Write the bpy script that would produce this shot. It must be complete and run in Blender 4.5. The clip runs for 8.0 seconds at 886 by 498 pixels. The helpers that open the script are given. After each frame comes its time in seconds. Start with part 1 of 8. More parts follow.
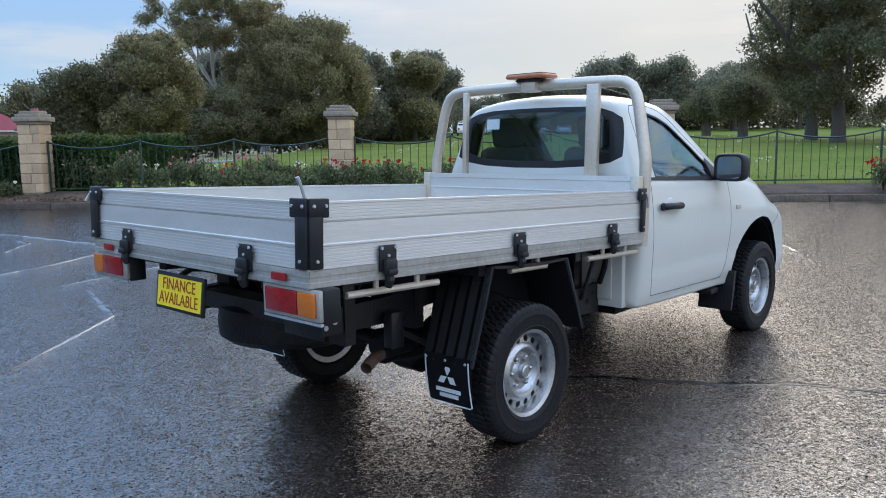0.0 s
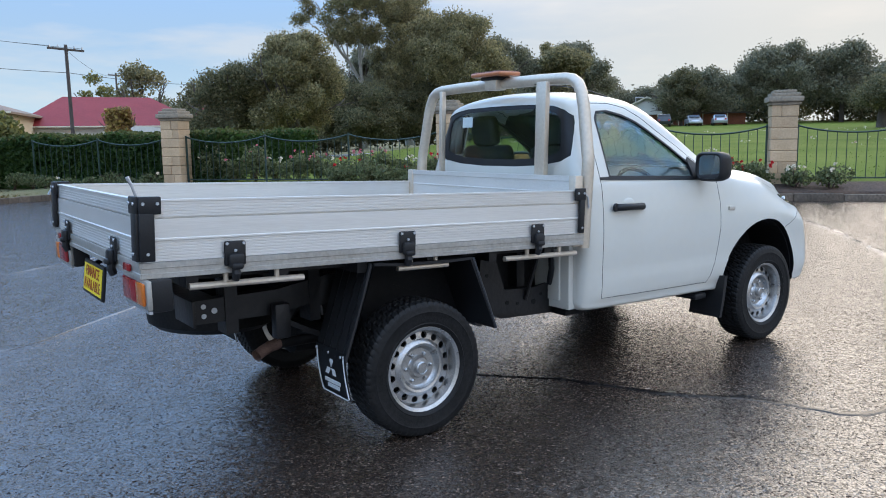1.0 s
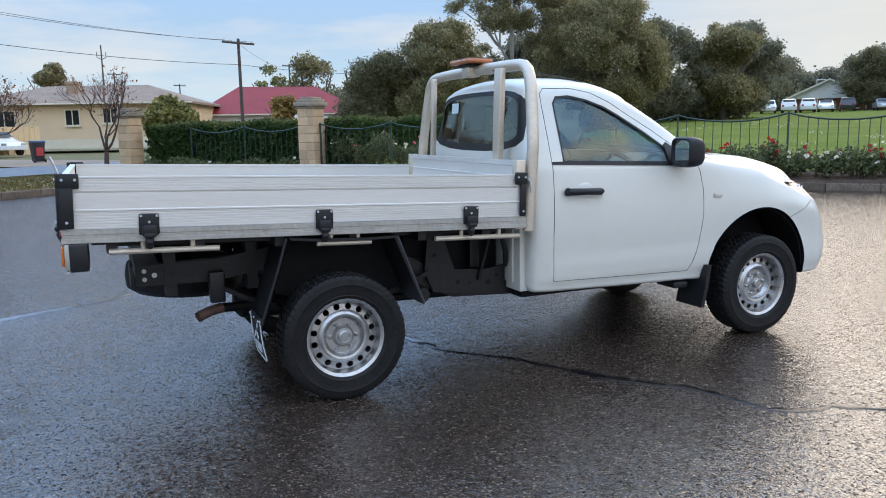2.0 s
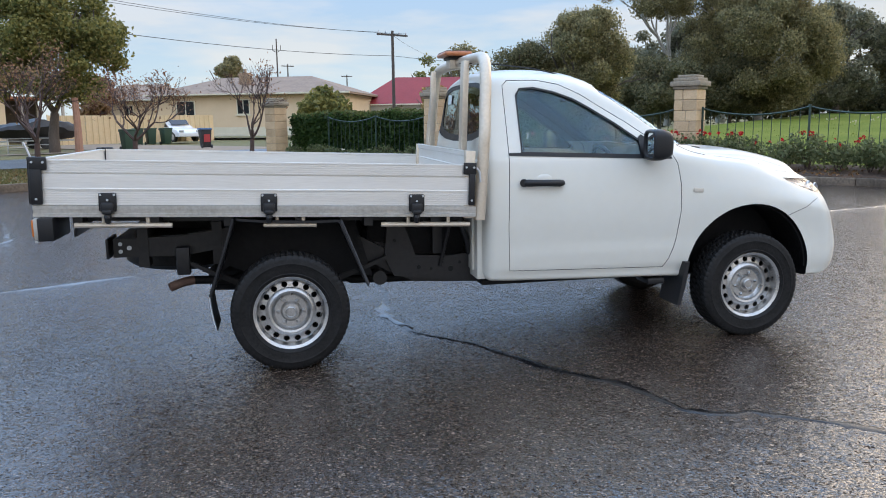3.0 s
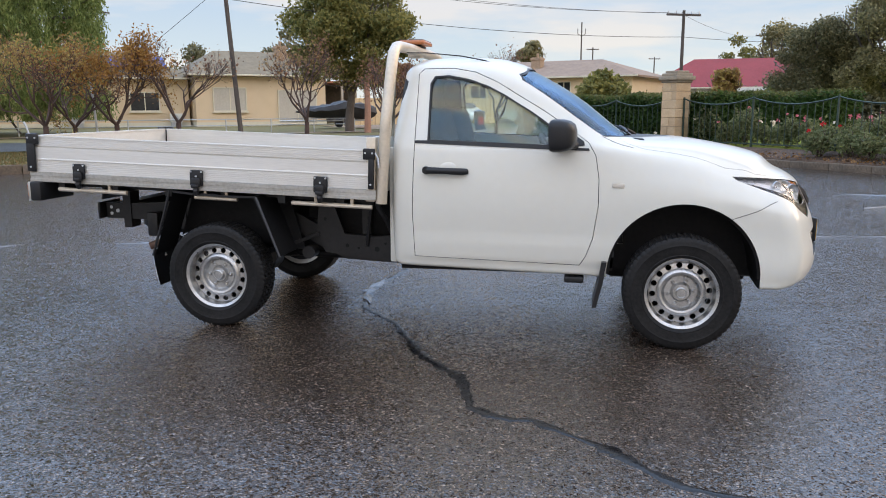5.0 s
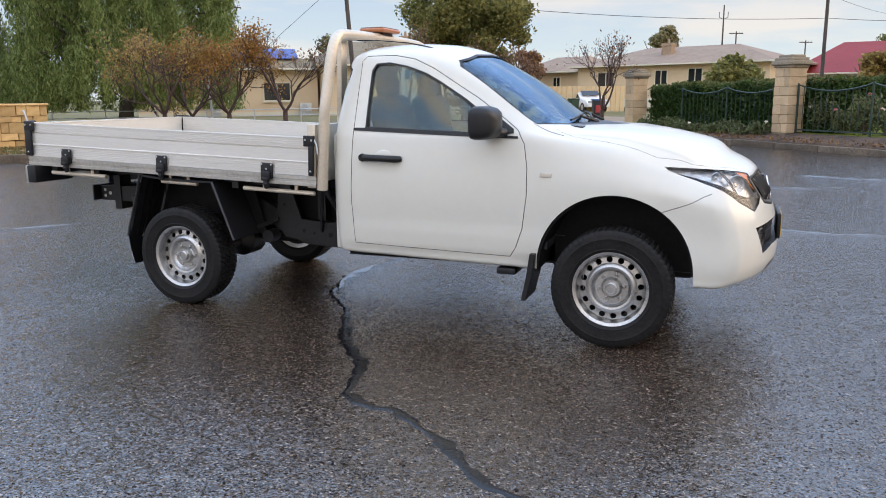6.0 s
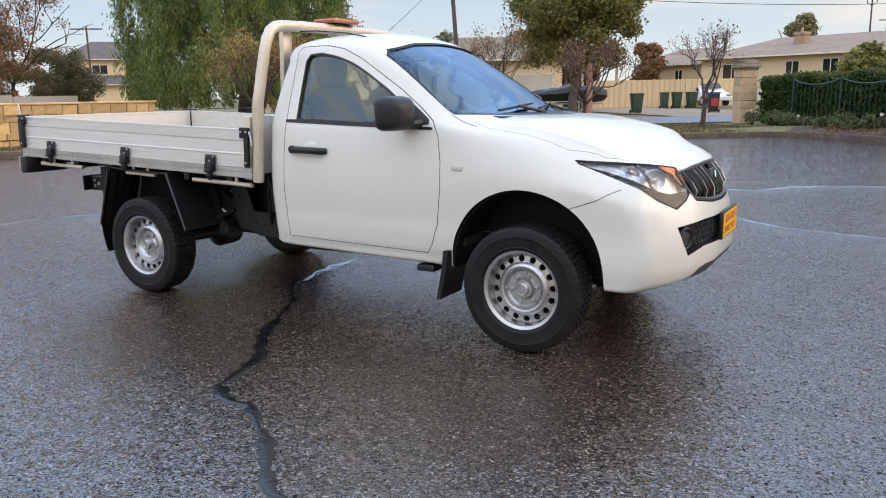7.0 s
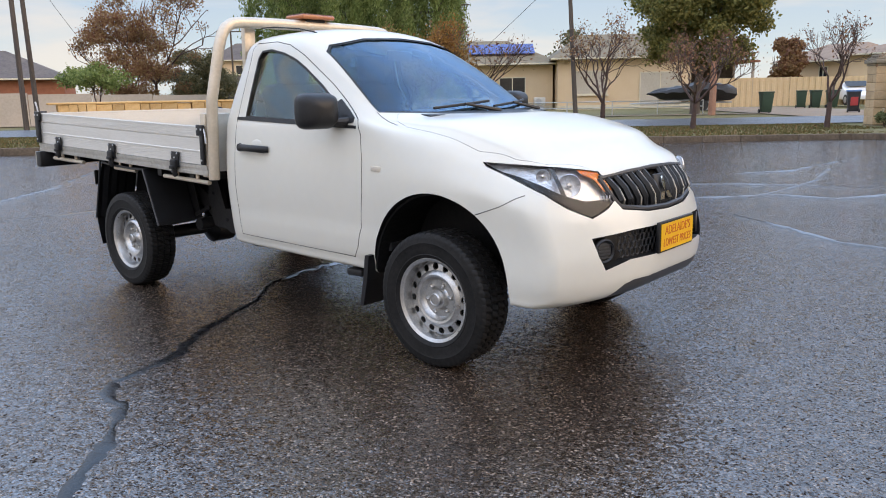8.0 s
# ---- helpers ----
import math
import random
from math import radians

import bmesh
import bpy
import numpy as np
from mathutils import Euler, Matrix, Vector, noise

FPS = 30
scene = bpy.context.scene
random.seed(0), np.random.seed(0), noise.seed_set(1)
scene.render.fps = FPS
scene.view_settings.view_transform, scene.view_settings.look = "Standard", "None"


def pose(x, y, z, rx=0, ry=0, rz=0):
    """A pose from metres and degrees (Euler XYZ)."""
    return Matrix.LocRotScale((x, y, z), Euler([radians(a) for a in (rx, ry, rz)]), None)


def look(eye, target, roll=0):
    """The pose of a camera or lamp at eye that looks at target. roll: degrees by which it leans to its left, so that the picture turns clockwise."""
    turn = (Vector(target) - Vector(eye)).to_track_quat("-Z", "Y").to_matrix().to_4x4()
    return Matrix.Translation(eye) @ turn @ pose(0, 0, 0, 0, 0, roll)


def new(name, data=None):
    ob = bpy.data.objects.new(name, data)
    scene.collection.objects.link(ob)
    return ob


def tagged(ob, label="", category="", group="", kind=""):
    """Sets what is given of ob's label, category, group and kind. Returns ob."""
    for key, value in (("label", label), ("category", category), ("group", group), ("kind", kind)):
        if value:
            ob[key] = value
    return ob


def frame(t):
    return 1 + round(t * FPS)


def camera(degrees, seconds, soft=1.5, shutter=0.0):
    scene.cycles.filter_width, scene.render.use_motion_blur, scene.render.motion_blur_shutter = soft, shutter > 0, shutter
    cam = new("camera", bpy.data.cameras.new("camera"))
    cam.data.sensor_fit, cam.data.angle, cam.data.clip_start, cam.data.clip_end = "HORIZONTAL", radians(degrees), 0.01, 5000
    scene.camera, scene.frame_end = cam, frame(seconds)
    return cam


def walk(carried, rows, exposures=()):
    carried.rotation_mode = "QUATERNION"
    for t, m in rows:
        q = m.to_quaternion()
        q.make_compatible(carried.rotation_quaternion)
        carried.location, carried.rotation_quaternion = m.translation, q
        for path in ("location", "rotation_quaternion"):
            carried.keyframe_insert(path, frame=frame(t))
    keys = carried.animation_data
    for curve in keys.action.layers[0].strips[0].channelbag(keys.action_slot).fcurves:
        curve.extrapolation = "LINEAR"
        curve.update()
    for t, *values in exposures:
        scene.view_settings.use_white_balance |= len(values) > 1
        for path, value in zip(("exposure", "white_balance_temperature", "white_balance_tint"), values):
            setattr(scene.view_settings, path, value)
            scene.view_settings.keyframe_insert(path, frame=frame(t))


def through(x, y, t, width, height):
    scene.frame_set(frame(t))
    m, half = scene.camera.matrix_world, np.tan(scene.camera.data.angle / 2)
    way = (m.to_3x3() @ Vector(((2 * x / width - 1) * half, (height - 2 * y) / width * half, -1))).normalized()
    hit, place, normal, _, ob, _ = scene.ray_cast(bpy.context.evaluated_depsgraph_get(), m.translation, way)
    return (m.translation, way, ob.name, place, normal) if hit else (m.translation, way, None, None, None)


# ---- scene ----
cam = camera(59.6, 8.0, soft=1.0)
METRES, EYE, TILT, LEAN, TURN = 9.99, 1.468, 0.0, 0.0, -47.5
ROWS = [
    (0.0, 0.0, 0.0, 0.0, -0.12, -7.7, 0.86),
    (0.5, 0.0637, -0.0036, 0.0011, 5.3, -7.79, 0.83),
    (1.0, 0.127, 0.0033, 0.0017, 11.37, -8.05, 0.95),
    (1.5, 0.1931, 0.0046, 0.0006, 17.49, -8.44, 1.1),
    (2.0, 0.255, 0.018, -0.0012, 23.53, -8.82, 1.06),
    (3.5, 0.4269, 0.0945, -0.0025, 41.42, -9.58, 0.57),
    (4.0, 0.4747, 0.135, -0.0023, 47.2, -9.75, 0.42),
    (4.5, 0.516, 0.1829, -0.0019, 52.92, -10.0, 0.27),
    (6.0, 0.6087, 0.3462, -0.0037, 68.41, -11.11, 0.52),
    (6.5, 0.621, 0.4074, -0.007, 73.09, -11.3, 0.81),
    (7.0, 0.6294, 0.4676, -0.0086, 77.74, -11.3, 1.03),
    (7.5, 0.6266, 0.527, -0.0106, 82.47, -11.27, 1.07),
    (8.0, 0.6208, 0.5831, -0.0116, 87.58, -11.21, 1.06),
]
# the ute stands along x with its rear axle over the origin
walk(cam, [(t, pose(-3.01, -3.042, EYE, TILT, LEAN, TURN) @ pose(METRES * x, METRES * y, METRES * z, 90 + pitch, roll, yaw)) for t, x, y, z, yaw, pitch, roll in ROWS],
     exposures=[(0.0, 0.38, 6050, 12), (2.0, 0.50, 6400, 13), (3.5, 0.58, 6950, 15), (4.5, 0.62, 7350, 18), (7.0, 0.64, 7500, 19), (8.0, 0.57, 7500, 19)])

# ---- sky and sun ----
SUN_AZ = Vector((0.90, 0.43, 0.0)).normalized()
SUN_EL = radians(17)
world = bpy.data.worlds.new("sky")
scene.world = world
world.use_nodes = True
wn, wl = world.node_tree.nodes, world.node_tree.links
wn.clear()
w_out, w_bg = wn.new("ShaderNodeOutputWorld"), wn.new("ShaderNodeBackground")
w_sky = wn.new("ShaderNodeTexSky")
w_sky.sky_type, w_sky.sun_disc = "NISHITA", False
w_sky.sun_elevation = SUN_EL
w_sky.sun_rotation = math.atan2(SUN_AZ.x, SUN_AZ.y)
w_sky.air_density, w_sky.dust_density, w_sky.ozone_density = 1.0, 1.6, 1.5
# thin broken cloud, denser towards the horizon
w_co, w_map, w_noise, w_ramp = wn.new("ShaderNodeTexCoord"), wn.new("ShaderNodeMapping"), wn.new("ShaderNodeTexNoise"), wn.new("ShaderNodeValToRGB")
w_map.inputs["Scale"].default_value = (1.8, 1.8, 9.0)
w_noise.inputs["Scale"].default_value, w_noise.inputs["Detail"].default_value, w_noise.inputs["Roughness"].default_value = 1.9, 6.0, 0.55
w_ramp.color_ramp.elements[0].position, w_ramp.color_ramp.elements[1].position = 0.46, 0.62
w_mix = wn.new("ShaderNodeMix")
w_mix.data_type = "RGBA"
w_cloud = wn.new("ShaderNodeRGB")
w_cloud.outputs[0].default_value = (6.3, 5.95, 5.3, 1)
w_fac = wn.new("ShaderNodeMapRange")
w_fac.inputs["To Min"].default_value, w_fac.inputs["To Max"].default_value = 0.12, 0.95
wl.new(w_co.outputs["Generated"], w_map.inputs["Vector"])
wl.new(w_map.outputs["Vector"], w_noise.inputs["Vector"])
wl.new(w_noise.outputs["Fac"], w_ramp.inputs["Fac"])
wl.new(w_ramp.outputs["Color"], w_fac.inputs[0])
w_clear, w_thin = wn.new("ShaderNodeMapRange"), wn.new("ShaderNodeMath")
w_clear.inputs["From Max"].default_value = 0.55
w_clear.inputs["To Min"].default_value, w_clear.inputs["To Max"].default_value = 1.0, 0.35
w_thin.operation = "MULTIPLY"
wl.new(w_fac.outputs[0], w_thin.inputs[0])
wl.new(w_clear.outputs[0], w_thin.inputs[1])
w_haze, w_base, w_hz = wn.new("ShaderNodeRGB"), wn.new("ShaderNodeMix"), wn.new("ShaderNodeVectorMath")
w_haze.outputs[0].default_value = (3.7, 5.05, 5.8, 1)
w_high, w_up, w_deep = wn.new("ShaderNodeRGB"), wn.new("ShaderNodeMapRange"), wn.new("ShaderNodeMix")
w_high.outputs[0].default_value = (1.75, 3.25, 5.6, 1)
w_up.inputs["From Min"].default_value, w_up.inputs["From Max"].default_value = 0.04, 0.22
w_deep.data_type = "RGBA"
# the sky is clear and blue over the houses, clouded to the south, veiled and warm round the sun
w_dot, w_side, w_near, w_warm, w_glow = wn.new("ShaderNodeVectorMath"), wn.new("ShaderNodeMapRange"), wn.new("ShaderNodeMapRange"), wn.new("ShaderNodeRGB"), wn.new("ShaderNodeMix")
w_dot.operation, w_dot.inputs[1].default_value = "DOT_PRODUCT", Vector((SUN_AZ.x, SUN_AZ.y, 0.44)).normalized()
w_south = wn.new("ShaderNodeVectorMath")
w_south.operation, w_south.inputs[1].default_value = "DOT_PRODUCT", Vector((0.25, -0.95, 0.15)).normalized()
w_side.inputs["From Min"].default_value, w_side.inputs["From Max"].default_value = -0.35, 0.75
w_side.inputs["To Min"].default_value, w_side.inputs["To Max"].default_value = 0.55, 2.6
w_near.inputs["From Min"].default_value, w_near.inputs["From Max"].default_value = 0.79, 1.04
w_warm.outputs[0].default_value = (6.2, 5.55, 4.3, 1)
w_glow.data_type = "RGBA"
w_veil = wn.new("ShaderNodeMath")
w_veil.operation = "MULTIPLY"
wl.new(w_co.outputs["Generated"], w_dot.inputs[0])
wl.new(w_co.outputs["Generated"], w_south.inputs[0])
wl.new(w_south.outputs["Value"], w_side.inputs["Value"])
wl.new(w_dot.outputs["Value"], w_near.inputs["Value"])
wl.new(w_near.outputs[0], w_glow.inputs["Factor"])
wl.new(w_up.outputs[0], w_deep.inputs["Factor"])
wl.new(w_haze.outputs[0], w_deep.inputs["A"])
wl.new(w_high.outputs[0], w_deep.inputs["B"])
wl.new(w_deep.outputs["Result"], w_glow.inputs["A"])
wl.new(w_warm.outputs[0], w_glow.inputs["B"])
wl.new(w_thin.outputs[0], w_veil.inputs[0])
wl.new(w_side.outputs[0], w_veil.inputs[1])
wl.new(w_veil.outputs[0], w_mix.inputs["Factor"])
w_base.data_type, w_base.inputs["Factor"].default_value = "RGBA", 0.992
w_hz.operation = "SCALE"
wl.new(w_glow.outputs["Result"], w_hz.inputs[0])
wl.new(w_sky.outputs["Color"], w_base.inputs["A"])
wl.new(w_hz.outputs[0], w_base.inputs["B"])
wl.new(w_base.outputs["Result"], w_mix.inputs["A"])
# an overcast dome is brighter overhead than at the horizon
w_sep, w_lum, w_scale = wn.new("ShaderNodeSeparateXYZ"), wn.new("ShaderNodeMapRange"), wn.new("ShaderNodeVectorMath")
w_lum.interpolation_type = "SMOOTHSTEP"
w_lum.inputs["From Min"].default_value, w_lum.inputs["From Max"].default_value = 0.10, 0.58
w_lum.inputs["To Min"].default_value, w_lum.inputs["To Max"].default_value = 0.82, 2.35
w_scale.operation = "SCALE"
wl.new(w_co.outputs["Generated"], w_sep.inputs[0])
wl.new(w_sep.outputs["Z"], w_lum.inputs["Value"])
wl.new(w_sep.outputs["Z"], w_clear.inputs["Value"])
wl.new(w_sep.outputs["Z"], w_up.inputs["Value"])
wl.new(w_cloud.outputs[0], w_scale.inputs[0])
wl.new(w_lum.outputs["Result"], w_scale.inputs["Scale"])
wl.new(w_scale.outputs[0], w_mix.inputs["B"])
wl.new(w_lum.outputs["Result"], w_hz.inputs["Scale"])
wl.new(w_mix.outputs["Result"], w_bg.inputs["Color"])
w_bg.inputs["Strength"].default_value = 0.13
wl.new(w_bg.outputs[0], w_out.inputs[0])

sun_data = bpy.data.lights.new("sun", "SUN")
sun_data.energy, sun_data.angle, sun_data.color = 0.7, radians(42), (1.0, 0.83, 0.64)
sun = new("sun", sun_data)
sun.matrix_world = look((SUN_AZ.x * 60, SUN_AZ.y * 60, 60 * math.tan(SUN_EL)), (0, 0, 0))

# ---- materials ----
def mat(name, c1, c2=None, scale=3.0, rough=0.6, rough2=None, bump=0.0, bscale=None, metal=0.0, spec=0.5, vary=0.0, island=0.0, coat=0.0, fine=0.5, stretch=(1, 1, 1), transmit=0.0, alpha=1.0):
    """A surface: two colours mixed by a coarse and a fine noise in metres, bump, and a shift of brightness by piece."""
    m = bpy.data.materials.new(name)
    m.use_nodes = True
    n, l = m.node_tree.nodes, m.node_tree.links
    p = n["Principled BSDF"]
    c2 = c2 or c1
    co, mp = n.new("ShaderNodeTexCoord"), n.new("ShaderNodeMapping")
    mp.inputs["Scale"].default_value = stretch
    l.new(co.outputs["Object"], mp.inputs["Vector"])
    a, b = n.new("ShaderNodeTexNoise"), n.new("ShaderNodeTexNoise")
    a.inputs["Scale"].default_value, a.inputs["Detail"].default_value = scale, 4.0
    b.inputs["Scale"].default_value, b.inputs["Detail"].default_value = (bscale or scale * 9), 3.0
    for q in (a, b):
        l.new(mp.outputs["Vector"], q.inputs["Vector"])
    f = n.new("ShaderNodeMix")
    f.inputs["Factor"].default_value = fine
    l.new(a.outputs["Fac"], f.inputs["A"])
    l.new(b.outputs["Fac"], f.inputs["B"])
    r = n.new("ShaderNodeMapRange")
    r.inputs["From Min"].default_value, r.inputs["From Max"].default_value = 0.33, 0.67
    l.new(f.outputs["Result"], r.inputs["Value"])
    mix = n.new("ShaderNodeMix")
    mix.data_type = "RGBA"
    mix.inputs["A"].default_value, mix.inputs["B"].default_value = (*c1, 1), (*c2, 1)
    l.new(r.outputs["Result"], mix.inputs["Factor"])
    col = mix.outputs["Result"]
    if vary or island:
        src = n.new("ShaderNodeObjectInfo").outputs["Random"] if vary else n.new("ShaderNodeNewGeometry").outputs["Random Per Island"]
        mr = n.new("ShaderNodeMapRange")
        k = vary or island
        mr.inputs["To Min"].default_value, mr.inputs["To Max"].default_value = 1 - k, 1 + k
        l.new(src, mr.inputs["Value"])
        hs = n.new("ShaderNodeHueSaturation")
        l.new(mr.outputs["Result"], hs.inputs["Value"])
        l.new(col, hs.inputs["Color"])
        col = hs.outputs["Color"]
    l.new(col, p.inputs["Base Color"])
    rr = n.new("ShaderNodeMapRange")
    rr.inputs["To Min"].default_value, rr.inputs["To Max"].default_value = rough, rough if rough2 is None else rough2
    l.new(a.outputs["Fac"], rr.inputs["Value"])
    l.new(rr.outputs["Result"], p.inputs["Roughness"])
    p.inputs["Metallic"].default_value, p.inputs["Specular IOR Level"].default_value = metal, spec
    p.inputs["Coat Weight"].default_value, p.inputs["Coat Roughness"].default_value = coat, 0.04
    p.inputs["Transmission Weight"].default_value, p.inputs["Alpha"].default_value = transmit, alpha
    if bump:
        bp = n.new("ShaderNodeBump")
        bp.inputs["Strength"].default_value, bp.inputs["Distance"].default_value = bump, 0.02
        l.new(b.outputs["Fac"], bp.inputs["Height"])
        l.new(bp.outputs["Normal"], p.inputs["Normal"])
    return m


def leaf_mat(name, c1, c2, sun_through=0.48):
    """Leaves: colour by leaf, a little light through the blade."""
    m = bpy.data.materials.new(name)
    m.use_nodes = True
    n, l = m.node_tree.nodes, m.node_tree.links
    p = n["Principled BSDF"]
    g = n.new("ShaderNodeNewGeometry")
    mix = n.new("ShaderNodeMix")
    mix.data_type = "RGBA"
    mix.inputs["A"].default_value, mix.inputs["B"].default_value = (*c1, 1), (*c2, 1)
    l.new(g.outputs["Random Per Island"], mix.inputs["Factor"])
    l.new(mix.outputs["Result"], p.inputs["Base Color"])
    p.inputs["Roughness"].default_value, p.inputs["Specular IOR Level"].default_value = 0.55, 0.3
    t = n.new("ShaderNodeBsdfTranslucent")
    l.new(mix.outputs["Result"], t.inputs["Color"])
    s = n.new("ShaderNodeMixShader")
    s.inputs[0].default_value = sun_through
    l.new(p.outputs[0], s.inputs[1])
    l.new(t.outputs[0], s.inputs[2])
    l.new(s.outputs[0], n["Material Output"].inputs["Surface"])
    return m


def wet_asphalt():
    """Coarse aggregate under a film of water: each stone is a small tilted mirror over brown and grey chips."""
    m = bpy.data.materials.new("wet_asphalt")
    m.use_nodes = True
    n, l = m.node_tree.nodes, m.node_tree.links
    p = n["Principled BSDF"]
    co = n.new("ShaderNodeTexCoord")
    stones, big, mid, clump, film = (n.new("ShaderNodeTexVoronoi"), n.new("ShaderNodeTexNoise"), n.new("ShaderNodeTexNoise"), n.new("ShaderNodeTexVoronoi"), n.new("ShaderNodeTexNoise"))
    stones.inputs["Scale"].default_value = 115.0
    clump.inputs["Scale"].default_value = 50.0
    big.inputs["Scale"].default_value, big.inputs["Detail"].default_value = 0.45, 4.0
    mid.inputs["Scale"].default_value, mid.inputs["Detail"].default_value = 45.0, 5.0
    film.inputs["Scale"].default_value, film.inputs["Detail"].default_value = 7.0, 3.0
    for q in (stones, big, mid, clump, film):
        l.new(co.outputs["Object"], q.inputs["Vector"])
    ramp = n.new("ShaderNodeValToRGB")
    e = ramp.color_ramp.elements
    e[0].position, e[0].color = 0.0, (0.014, 0.0098, 0.0075, 1)
    e[1].position, e[1].color = 0.86, (0.085, 0.058, 0.042, 1)
    e2 = e.new(1.0)
    e2.color = (0.23, 0.18, 0.14, 1)
    sep = n.new("ShaderNodeSeparateColor")
    l.new(stones.outputs["Color"], sep.inputs["Color"])
    pw = n.new("ShaderNodeMath")
    pw.operation, pw.inputs[1].default_value = "POWER", 1.9
    l.new(sep.outputs["Red"], pw.inputs[0])
    l.new(pw.outputs[0], ramp.inputs["Fac"])
    l.new(ramp.outputs["Color"], p.inputs["Base Color"])
    # water lies on some stones and leaves others dull; large patches are drier
    rr, wet, patch = n.new("ShaderNodeMapRange"), n.new("ShaderNodeMapRange"), n.new("ShaderNodeMapRange")
    rr.inputs["To Min"].default_value, rr.inputs["To Max"].default_value = 0.30, 0.05
    wet.inputs["From Min"].default_value, wet.inputs["From Max"].default_value = 0.14, 0.88
    patch.inputs["From Min"].default_value, patch.inputs["From Max"].default_value = 0.35, 0.65
    patch.inputs["To Min"].default_value, patch.inputs["To Max"].default_value = 0.80, 1.0
    part_wet = n.new("ShaderNodeMath")
    part_wet.operation = "MULTIPLY"
    total_wet = None
    for source, share in ((stones, 0.74), (clump, 0.26)):
        split, add = n.new("ShaderNodeSeparateColor"), n.new("ShaderNodeMath")
        add.operation, add.inputs[1].default_value = "MULTIPLY_ADD", share
        l.new(source.outputs["Color"], split.inputs["Color"])
        l.new(split.outputs["Green"], add.inputs[0])
        if total_wet is None:
            add.inputs[2].default_value = 0.0
        else:
            l.new(total_wet, add.inputs[2])
        total_wet = add.outputs[0]
    l.new(total_wet, wet.inputs["Value"])
    l.new(big.outputs["Fac"], patch.inputs["Value"])
    l.new(wet.outputs["Result"], part_wet.inputs[0])
    l.new(patch.outputs["Result"], part_wet.inputs[1])
    l.new(wet.outputs["Result"], rr.inputs["Value"])
    l.new(rr.outputs["Result"], p.inputs["Roughness"])
    l.new(part_wet.outputs[0], p.inputs["Specular IOR Level"])
    p.inputs["IOR"].default_value = 2.12
    h = n.new("ShaderNodeMath")
    h.operation = "MULTIPLY_ADD"
    h.inputs[1].default_value = -0.8
    l.new(stones.outputs["Distance"], h.inputs[0])
    l.new(mid.outputs["Fac"], h.inputs[2])
    bp = n.new("ShaderNodeBump")
    bp.inputs["Strength"].default_value, bp.inputs["Distance"].default_value = 1.0, 0.0014
    l.new(h.outputs[0], bp.inputs["Height"])
    # every stone, and every clump of stones, lies a little tilted in the bitumen
    normal = bp.outputs["Normal"]
    for source, amount in ((stones, 0.29), (clump, 0.20), (film, 0.14)):
        tilt, scaled, total = n.new("ShaderNodeVectorMath"), n.new("ShaderNodeVectorMath"), n.new("ShaderNodeVectorMath")
        tilt.operation, scaled.operation, total.operation = "SUBTRACT", "MULTIPLY", "ADD"
        tilt.inputs[1].default_value, scaled.inputs[1].default_value = (0.5, 0.5, 0.5), (amount, amount, 0.0)
        l.new(source.outputs["Color"], tilt.inputs[0])
        l.new(tilt.outputs[0], scaled.inputs[0])
        l.new(scaled.outputs[0], total.inputs[0])
        l.new(normal, total.inputs[1])
        normal = total.outputs[0]
    unit = n.new("ShaderNodeVectorMath")
    unit.operation = "NORMALIZE"
    l.new(normal, unit.inputs[0])
    l.new(unit.outputs[0], p.inputs["Normal"])
    return m


def plain(name, c, rough=0.5, metal=0.0, spec=0.5):
    return mat(name, c, tuple(v * 0.88 for v in c), 6.0, rough, rough * 1.15, metal=metal, spec=spec)


def glass(name, tint=(0.75, 0.8, 0.8), through=0.8, ior=1.5):
    """Clear sheet: mirror by Fresnel over a tinted see-through."""
    m = bpy.data.materials.new(name)
    m.use_nodes = True
    n, l = m.node_tree.nodes, m.node_tree.links
    n.remove(n["Principled BSDF"])
    g = n.new("ShaderNodeBsdfGlass")
    g.inputs["Color"].default_value = (*[v * through for v in tint], 1)
    g.inputs["Roughness"].default_value, g.inputs["IOR"].default_value = 0.0, ior
    l.new(g.outputs[0], n["Material Output"].inputs["Surface"])
    return m


M_ASPHALT = wet_asphalt()
M_SEAL = mat("crack_sealant", (0.004, 0.004, 0.005), (0.010, 0.009, 0.009), 9, 0.16, 0.36, bump=0.12, bscale=45, spec=0.4)
# the same bitumen with reflected sky painted in as a grey base
M_SHEENSEAL = mat("sheen_crack_sealant", (0.07, 0.07, 0.072), (0.13, 0.13, 0.133), 9, 0.10, 0.24, bump=0.10, bscale=30, spec=1.0)
M_ROAD = mat("street_asphalt", (0.06, 0.065, 0.075), (0.09, 0.095, 0.1), 1.5, 0.28, 0.5, bump=0.3, bscale=60)
M_KERB = mat("kerb_stone", (0.085, 0.066, 0.05), (0.185, 0.142, 0.105), 2.5, 0.85, bump=0.5, bscale=22, vary=0.2, spec=0.15)
M_MULCH = mat("bark_mulch", (0.028, 0.019, 0.014), (0.13, 0.078, 0.05), 2.2, 0.95, bump=1.0, bscale=22)
M_LAWN = mat("lawn", (0.095, 0.128, 0.016), (0.165, 0.185, 0.036), 0.25, 0.95, bump=0.8, bscale=9, fine=0.35, spec=0.08)
M_VERGE = mat("verge_turf", (0.10, 0.105, 0.03), (0.19, 0.145, 0.065), 0.7, 0.95, bump=0.9, bscale=16)
M_SAND = mat("sandstone", (0.46, 0.31, 0.175), (0.64, 0.46, 0.285), 3.0, 0.85, bump=0.45, bscale=28, vary=0.14)
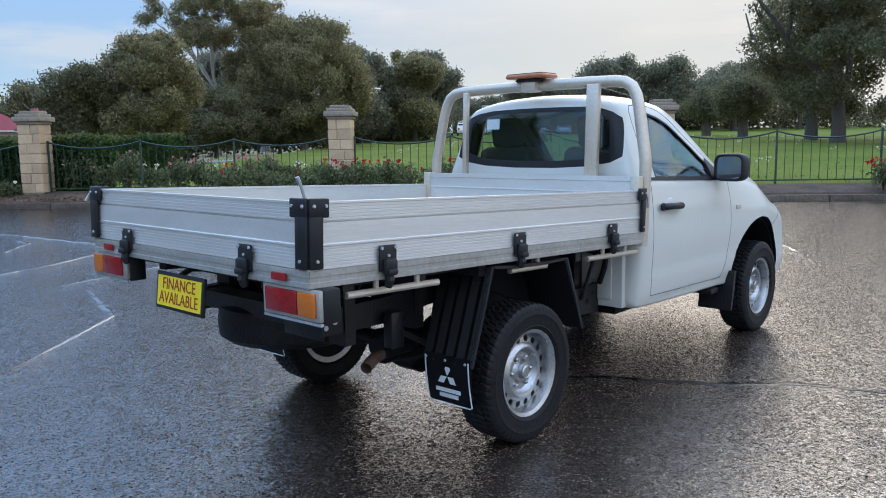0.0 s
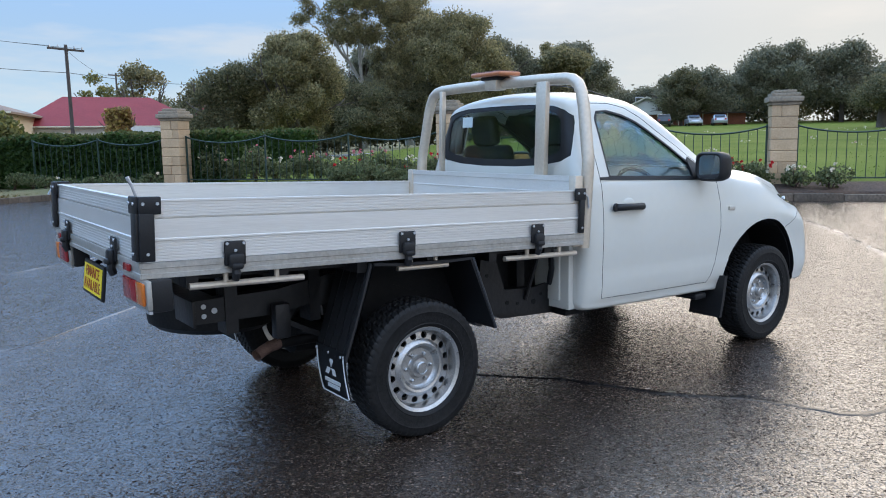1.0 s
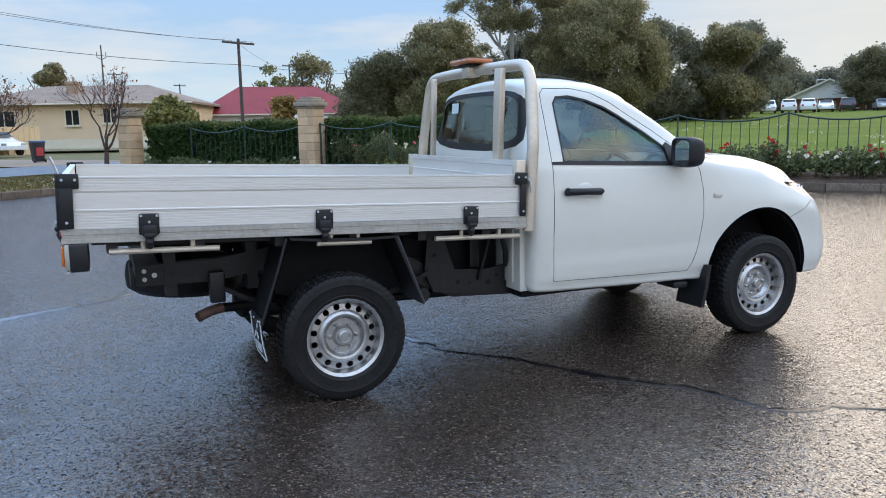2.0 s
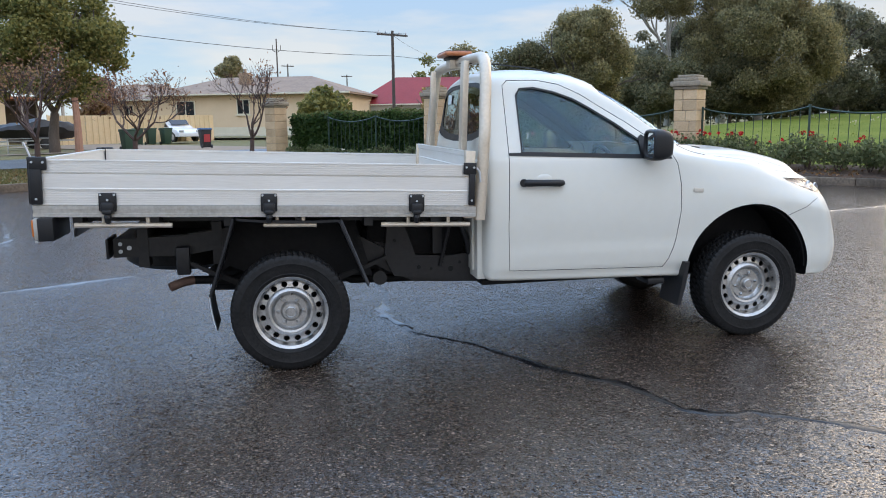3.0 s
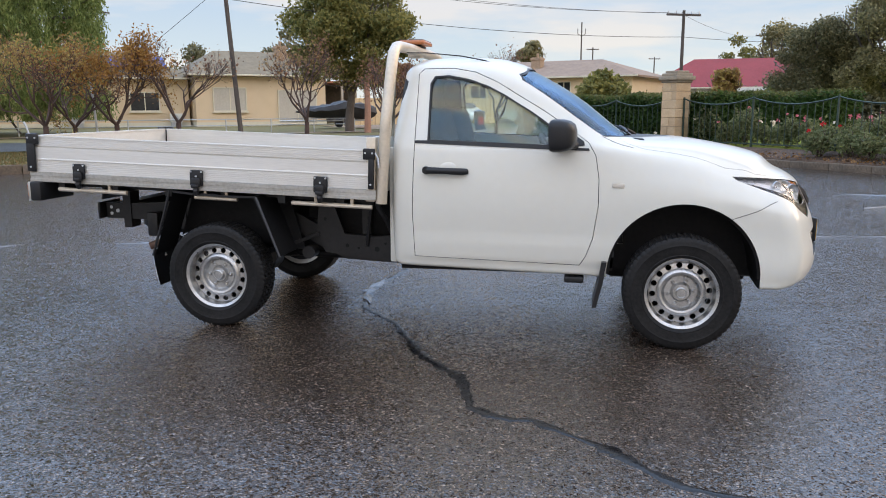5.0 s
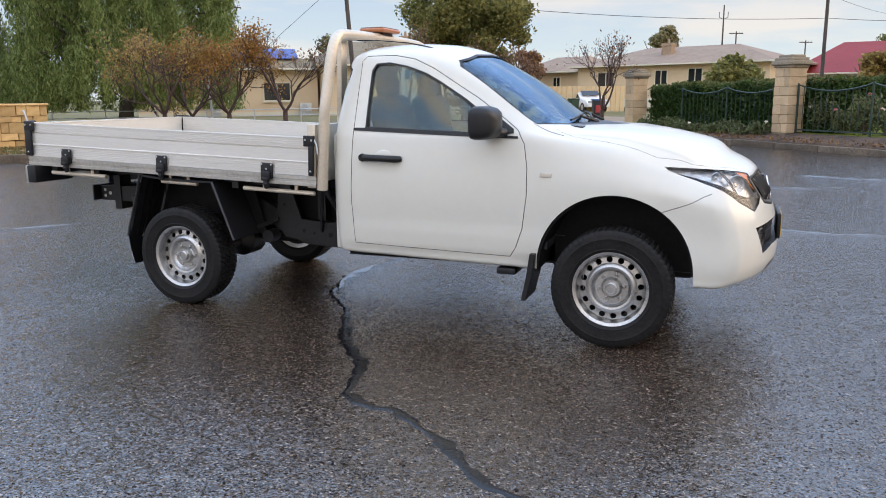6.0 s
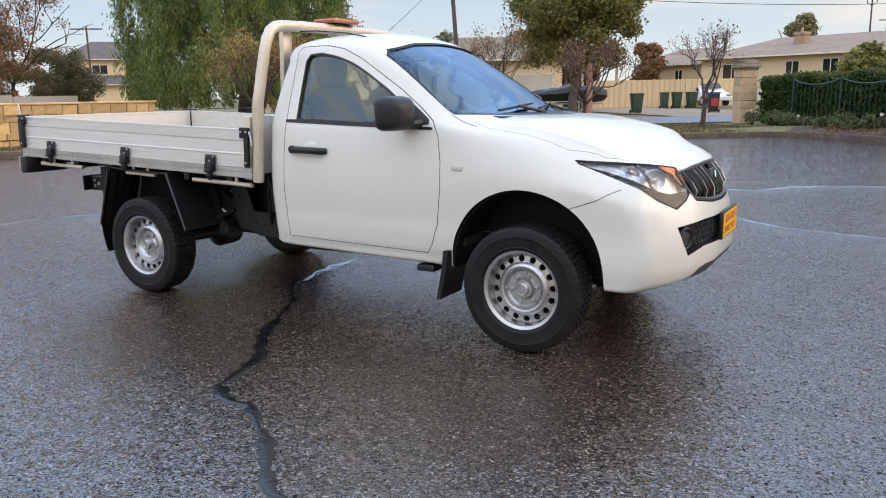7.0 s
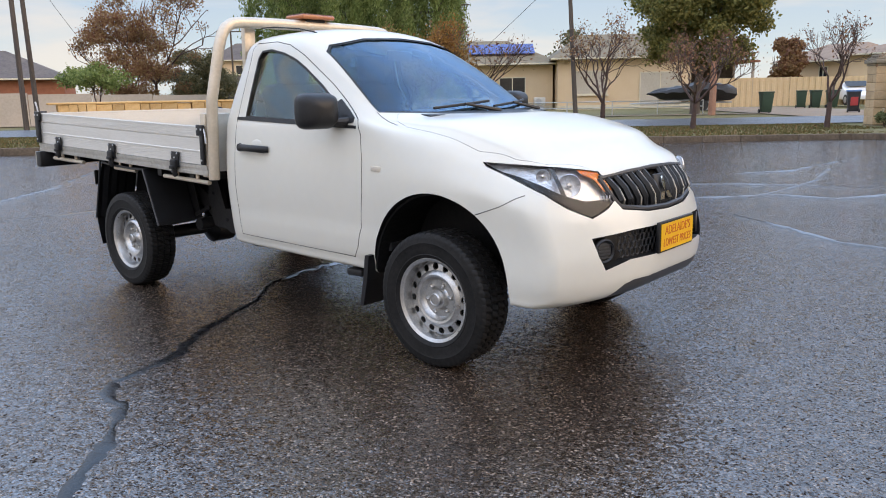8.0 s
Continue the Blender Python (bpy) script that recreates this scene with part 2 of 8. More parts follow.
M_SANDWALL = mat("yellow_sandstone", (0.46, 0.27, 0.10), (0.66, 0.45, 0.22), 2.2, 0.85, bump=0.5, bscale=24, vary=0.28)
M_CHIMNEY = mat("brown_brick", (0.30, 0.20, 0.13), (0.42, 0.30, 0.20), 4, 0.85, bump=0.4, bscale=20)
M_CAP = mat("weathered_cap", (0.20, 0.17, 0.125), (0.36, 0.29, 0.21), 4.0, 0.9, bump=0.5, bscale=25)
M_IRON = mat("green_iron", (0.018, 0.04, 0.03), (0.03, 0.055, 0.042), 5, 0.45, 0.6)
M_BARK = mat("bark", (0.07, 0.055, 0.045), (0.14, 0.11, 0.09), 5, 0.9, bump=0.8, bscale=30, stretch=(1, 1, 0.25))
M_PALEBARK = mat("gum_bark", (0.30, 0.27, 0.23), (0.50, 0.46, 0.40), 2, 0.8, bump=0.3)
M_TWIG = mat("dark_twig", (0.055, 0.035, 0.032), (0.10, 0.06, 0.05), 8, 0.85)
M_LEAF_DARK = leaf_mat("dark_leaf", (0.085, 0.09, 0.05), (0.27, 0.235, 0.12))
M_LEAF_OLIVE = leaf_mat("olive_leaf", (0.12, 0.12, 0.062), (0.40, 0.33, 0.16))
M_LEAF_GREEN = leaf_mat("green_leaf", (0.09, 0.11, 0.035), (0.34, 0.29, 0.09))
# olive leaf made paler and greyer: distance haze put into the colour
M_LEAF_HAZE = leaf_mat("hazed_olive_leaf", (0.12, 0.125, 0.085), (0.32, 0.295, 0.19))
M_LEAF_RUST = leaf_mat("rust_leaf", (0.20, 0.085, 0.055), (0.38, 0.24, 0.11))
M_LEAF_YELLOW = leaf_mat("yellow_leaf", (0.22, 0.11, 0.06), (0.46, 0.34, 0.10))
M_LEAF_PLUM = leaf_mat("plum_leaf", (0.15, 0.065, 0.045), (0.36, 0.20, 0.11))
M_LEAF_ORANGE = leaf_mat("orange_leaf", (0.27, 0.12, 0.035), (0.42, 0.24, 0.07))
M_LEAF_WEEP = leaf_mat("weeping_leaf", (0.10, 0.15, 0.04), (0.32, 0.37, 0.13))
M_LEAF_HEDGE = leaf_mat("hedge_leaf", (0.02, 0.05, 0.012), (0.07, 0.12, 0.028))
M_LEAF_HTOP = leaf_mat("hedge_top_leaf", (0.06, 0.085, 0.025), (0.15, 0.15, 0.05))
M_LEAF_ROSE = leaf_mat("rose_leaf", (0.075, 0.10, 0.04), (0.22, 0.23, 0.105))
M_PETAL_RED = leaf_mat("red_petal", (0.42, 0.008, 0.012), (0.62, 0.03, 0.03), 0.2)
M_PETAL_PINK = leaf_mat("pink_petal", (0.55, 0.05, 0.10), (0.75, 0.30, 0.32), 0.2)
M_PETAL_WHITE = leaf_mat("white_petal", (0.76, 0.66, 0.50), (0.88, 0.80, 0.65), 0.2)
M_DRYLEAF = leaf_mat("fallen_leaf", (0.10, 0.045, 0.02), (0.30, 0.16, 0.06), 0.1)
M_CREAM = mat("cream_render", (0.64, 0.475, 0.30), (0.72, 0.555, 0.37), 0.8, 0.85, bump=0.1, bscale=30)
M_CREAMTRIM = mat("cream_trim", (0.62, 0.56, 0.42), (0.70, 0.64, 0.50), 2, 0.7)
M_TIN = mat("cream_tin", (0.66, 0.48, 0.27), (0.73, 0.55, 0.33), 1, 0.5, vary=0.05)
M_TILE = mat("tan_roof_tile", (0.215, 0.15, 0.105), (0.31, 0.22, 0.16), 1.2, 0.85, bump=0.6, bscale=5)
M_TILEG = mat("ochre_roof_tile", (0.15, 0.12, 0.075), (0.23, 0.185, 0.12), 1.2, 0.85, bump=0.6, bscale=5)
M_TILED = mat("grey_roof_tile", (0.075, 0.06, 0.055), (0.14, 0.115, 0.10), 1.2, 0.8, bump=0.6, bscale=5)
M_REDROOF = mat("red_roof", (0.21, 0.013, 0.014), (0.28, 0.026, 0.025), 0.7, 0.6)
M_WHITEWALL = mat("white_wall", (0.62, 0.60, 0.55), (0.72, 0.70, 0.66), 1, 0.8)
M_BRICKRED = mat("red_brick", (0.26, 0.09, 0.05), (0.36, 0.14, 0.08), 3, 0.85, bump=0.4)
M_DARKWIN = mat("dark_pane", (0.015, 0.017, 0.02), (0.03, 0.033, 0.036), 0.6, 0.08, spec=0.6)
M_BLIND = mat("window_blind", (0.45, 0.40, 0.32), (0.55, 0.50, 0.42), 1, 0.7)
M_POLE = mat("timber_pole", (0.055, 0.045, 0.04), (0.12, 0.095, 0.08), 3, 0.9, stretch=(1, 1, 0.15))
M_WIRE = plain("wire", (0.03, 0.03, 0.032), 0.5)
M_GALV = mat("galvanised", (0.45, 0.46, 0.47), (0.58, 0.59, 0.6), 6, 0.4, 0.6, metal=0.7)
M_BINGREEN = plain("bin_green", (0.03, 0.065, 0.04), 0.5)
M_BINBLUE = plain("bin_blue", (0.06, 0.17, 0.38), 0.45)
M_BINRED = plain("bin_red", (0.45, 0.05, 0.05), 0.5)
M_TARP = mat("black_cover", (0.016, 0.016, 0.018), (0.035, 0.035, 0.038), 2, 0.5, 0.7, bump=0.3)
M_CARWHITE = mat("car_white", (0.75, 0.76, 0.77), (0.8, 0.81, 0.82), 1, 0.25, coat=0.5)
M_CARSILVER = mat("car_silver", (0.40, 0.41, 0.43), (0.5, 0.51, 0.52), 1, 0.3, metal=0.4, coat=0.5)
M_CARDARK = mat("car_dark", (0.025, 0.027, 0.03), (0.05, 0.05, 0.055), 1, 0.25, coat=0.5)
M_SOLAR = mat("solar_panel", (0.02, 0.04, 0.20), (0.04, 0.07, 0.28), 2, 0.25, spec=0.3)
M_BLOCKWALL = mat("pale_block_wall", (0.42, 0.36, 0.30), (0.52, 0.45, 0.38), 1.0, 0.85, bump=0.2)
M_DRIVE = mat("gravel_drive", (0.23, 0.17, 0.12), (0.32, 0.24, 0.17), 1.2, 0.95, bump=0.5, bscale=25)

# ---- mesh tools ----
def link(name, bm, material, parent=None, label="", smooth=None):
    me = bpy.data.meshes.new(name)
    bm.to_mesh(me)
    bm.free()
    for q in (material if isinstance(material, (list, tuple)) else [material]):
        me.materials.append(q)
    if smooth is not None:
        me.polygons.foreach_set("use_smooth", [True] * len(me.polygons))
        me.set_sharp_from_angle(angle=radians(smooth))
    ob = new(name, me)
    if parent is not None:
        ob.parent = parent
    if label:
        ob["label"] = label
    return ob


def part(name, bm, material, parent, label="", smooth=35):
    return link(name, bm, material, parent, label, smooth)


def thing(name, label, category, group="", m=None):
    ob = new(name)
    ob.empty_display_size = 0.1
    if m is not None:
        ob.matrix_world = m
    return tagged(ob, label, category, group)


def piece(name, mesh, parent, m):
    """A repeat that shares a mesh."""
    ob = new(name, mesh)
    ob.parent = parent
    ob.matrix_local = m
    return ob


def mesh_of(name, bm, material, smooth=None):
    me = bpy.data.meshes.new(name)
    bm.to_mesh(me)
    bm.free()
    me.materials.append(material)
    if smooth is not None:
        me.polygons.foreach_set("use_smooth", [True] * len(me.polygons))
        me.set_sharp_from_angle(angle=radians(smooth))
    return me


def box(bm, x0, x1, y0, y1, z0, z1, bevel=0.0, m=None, seg=2):
    geom = bmesh.ops.create_cube(bm, size=1.0, matrix=Matrix.LocRotScale(((x0 + x1) / 2, (y0 + y1) / 2, (z0 + z1) / 2), None, (x1 - x0, y1 - y0, z1 - z0)))
    vs = geom["verts"]
    if bevel:
        es = list({e for v in vs for e in v.link_edges})
        out = bmesh.ops.bevel(bm, geom=es, offset=bevel, segments=seg, affect="EDGES", profile=0.5)
        vs = list({v for f in out["faces"] for v in f.verts} | {v for v in vs if v.is_valid})
    if m is not None:
        bmesh.ops.transform(bm, matrix=m, verts=vs)
    return bm


def new_box(*a, **k):
    return box(bmesh.new(), *a, **k)


def tube(bm, pts, radii, n=8, caps=True):
    """A round bar along points; radii one number or one each."""
    pts = [Vector(p) for p in pts]
    if not isinstance(radii, (list, tuple)):
        radii = [radii] * len(pts)
    rings, ref = [], None
    for i, p in enumerate(pts):
        d = (pts[min(i + 1, len(pts) - 1)] - pts[max(i - 1, 0)]).normalized()
        if ref is None:
            ref = d.orthogonal().normalized()
        ref = (ref - d * ref.dot(d)).normalized()
        s = d.cross(ref)
        rings.append([bm.verts.new(p + (ref * math.cos(2 * math.pi * k / n) + s * math.sin(2 * math.pi * k / n)) * radii[i]) for k in range(n)])
    for a, b in zip(rings, rings[1:]):
        for k in range(n):
            bm.faces.new((a[k], a[(k + 1) % n], b[(k + 1) % n], b[k]))
    if caps:
        bm.faces.new(rings[0][::-1])
        bm.faces.new(rings[-1])
    return bm


def spin(bm, profile, n=48, axis="y", closed=False):
    """Turns (radius, offset) rows about an axis."""
    rings = []
    for r, o in profile:
        ring = []
        for k in range(n):
            c, s = r * math.cos(2 * math.pi * k / n), r * math.sin(2 * math.pi * k / n)
            ring.append(bm.verts.new({"y": (c, o, s), "z": (c, s, o), "x": (o, c, s)}[axis]))
        rings.append(ring)
    pairs = list(zip(rings, rings[1:])) + ([(rings[-1], rings[0])] if closed else [])
    for a, b in pairs:
        for k in range(n):
            bm.faces.new((a[k], a[(k + 1) % n], b[(k + 1) % n], b[k]))
    bmesh.ops.recalc_face_normals(bm, faces=bm.faces)
    return bm


def prism(bm, outline, axis, lo, hi):
    """A closed outline of pairs, extruded along an axis ('x': pairs are y, z; 'y': x, z; 'z': x, y)."""
    put = {"x": lambda a, b, c: (c, a, b), "y": lambda a, b, c: (a, c, b), "z": lambda a, b, c: (a, b, c)}[axis]
    lower = [bm.verts.new(put(a, b, lo)) for a, b in outline]
    upper = [bm.verts.new(put(a, b, hi)) for a, b in outline]
    made = [bm.faces.new(lower), bm.faces.new(upper[::-1])]
    k = len(outline)
    for i in range(k):
        made.append(bm.faces.new((lower[(i + 1) % k], lower[i], upper[i], upper[(i + 1) % k])))
    bmesh.ops.recalc_face_normals(bm, faces=made)
    return bm


def smooth_loop(pts, rounds=2):
    """Corner cutting on a closed outline."""
    for _ in range(rounds):
        out = []
        for i, p in enumerate(pts):
            q = pts[(i + 1) % len(pts)]
            out += [(0.75 * p[0] + 0.25 * q[0], 0.75 * p[1] + 0.25 * q[1]), (0.25 * p[0] + 0.75 * q[0], 0.25 * p[1] + 0.75 * q[1])]
        pts = out
    return pts


def pydata(name, verts, faces, material, parent=None, mats=None, index=None):
    me = bpy.data.meshes.new(name)
    me.from_pydata(verts, [], faces)
    for q in (mats or [material]):
        me.materials.append(q)
    if index is not None:
        me.polygons.foreach_set("material_index", index)
    me.update()
    ob = new(name, me)
    if parent is not None:
        ob.parent = parent
    return ob


def leaves(rng, centres, size, droop=0.0, long=1.6):
    """One folded leaf or clump (two triangles each half) at every centre."""
    k = len(centres)
    u = rng.normal(size=(k, 3))
    u[:, 2] -= droop * 2.2
    u /= np.linalg.norm(u, axis=1)[:, None]
    w = np.cross(u, rng.normal(size=(k, 3)))
    w /= np.linalg.norm(w, axis=1)[:, None] + 1e-9
    s = size * rng.uniform(0.6, 1.35, size=(k, 1))
    a, b = u * s * long * 0.5, w * s * 0.5
    nrm = np.cross(u, w) * s * 0.16
    v = np.stack([centres - a, centres + b + nrm, centres + a, centres - b + nrm], axis=1).reshape(-1, 3)
    f = np.arange(4 * k).reshape(-1, 4)
    return v.tolist(), f.tolist()


def crown_points(rng, lobes, count, shell=0.55, rough=0.25):
    """Points in the outer part of a set of lobes (x, y, z, rx, ry, rz)."""
    vol = np.array([l[3] * l[4] * l[5] for l in lobes]) ** (2 / 3)
    pick = rng.choice(len(lobes), size=count, p=vol / vol.sum())
    L = np.array(lobes)[pick]
    d = rng.normal(size=(count, 3))
    d /= np.linalg.norm(d, axis=1)[:, None]
    r = shell + (1 - shell) * rng.uniform(size=(count, 1)) ** 0.6
    wob = 1 + rough * np.sin(d[:, :1] * 7 + pick[:, None]) * np.cos(d[:, 1:2] * 6 - d[:, 2:3] * 5)
    return L[:, :3] + (d * r * wob + rng.normal(size=(count, 3)) * 0.16) * L[:, 3:]


def lobes_of(rng, n, cx, cy, z0, z1, rad, size):
    """Random lobes filling a crown between two heights."""
    out = []
    for i in range(n):
        a, q = rng.uniform(0, 2 * math.pi), rng.uniform(0, 1) ** 0.5
        h = rng.uniform(0, 1)
        w = math.sin(math.pi * (0.18 + 0.72 * h)) ** 0.7
        s = size * rng.uniform(0.7, 1.3)
        out.append((cx + math.cos(a) * q * w * (rad - s * 0.7), cy + math.sin(a) * q * w * (rad - s * 0.7), z0 + s * 0.7 + h * max(z1 - z0 - 1.5 * s, 0.1), s, s, s * 0.75))
    return out

# ---- the ground: car park, kerb, bed, lawn, verge, street ----
FB = Vector((4.8, 18.35, 0))
FD, FN = Vector((0.627, -0.779, 0)), Vector((0.779, 0.627, 0))


def F(a, b, z=0.0):
    """a along the fence, b behind it."""
    return FB + FD * a + FN * b + Vector((0, 0, z))


KA, KB, KR = -2.9, -1.25, 2.2          # kerb lines and the corner's radius


def kerb_path():
    """Points of the kerb's foot with the outward way and how far it belongs to the verge."""
    rows = [(a, KB, 0.0, 1.0, 0.0) for a in (900, 300, 120, 80, 60, 50, 45, 40, 36, 32, 28, 24, 21, 18, 16, 14, 12, 10, 8, 6, 4, 2.5, 1, KA + KR)]
    for i in range(1, 12):
        t = math.pi / 2 + i / 12 * math.pi / 2
        rows.append((KA + KR + math.cos(t) * KR, KB - KR + math.sin(t) * KR, math.cos(t), math.sin(t), i / 12))
    rows += [(KA, b, -1.0, 0.0, 1.0) for b in (KB - KR, -4.5, -6, -8, -10, -12, -14, -16, -18, -20, -23, -26, -30, -36, -44, -55, -80, -120, -300, -900)]
    return rows


def land_height(off, w, a=0.0):
    if off < 0.1:
        return -0.2
    k = max(0.0, min(1.0, (-a - 1.5) / 4.5))
    w = max(w, k * k * (3 - 2 * k))
    fence = 0.20 + 0.19 * min(off / 1.25, 1) + 0.0258 * min(max(off - 1.25, 0), 130)
    verge = 0.17
    return fence * (1 - w) + verge * w


def car_park_height(a, b):
    q = max(0.0, min(1.0, (min(25.0, math.hypot(a - 10, b + 22)) - 14) / 8))
    return 0.05 * q * q * (3 - 2 * q)


ax = [-900, -300, -100, -40, -20, -8, -3.6] + [-3 + i * 1.0 for i in range(46)] + [46, 52, 60, 80, 120, 300, 900]
bx = [-900, -300, -120, -80, -60, -50] + [-44 + i * 1.0 for i in range(43)] + [-0.6]
verts = [tuple(F(a, b, car_park_height(a, b))) for a in ax for b in bx]
nb = len(bx)
faces = [(i * nb + j, i * nb + j + 1, (i + 1) * nb + j + 1, (i + 1) * nb + j) for i in range(len(ax) - 1) for j in range(nb - 1) if not (ax[i + 1] <= -3.6)]
faces += [(i * nb + j, i * nb + j + 1, (i + 1) * nb + j + 1, (i + 1) * nb + j) for i in range(len(ax) - 1) for j in range(nb - 1) if ax[i + 1] <= -3.6]
car_park = pydata("ground", verts, faces, M_ASPHALT)
for q in car_park.data.polygons:
    q.use_smooth = True
tagged(car_park, "wet dark asphalt of an open car park with sealed cracks", "car park", kind="structure")

path = kerb_path()
offs = [0.09, 0.125, 0.3, 0.6, 0.9, 1.25, 1.8, 2.6, 4, 5.3, 6.6, 8, 9.8, 11.5, 13.1, 16, 20, 25, 32, 42, 55, 75, 100, 131, 300, 1500]
verts, faces, index = [], [], []
for a, b, oa, ob_, w in path:
    for o in offs:
        bumpy = 0.02 * noise.noise(Vector((a * 0.9 + oa * o, b * 0.9 + ob_ * o, 3.1))) if 0.2 < o < 60 else 0
        verts.append(tuple(F(a + oa * o, b + ob_ * o, land_height(o, w, a + oa * o) + bumpy)))
no = len(offs)
for i in range(len(path) - 1):
    for j in range(no - 1):
        faces.append((i * no + j, i * no + j + 1, (i + 1) * no + j + 1, (i + 1) * no + j))
        w = path[i][4]
        far = path[i][0] + path[i][2] * offs[j] < -8.5
        index.append(0 if (w < 0.45 and offs[j] < 1.25) else (2 if far or w >= 0.4 else 1))
land = pydata("terrain", verts, faces, None, mats=[M_MULCH, M_LAWN, M_VERGE], index=index)
for q in land.data.polygons:
    q.use_smooth = True
tagged(land, "mown green lawn, bark-mulched rose bed and leaf-strewn grass verge", "grass", kind="structure")

# kerb stones along the path
kerb = tagged(new("kerb"), "low brown stone kerb round the car park", "kerb", kind="structure")
bm = new_box(-0.595, 0.595, -0.075, 0.075, -0.12, 0.20, bevel=0.025)
kerb_mesh = mesh_of("kerb_stone", bm, M_KERB, 40)
walkpts = [F(a + oa * 0.06, b + ob_ * 0.06, 0.0) for a, b, oa, ob_, w in path if -60 < b and a < 42]
rng = np.random.default_rng(5)
for i in range(len(walkpts) - 1):
    p, q = walkpts[i], walkpts[i + 1]
    length = (q - p).length
    k = max(1, round(length / 1.2))
    for s in range(k):
        c = p.lerp(q, (s + 0.5) / k)
        ang = math.degrees(math.atan2(q.y - p.y, q.x - p.x))
        piece("kerb_stone", kerb_mesh, kerb, pose(c.x, c.y, rng.uniform(-0.012, 0.008), 0, rng.uniform(-0.5, 0.5), ang + rng.uniform(-0.6, 0.6)) @ Matrix.Diagonal((length / k / 1.2, 1, 1, 1)))

# the street behind the verge, and a drive
def sheet(name, a0, a1, b0, b1, z, material, label, category, na=6, nb2=30):
    vs = [tuple(F(a0 + (a1 - a0) * i / na, b0 + (b1 - b0) * j / nb2, z)) for i in range(na + 1) for j in range(nb2 + 1)]
    fs = [(i * (nb2 + 1) + j, i * (nb2 + 1) + j + 1, (i + 1) * (nb2 + 1) + j + 1, (i + 1) * (nb2 + 1) + j) for i in range(na) for j in range(nb2)]
    return tagged(pydata(name, vs, fs, material), label, category, kind="structure")


sheet("road", -16.2, -9.4, -150, 60, 0.205, M_ROAD, "bluish wet asphalt of the residential street", "road")
sheet("driveway", -36, -16.2, 1.5, 8.2, 0.21, M_DRIVE, "pale gravel drive beside the cream house", "driveway")
sheet("footpath", -22.6, -21.4, -60, 1.5, 0.207, M_DRIVE, "narrow pale footpath before the front lawns", "path")


# cracks sealed with bitumen; most carry the sky's sheen as grey colour
def ribbon(name, pts, width, z=0.004, seed=1, material=M_SHEENSEAL):
    r = random.Random(seed)
    fine = []
    for i in range(len(pts) - 1):
        p, q = Vector((*pts[i], 0)), Vector((*pts[i + 1], 0))
        k = max(2, int((q - p).length / 0.035))
        fine += [p.lerp(q, s / k) for s in range(k)]
    fine.append(Vector((*pts[-1], 0)))
    vs, fs = [], []
    for i, p in enumerate(fine):
        d = (fine[min(i + 1, len(fine) - 1)] - fine[max(i - 1, 0)]).normalized()
        s = Vector((-d.y, d.x, 0))
        wob = 0.022 * noise.noise(Vector((p.x * 4, p.y * 4, seed)))
        end = min(1.0, 4 * i / len(fine) + 0.15, 4 * (len(fine) - 1 - i) / len(fine) + 0.15)
        ragged = 1 + 0.9 * noise.noise(Vector((p.x * 6, p.y * 6, seed + 7)))
        if material is M_SHEENSEAL and width < 0.05:
            ragged = max(0.05, ragged * (0.75 + 2.2 * noise.noise(Vector((p.x * 1.3, p.y * 1.3, seed + 3)))))
        w1, w2 = width * r.uniform(0.6, 1.35) * end * ragged, width * r.uniform(0.6, 1.35) * end * ragged
        a, b = (p - FB).dot(FD), (p - FB).dot(FN)
        zz = car_park_height(a, b) + z
        crown = min(0.007, 0.16 * (w1 + w2)) if material is M_SHEENSEAL else 0.0006
        for off, lift in ((s * (w1 + wob), -0.004), (s * (0.45 * w1 + wob), 0.6 * crown), (s * (wob - 0.1 * w2), crown), (s * (wob - 0.55 * w2), 0.6 * crown), (s * (wob - w2), -0.004)):
            vs.append((p.x + off.x, p.y + off.y, zz + lift))
        if i:
            fs += [(5 * i - 5 + k, 5 * i - 4 + k, 5 * i + 1 + k, 5 * i + k) for k in range(4)]
    ob = pydata(name, vs, fs, material, car_park)
    for q in ob.data.polygons:
        q.use_smooth = True
    return ob


ribbon("sealed_crack", [(0.9, 2.2), (0.78, 1.5), (0.81, 1.12), (0.72, 0.3), (0.83, -0.17), (0.94, -0.35), (1.17, -0.59), (1.32, -0.91), (1.52, -1.28), (1.73, -1.51), (1.82, -1.72), (1.89, -1.99), (2.04, -2.08), (2.22, -2.09), (2.36, -2.22), (2.52, -2.33), (2.69, -2.51), (2.83, -2.64), (2.98, -2.69), (3.3, -2.75), (4.1, -3.0), (5.2, -3.1)], 0.029, seed=1, material=M_SEAL)
# pale stretch of the same crack, its sky reflection put in as grey
ribbon("sealed_crack", [(0.74, 0.75), (0.70, 0.42), (0.74, 0.12), (0.84, -0.12)], 0.05, z=0.006, seed=2, material=M_SHEENSEAL)
ribbon("sealed_crack", [(-1.2, 6.2), (0.14, 7.04), (0.84, 7.34), (1.61, 7.85), (3.4, 8.3)], 0.03, seed=3)
ribbon("sealed_crack", [(0.49, 5.49), (-0.03, 3.67), (-1.24, 2.55), (-2.6, 1.9)], 0.03, seed=4)
ribbon("sealed_crack", [(1.9, 13.2), (1.76, 12.02), (1.54, 10.06), (0.9, 9.2)], 0.04, seed=5)
ribbon("sealed_crack", [(2.46, 4.88), (3.24, 4.29), (3.81, 3.78), (4.6, 3.6), (6.2, 3.9)], 0.028, seed=6)
ribbon("sealed_crack", [(2.1, 6.4), (2.23, 7.48), (2.25, 8.74), (1.68, 12.39)], 0.03, seed=7)
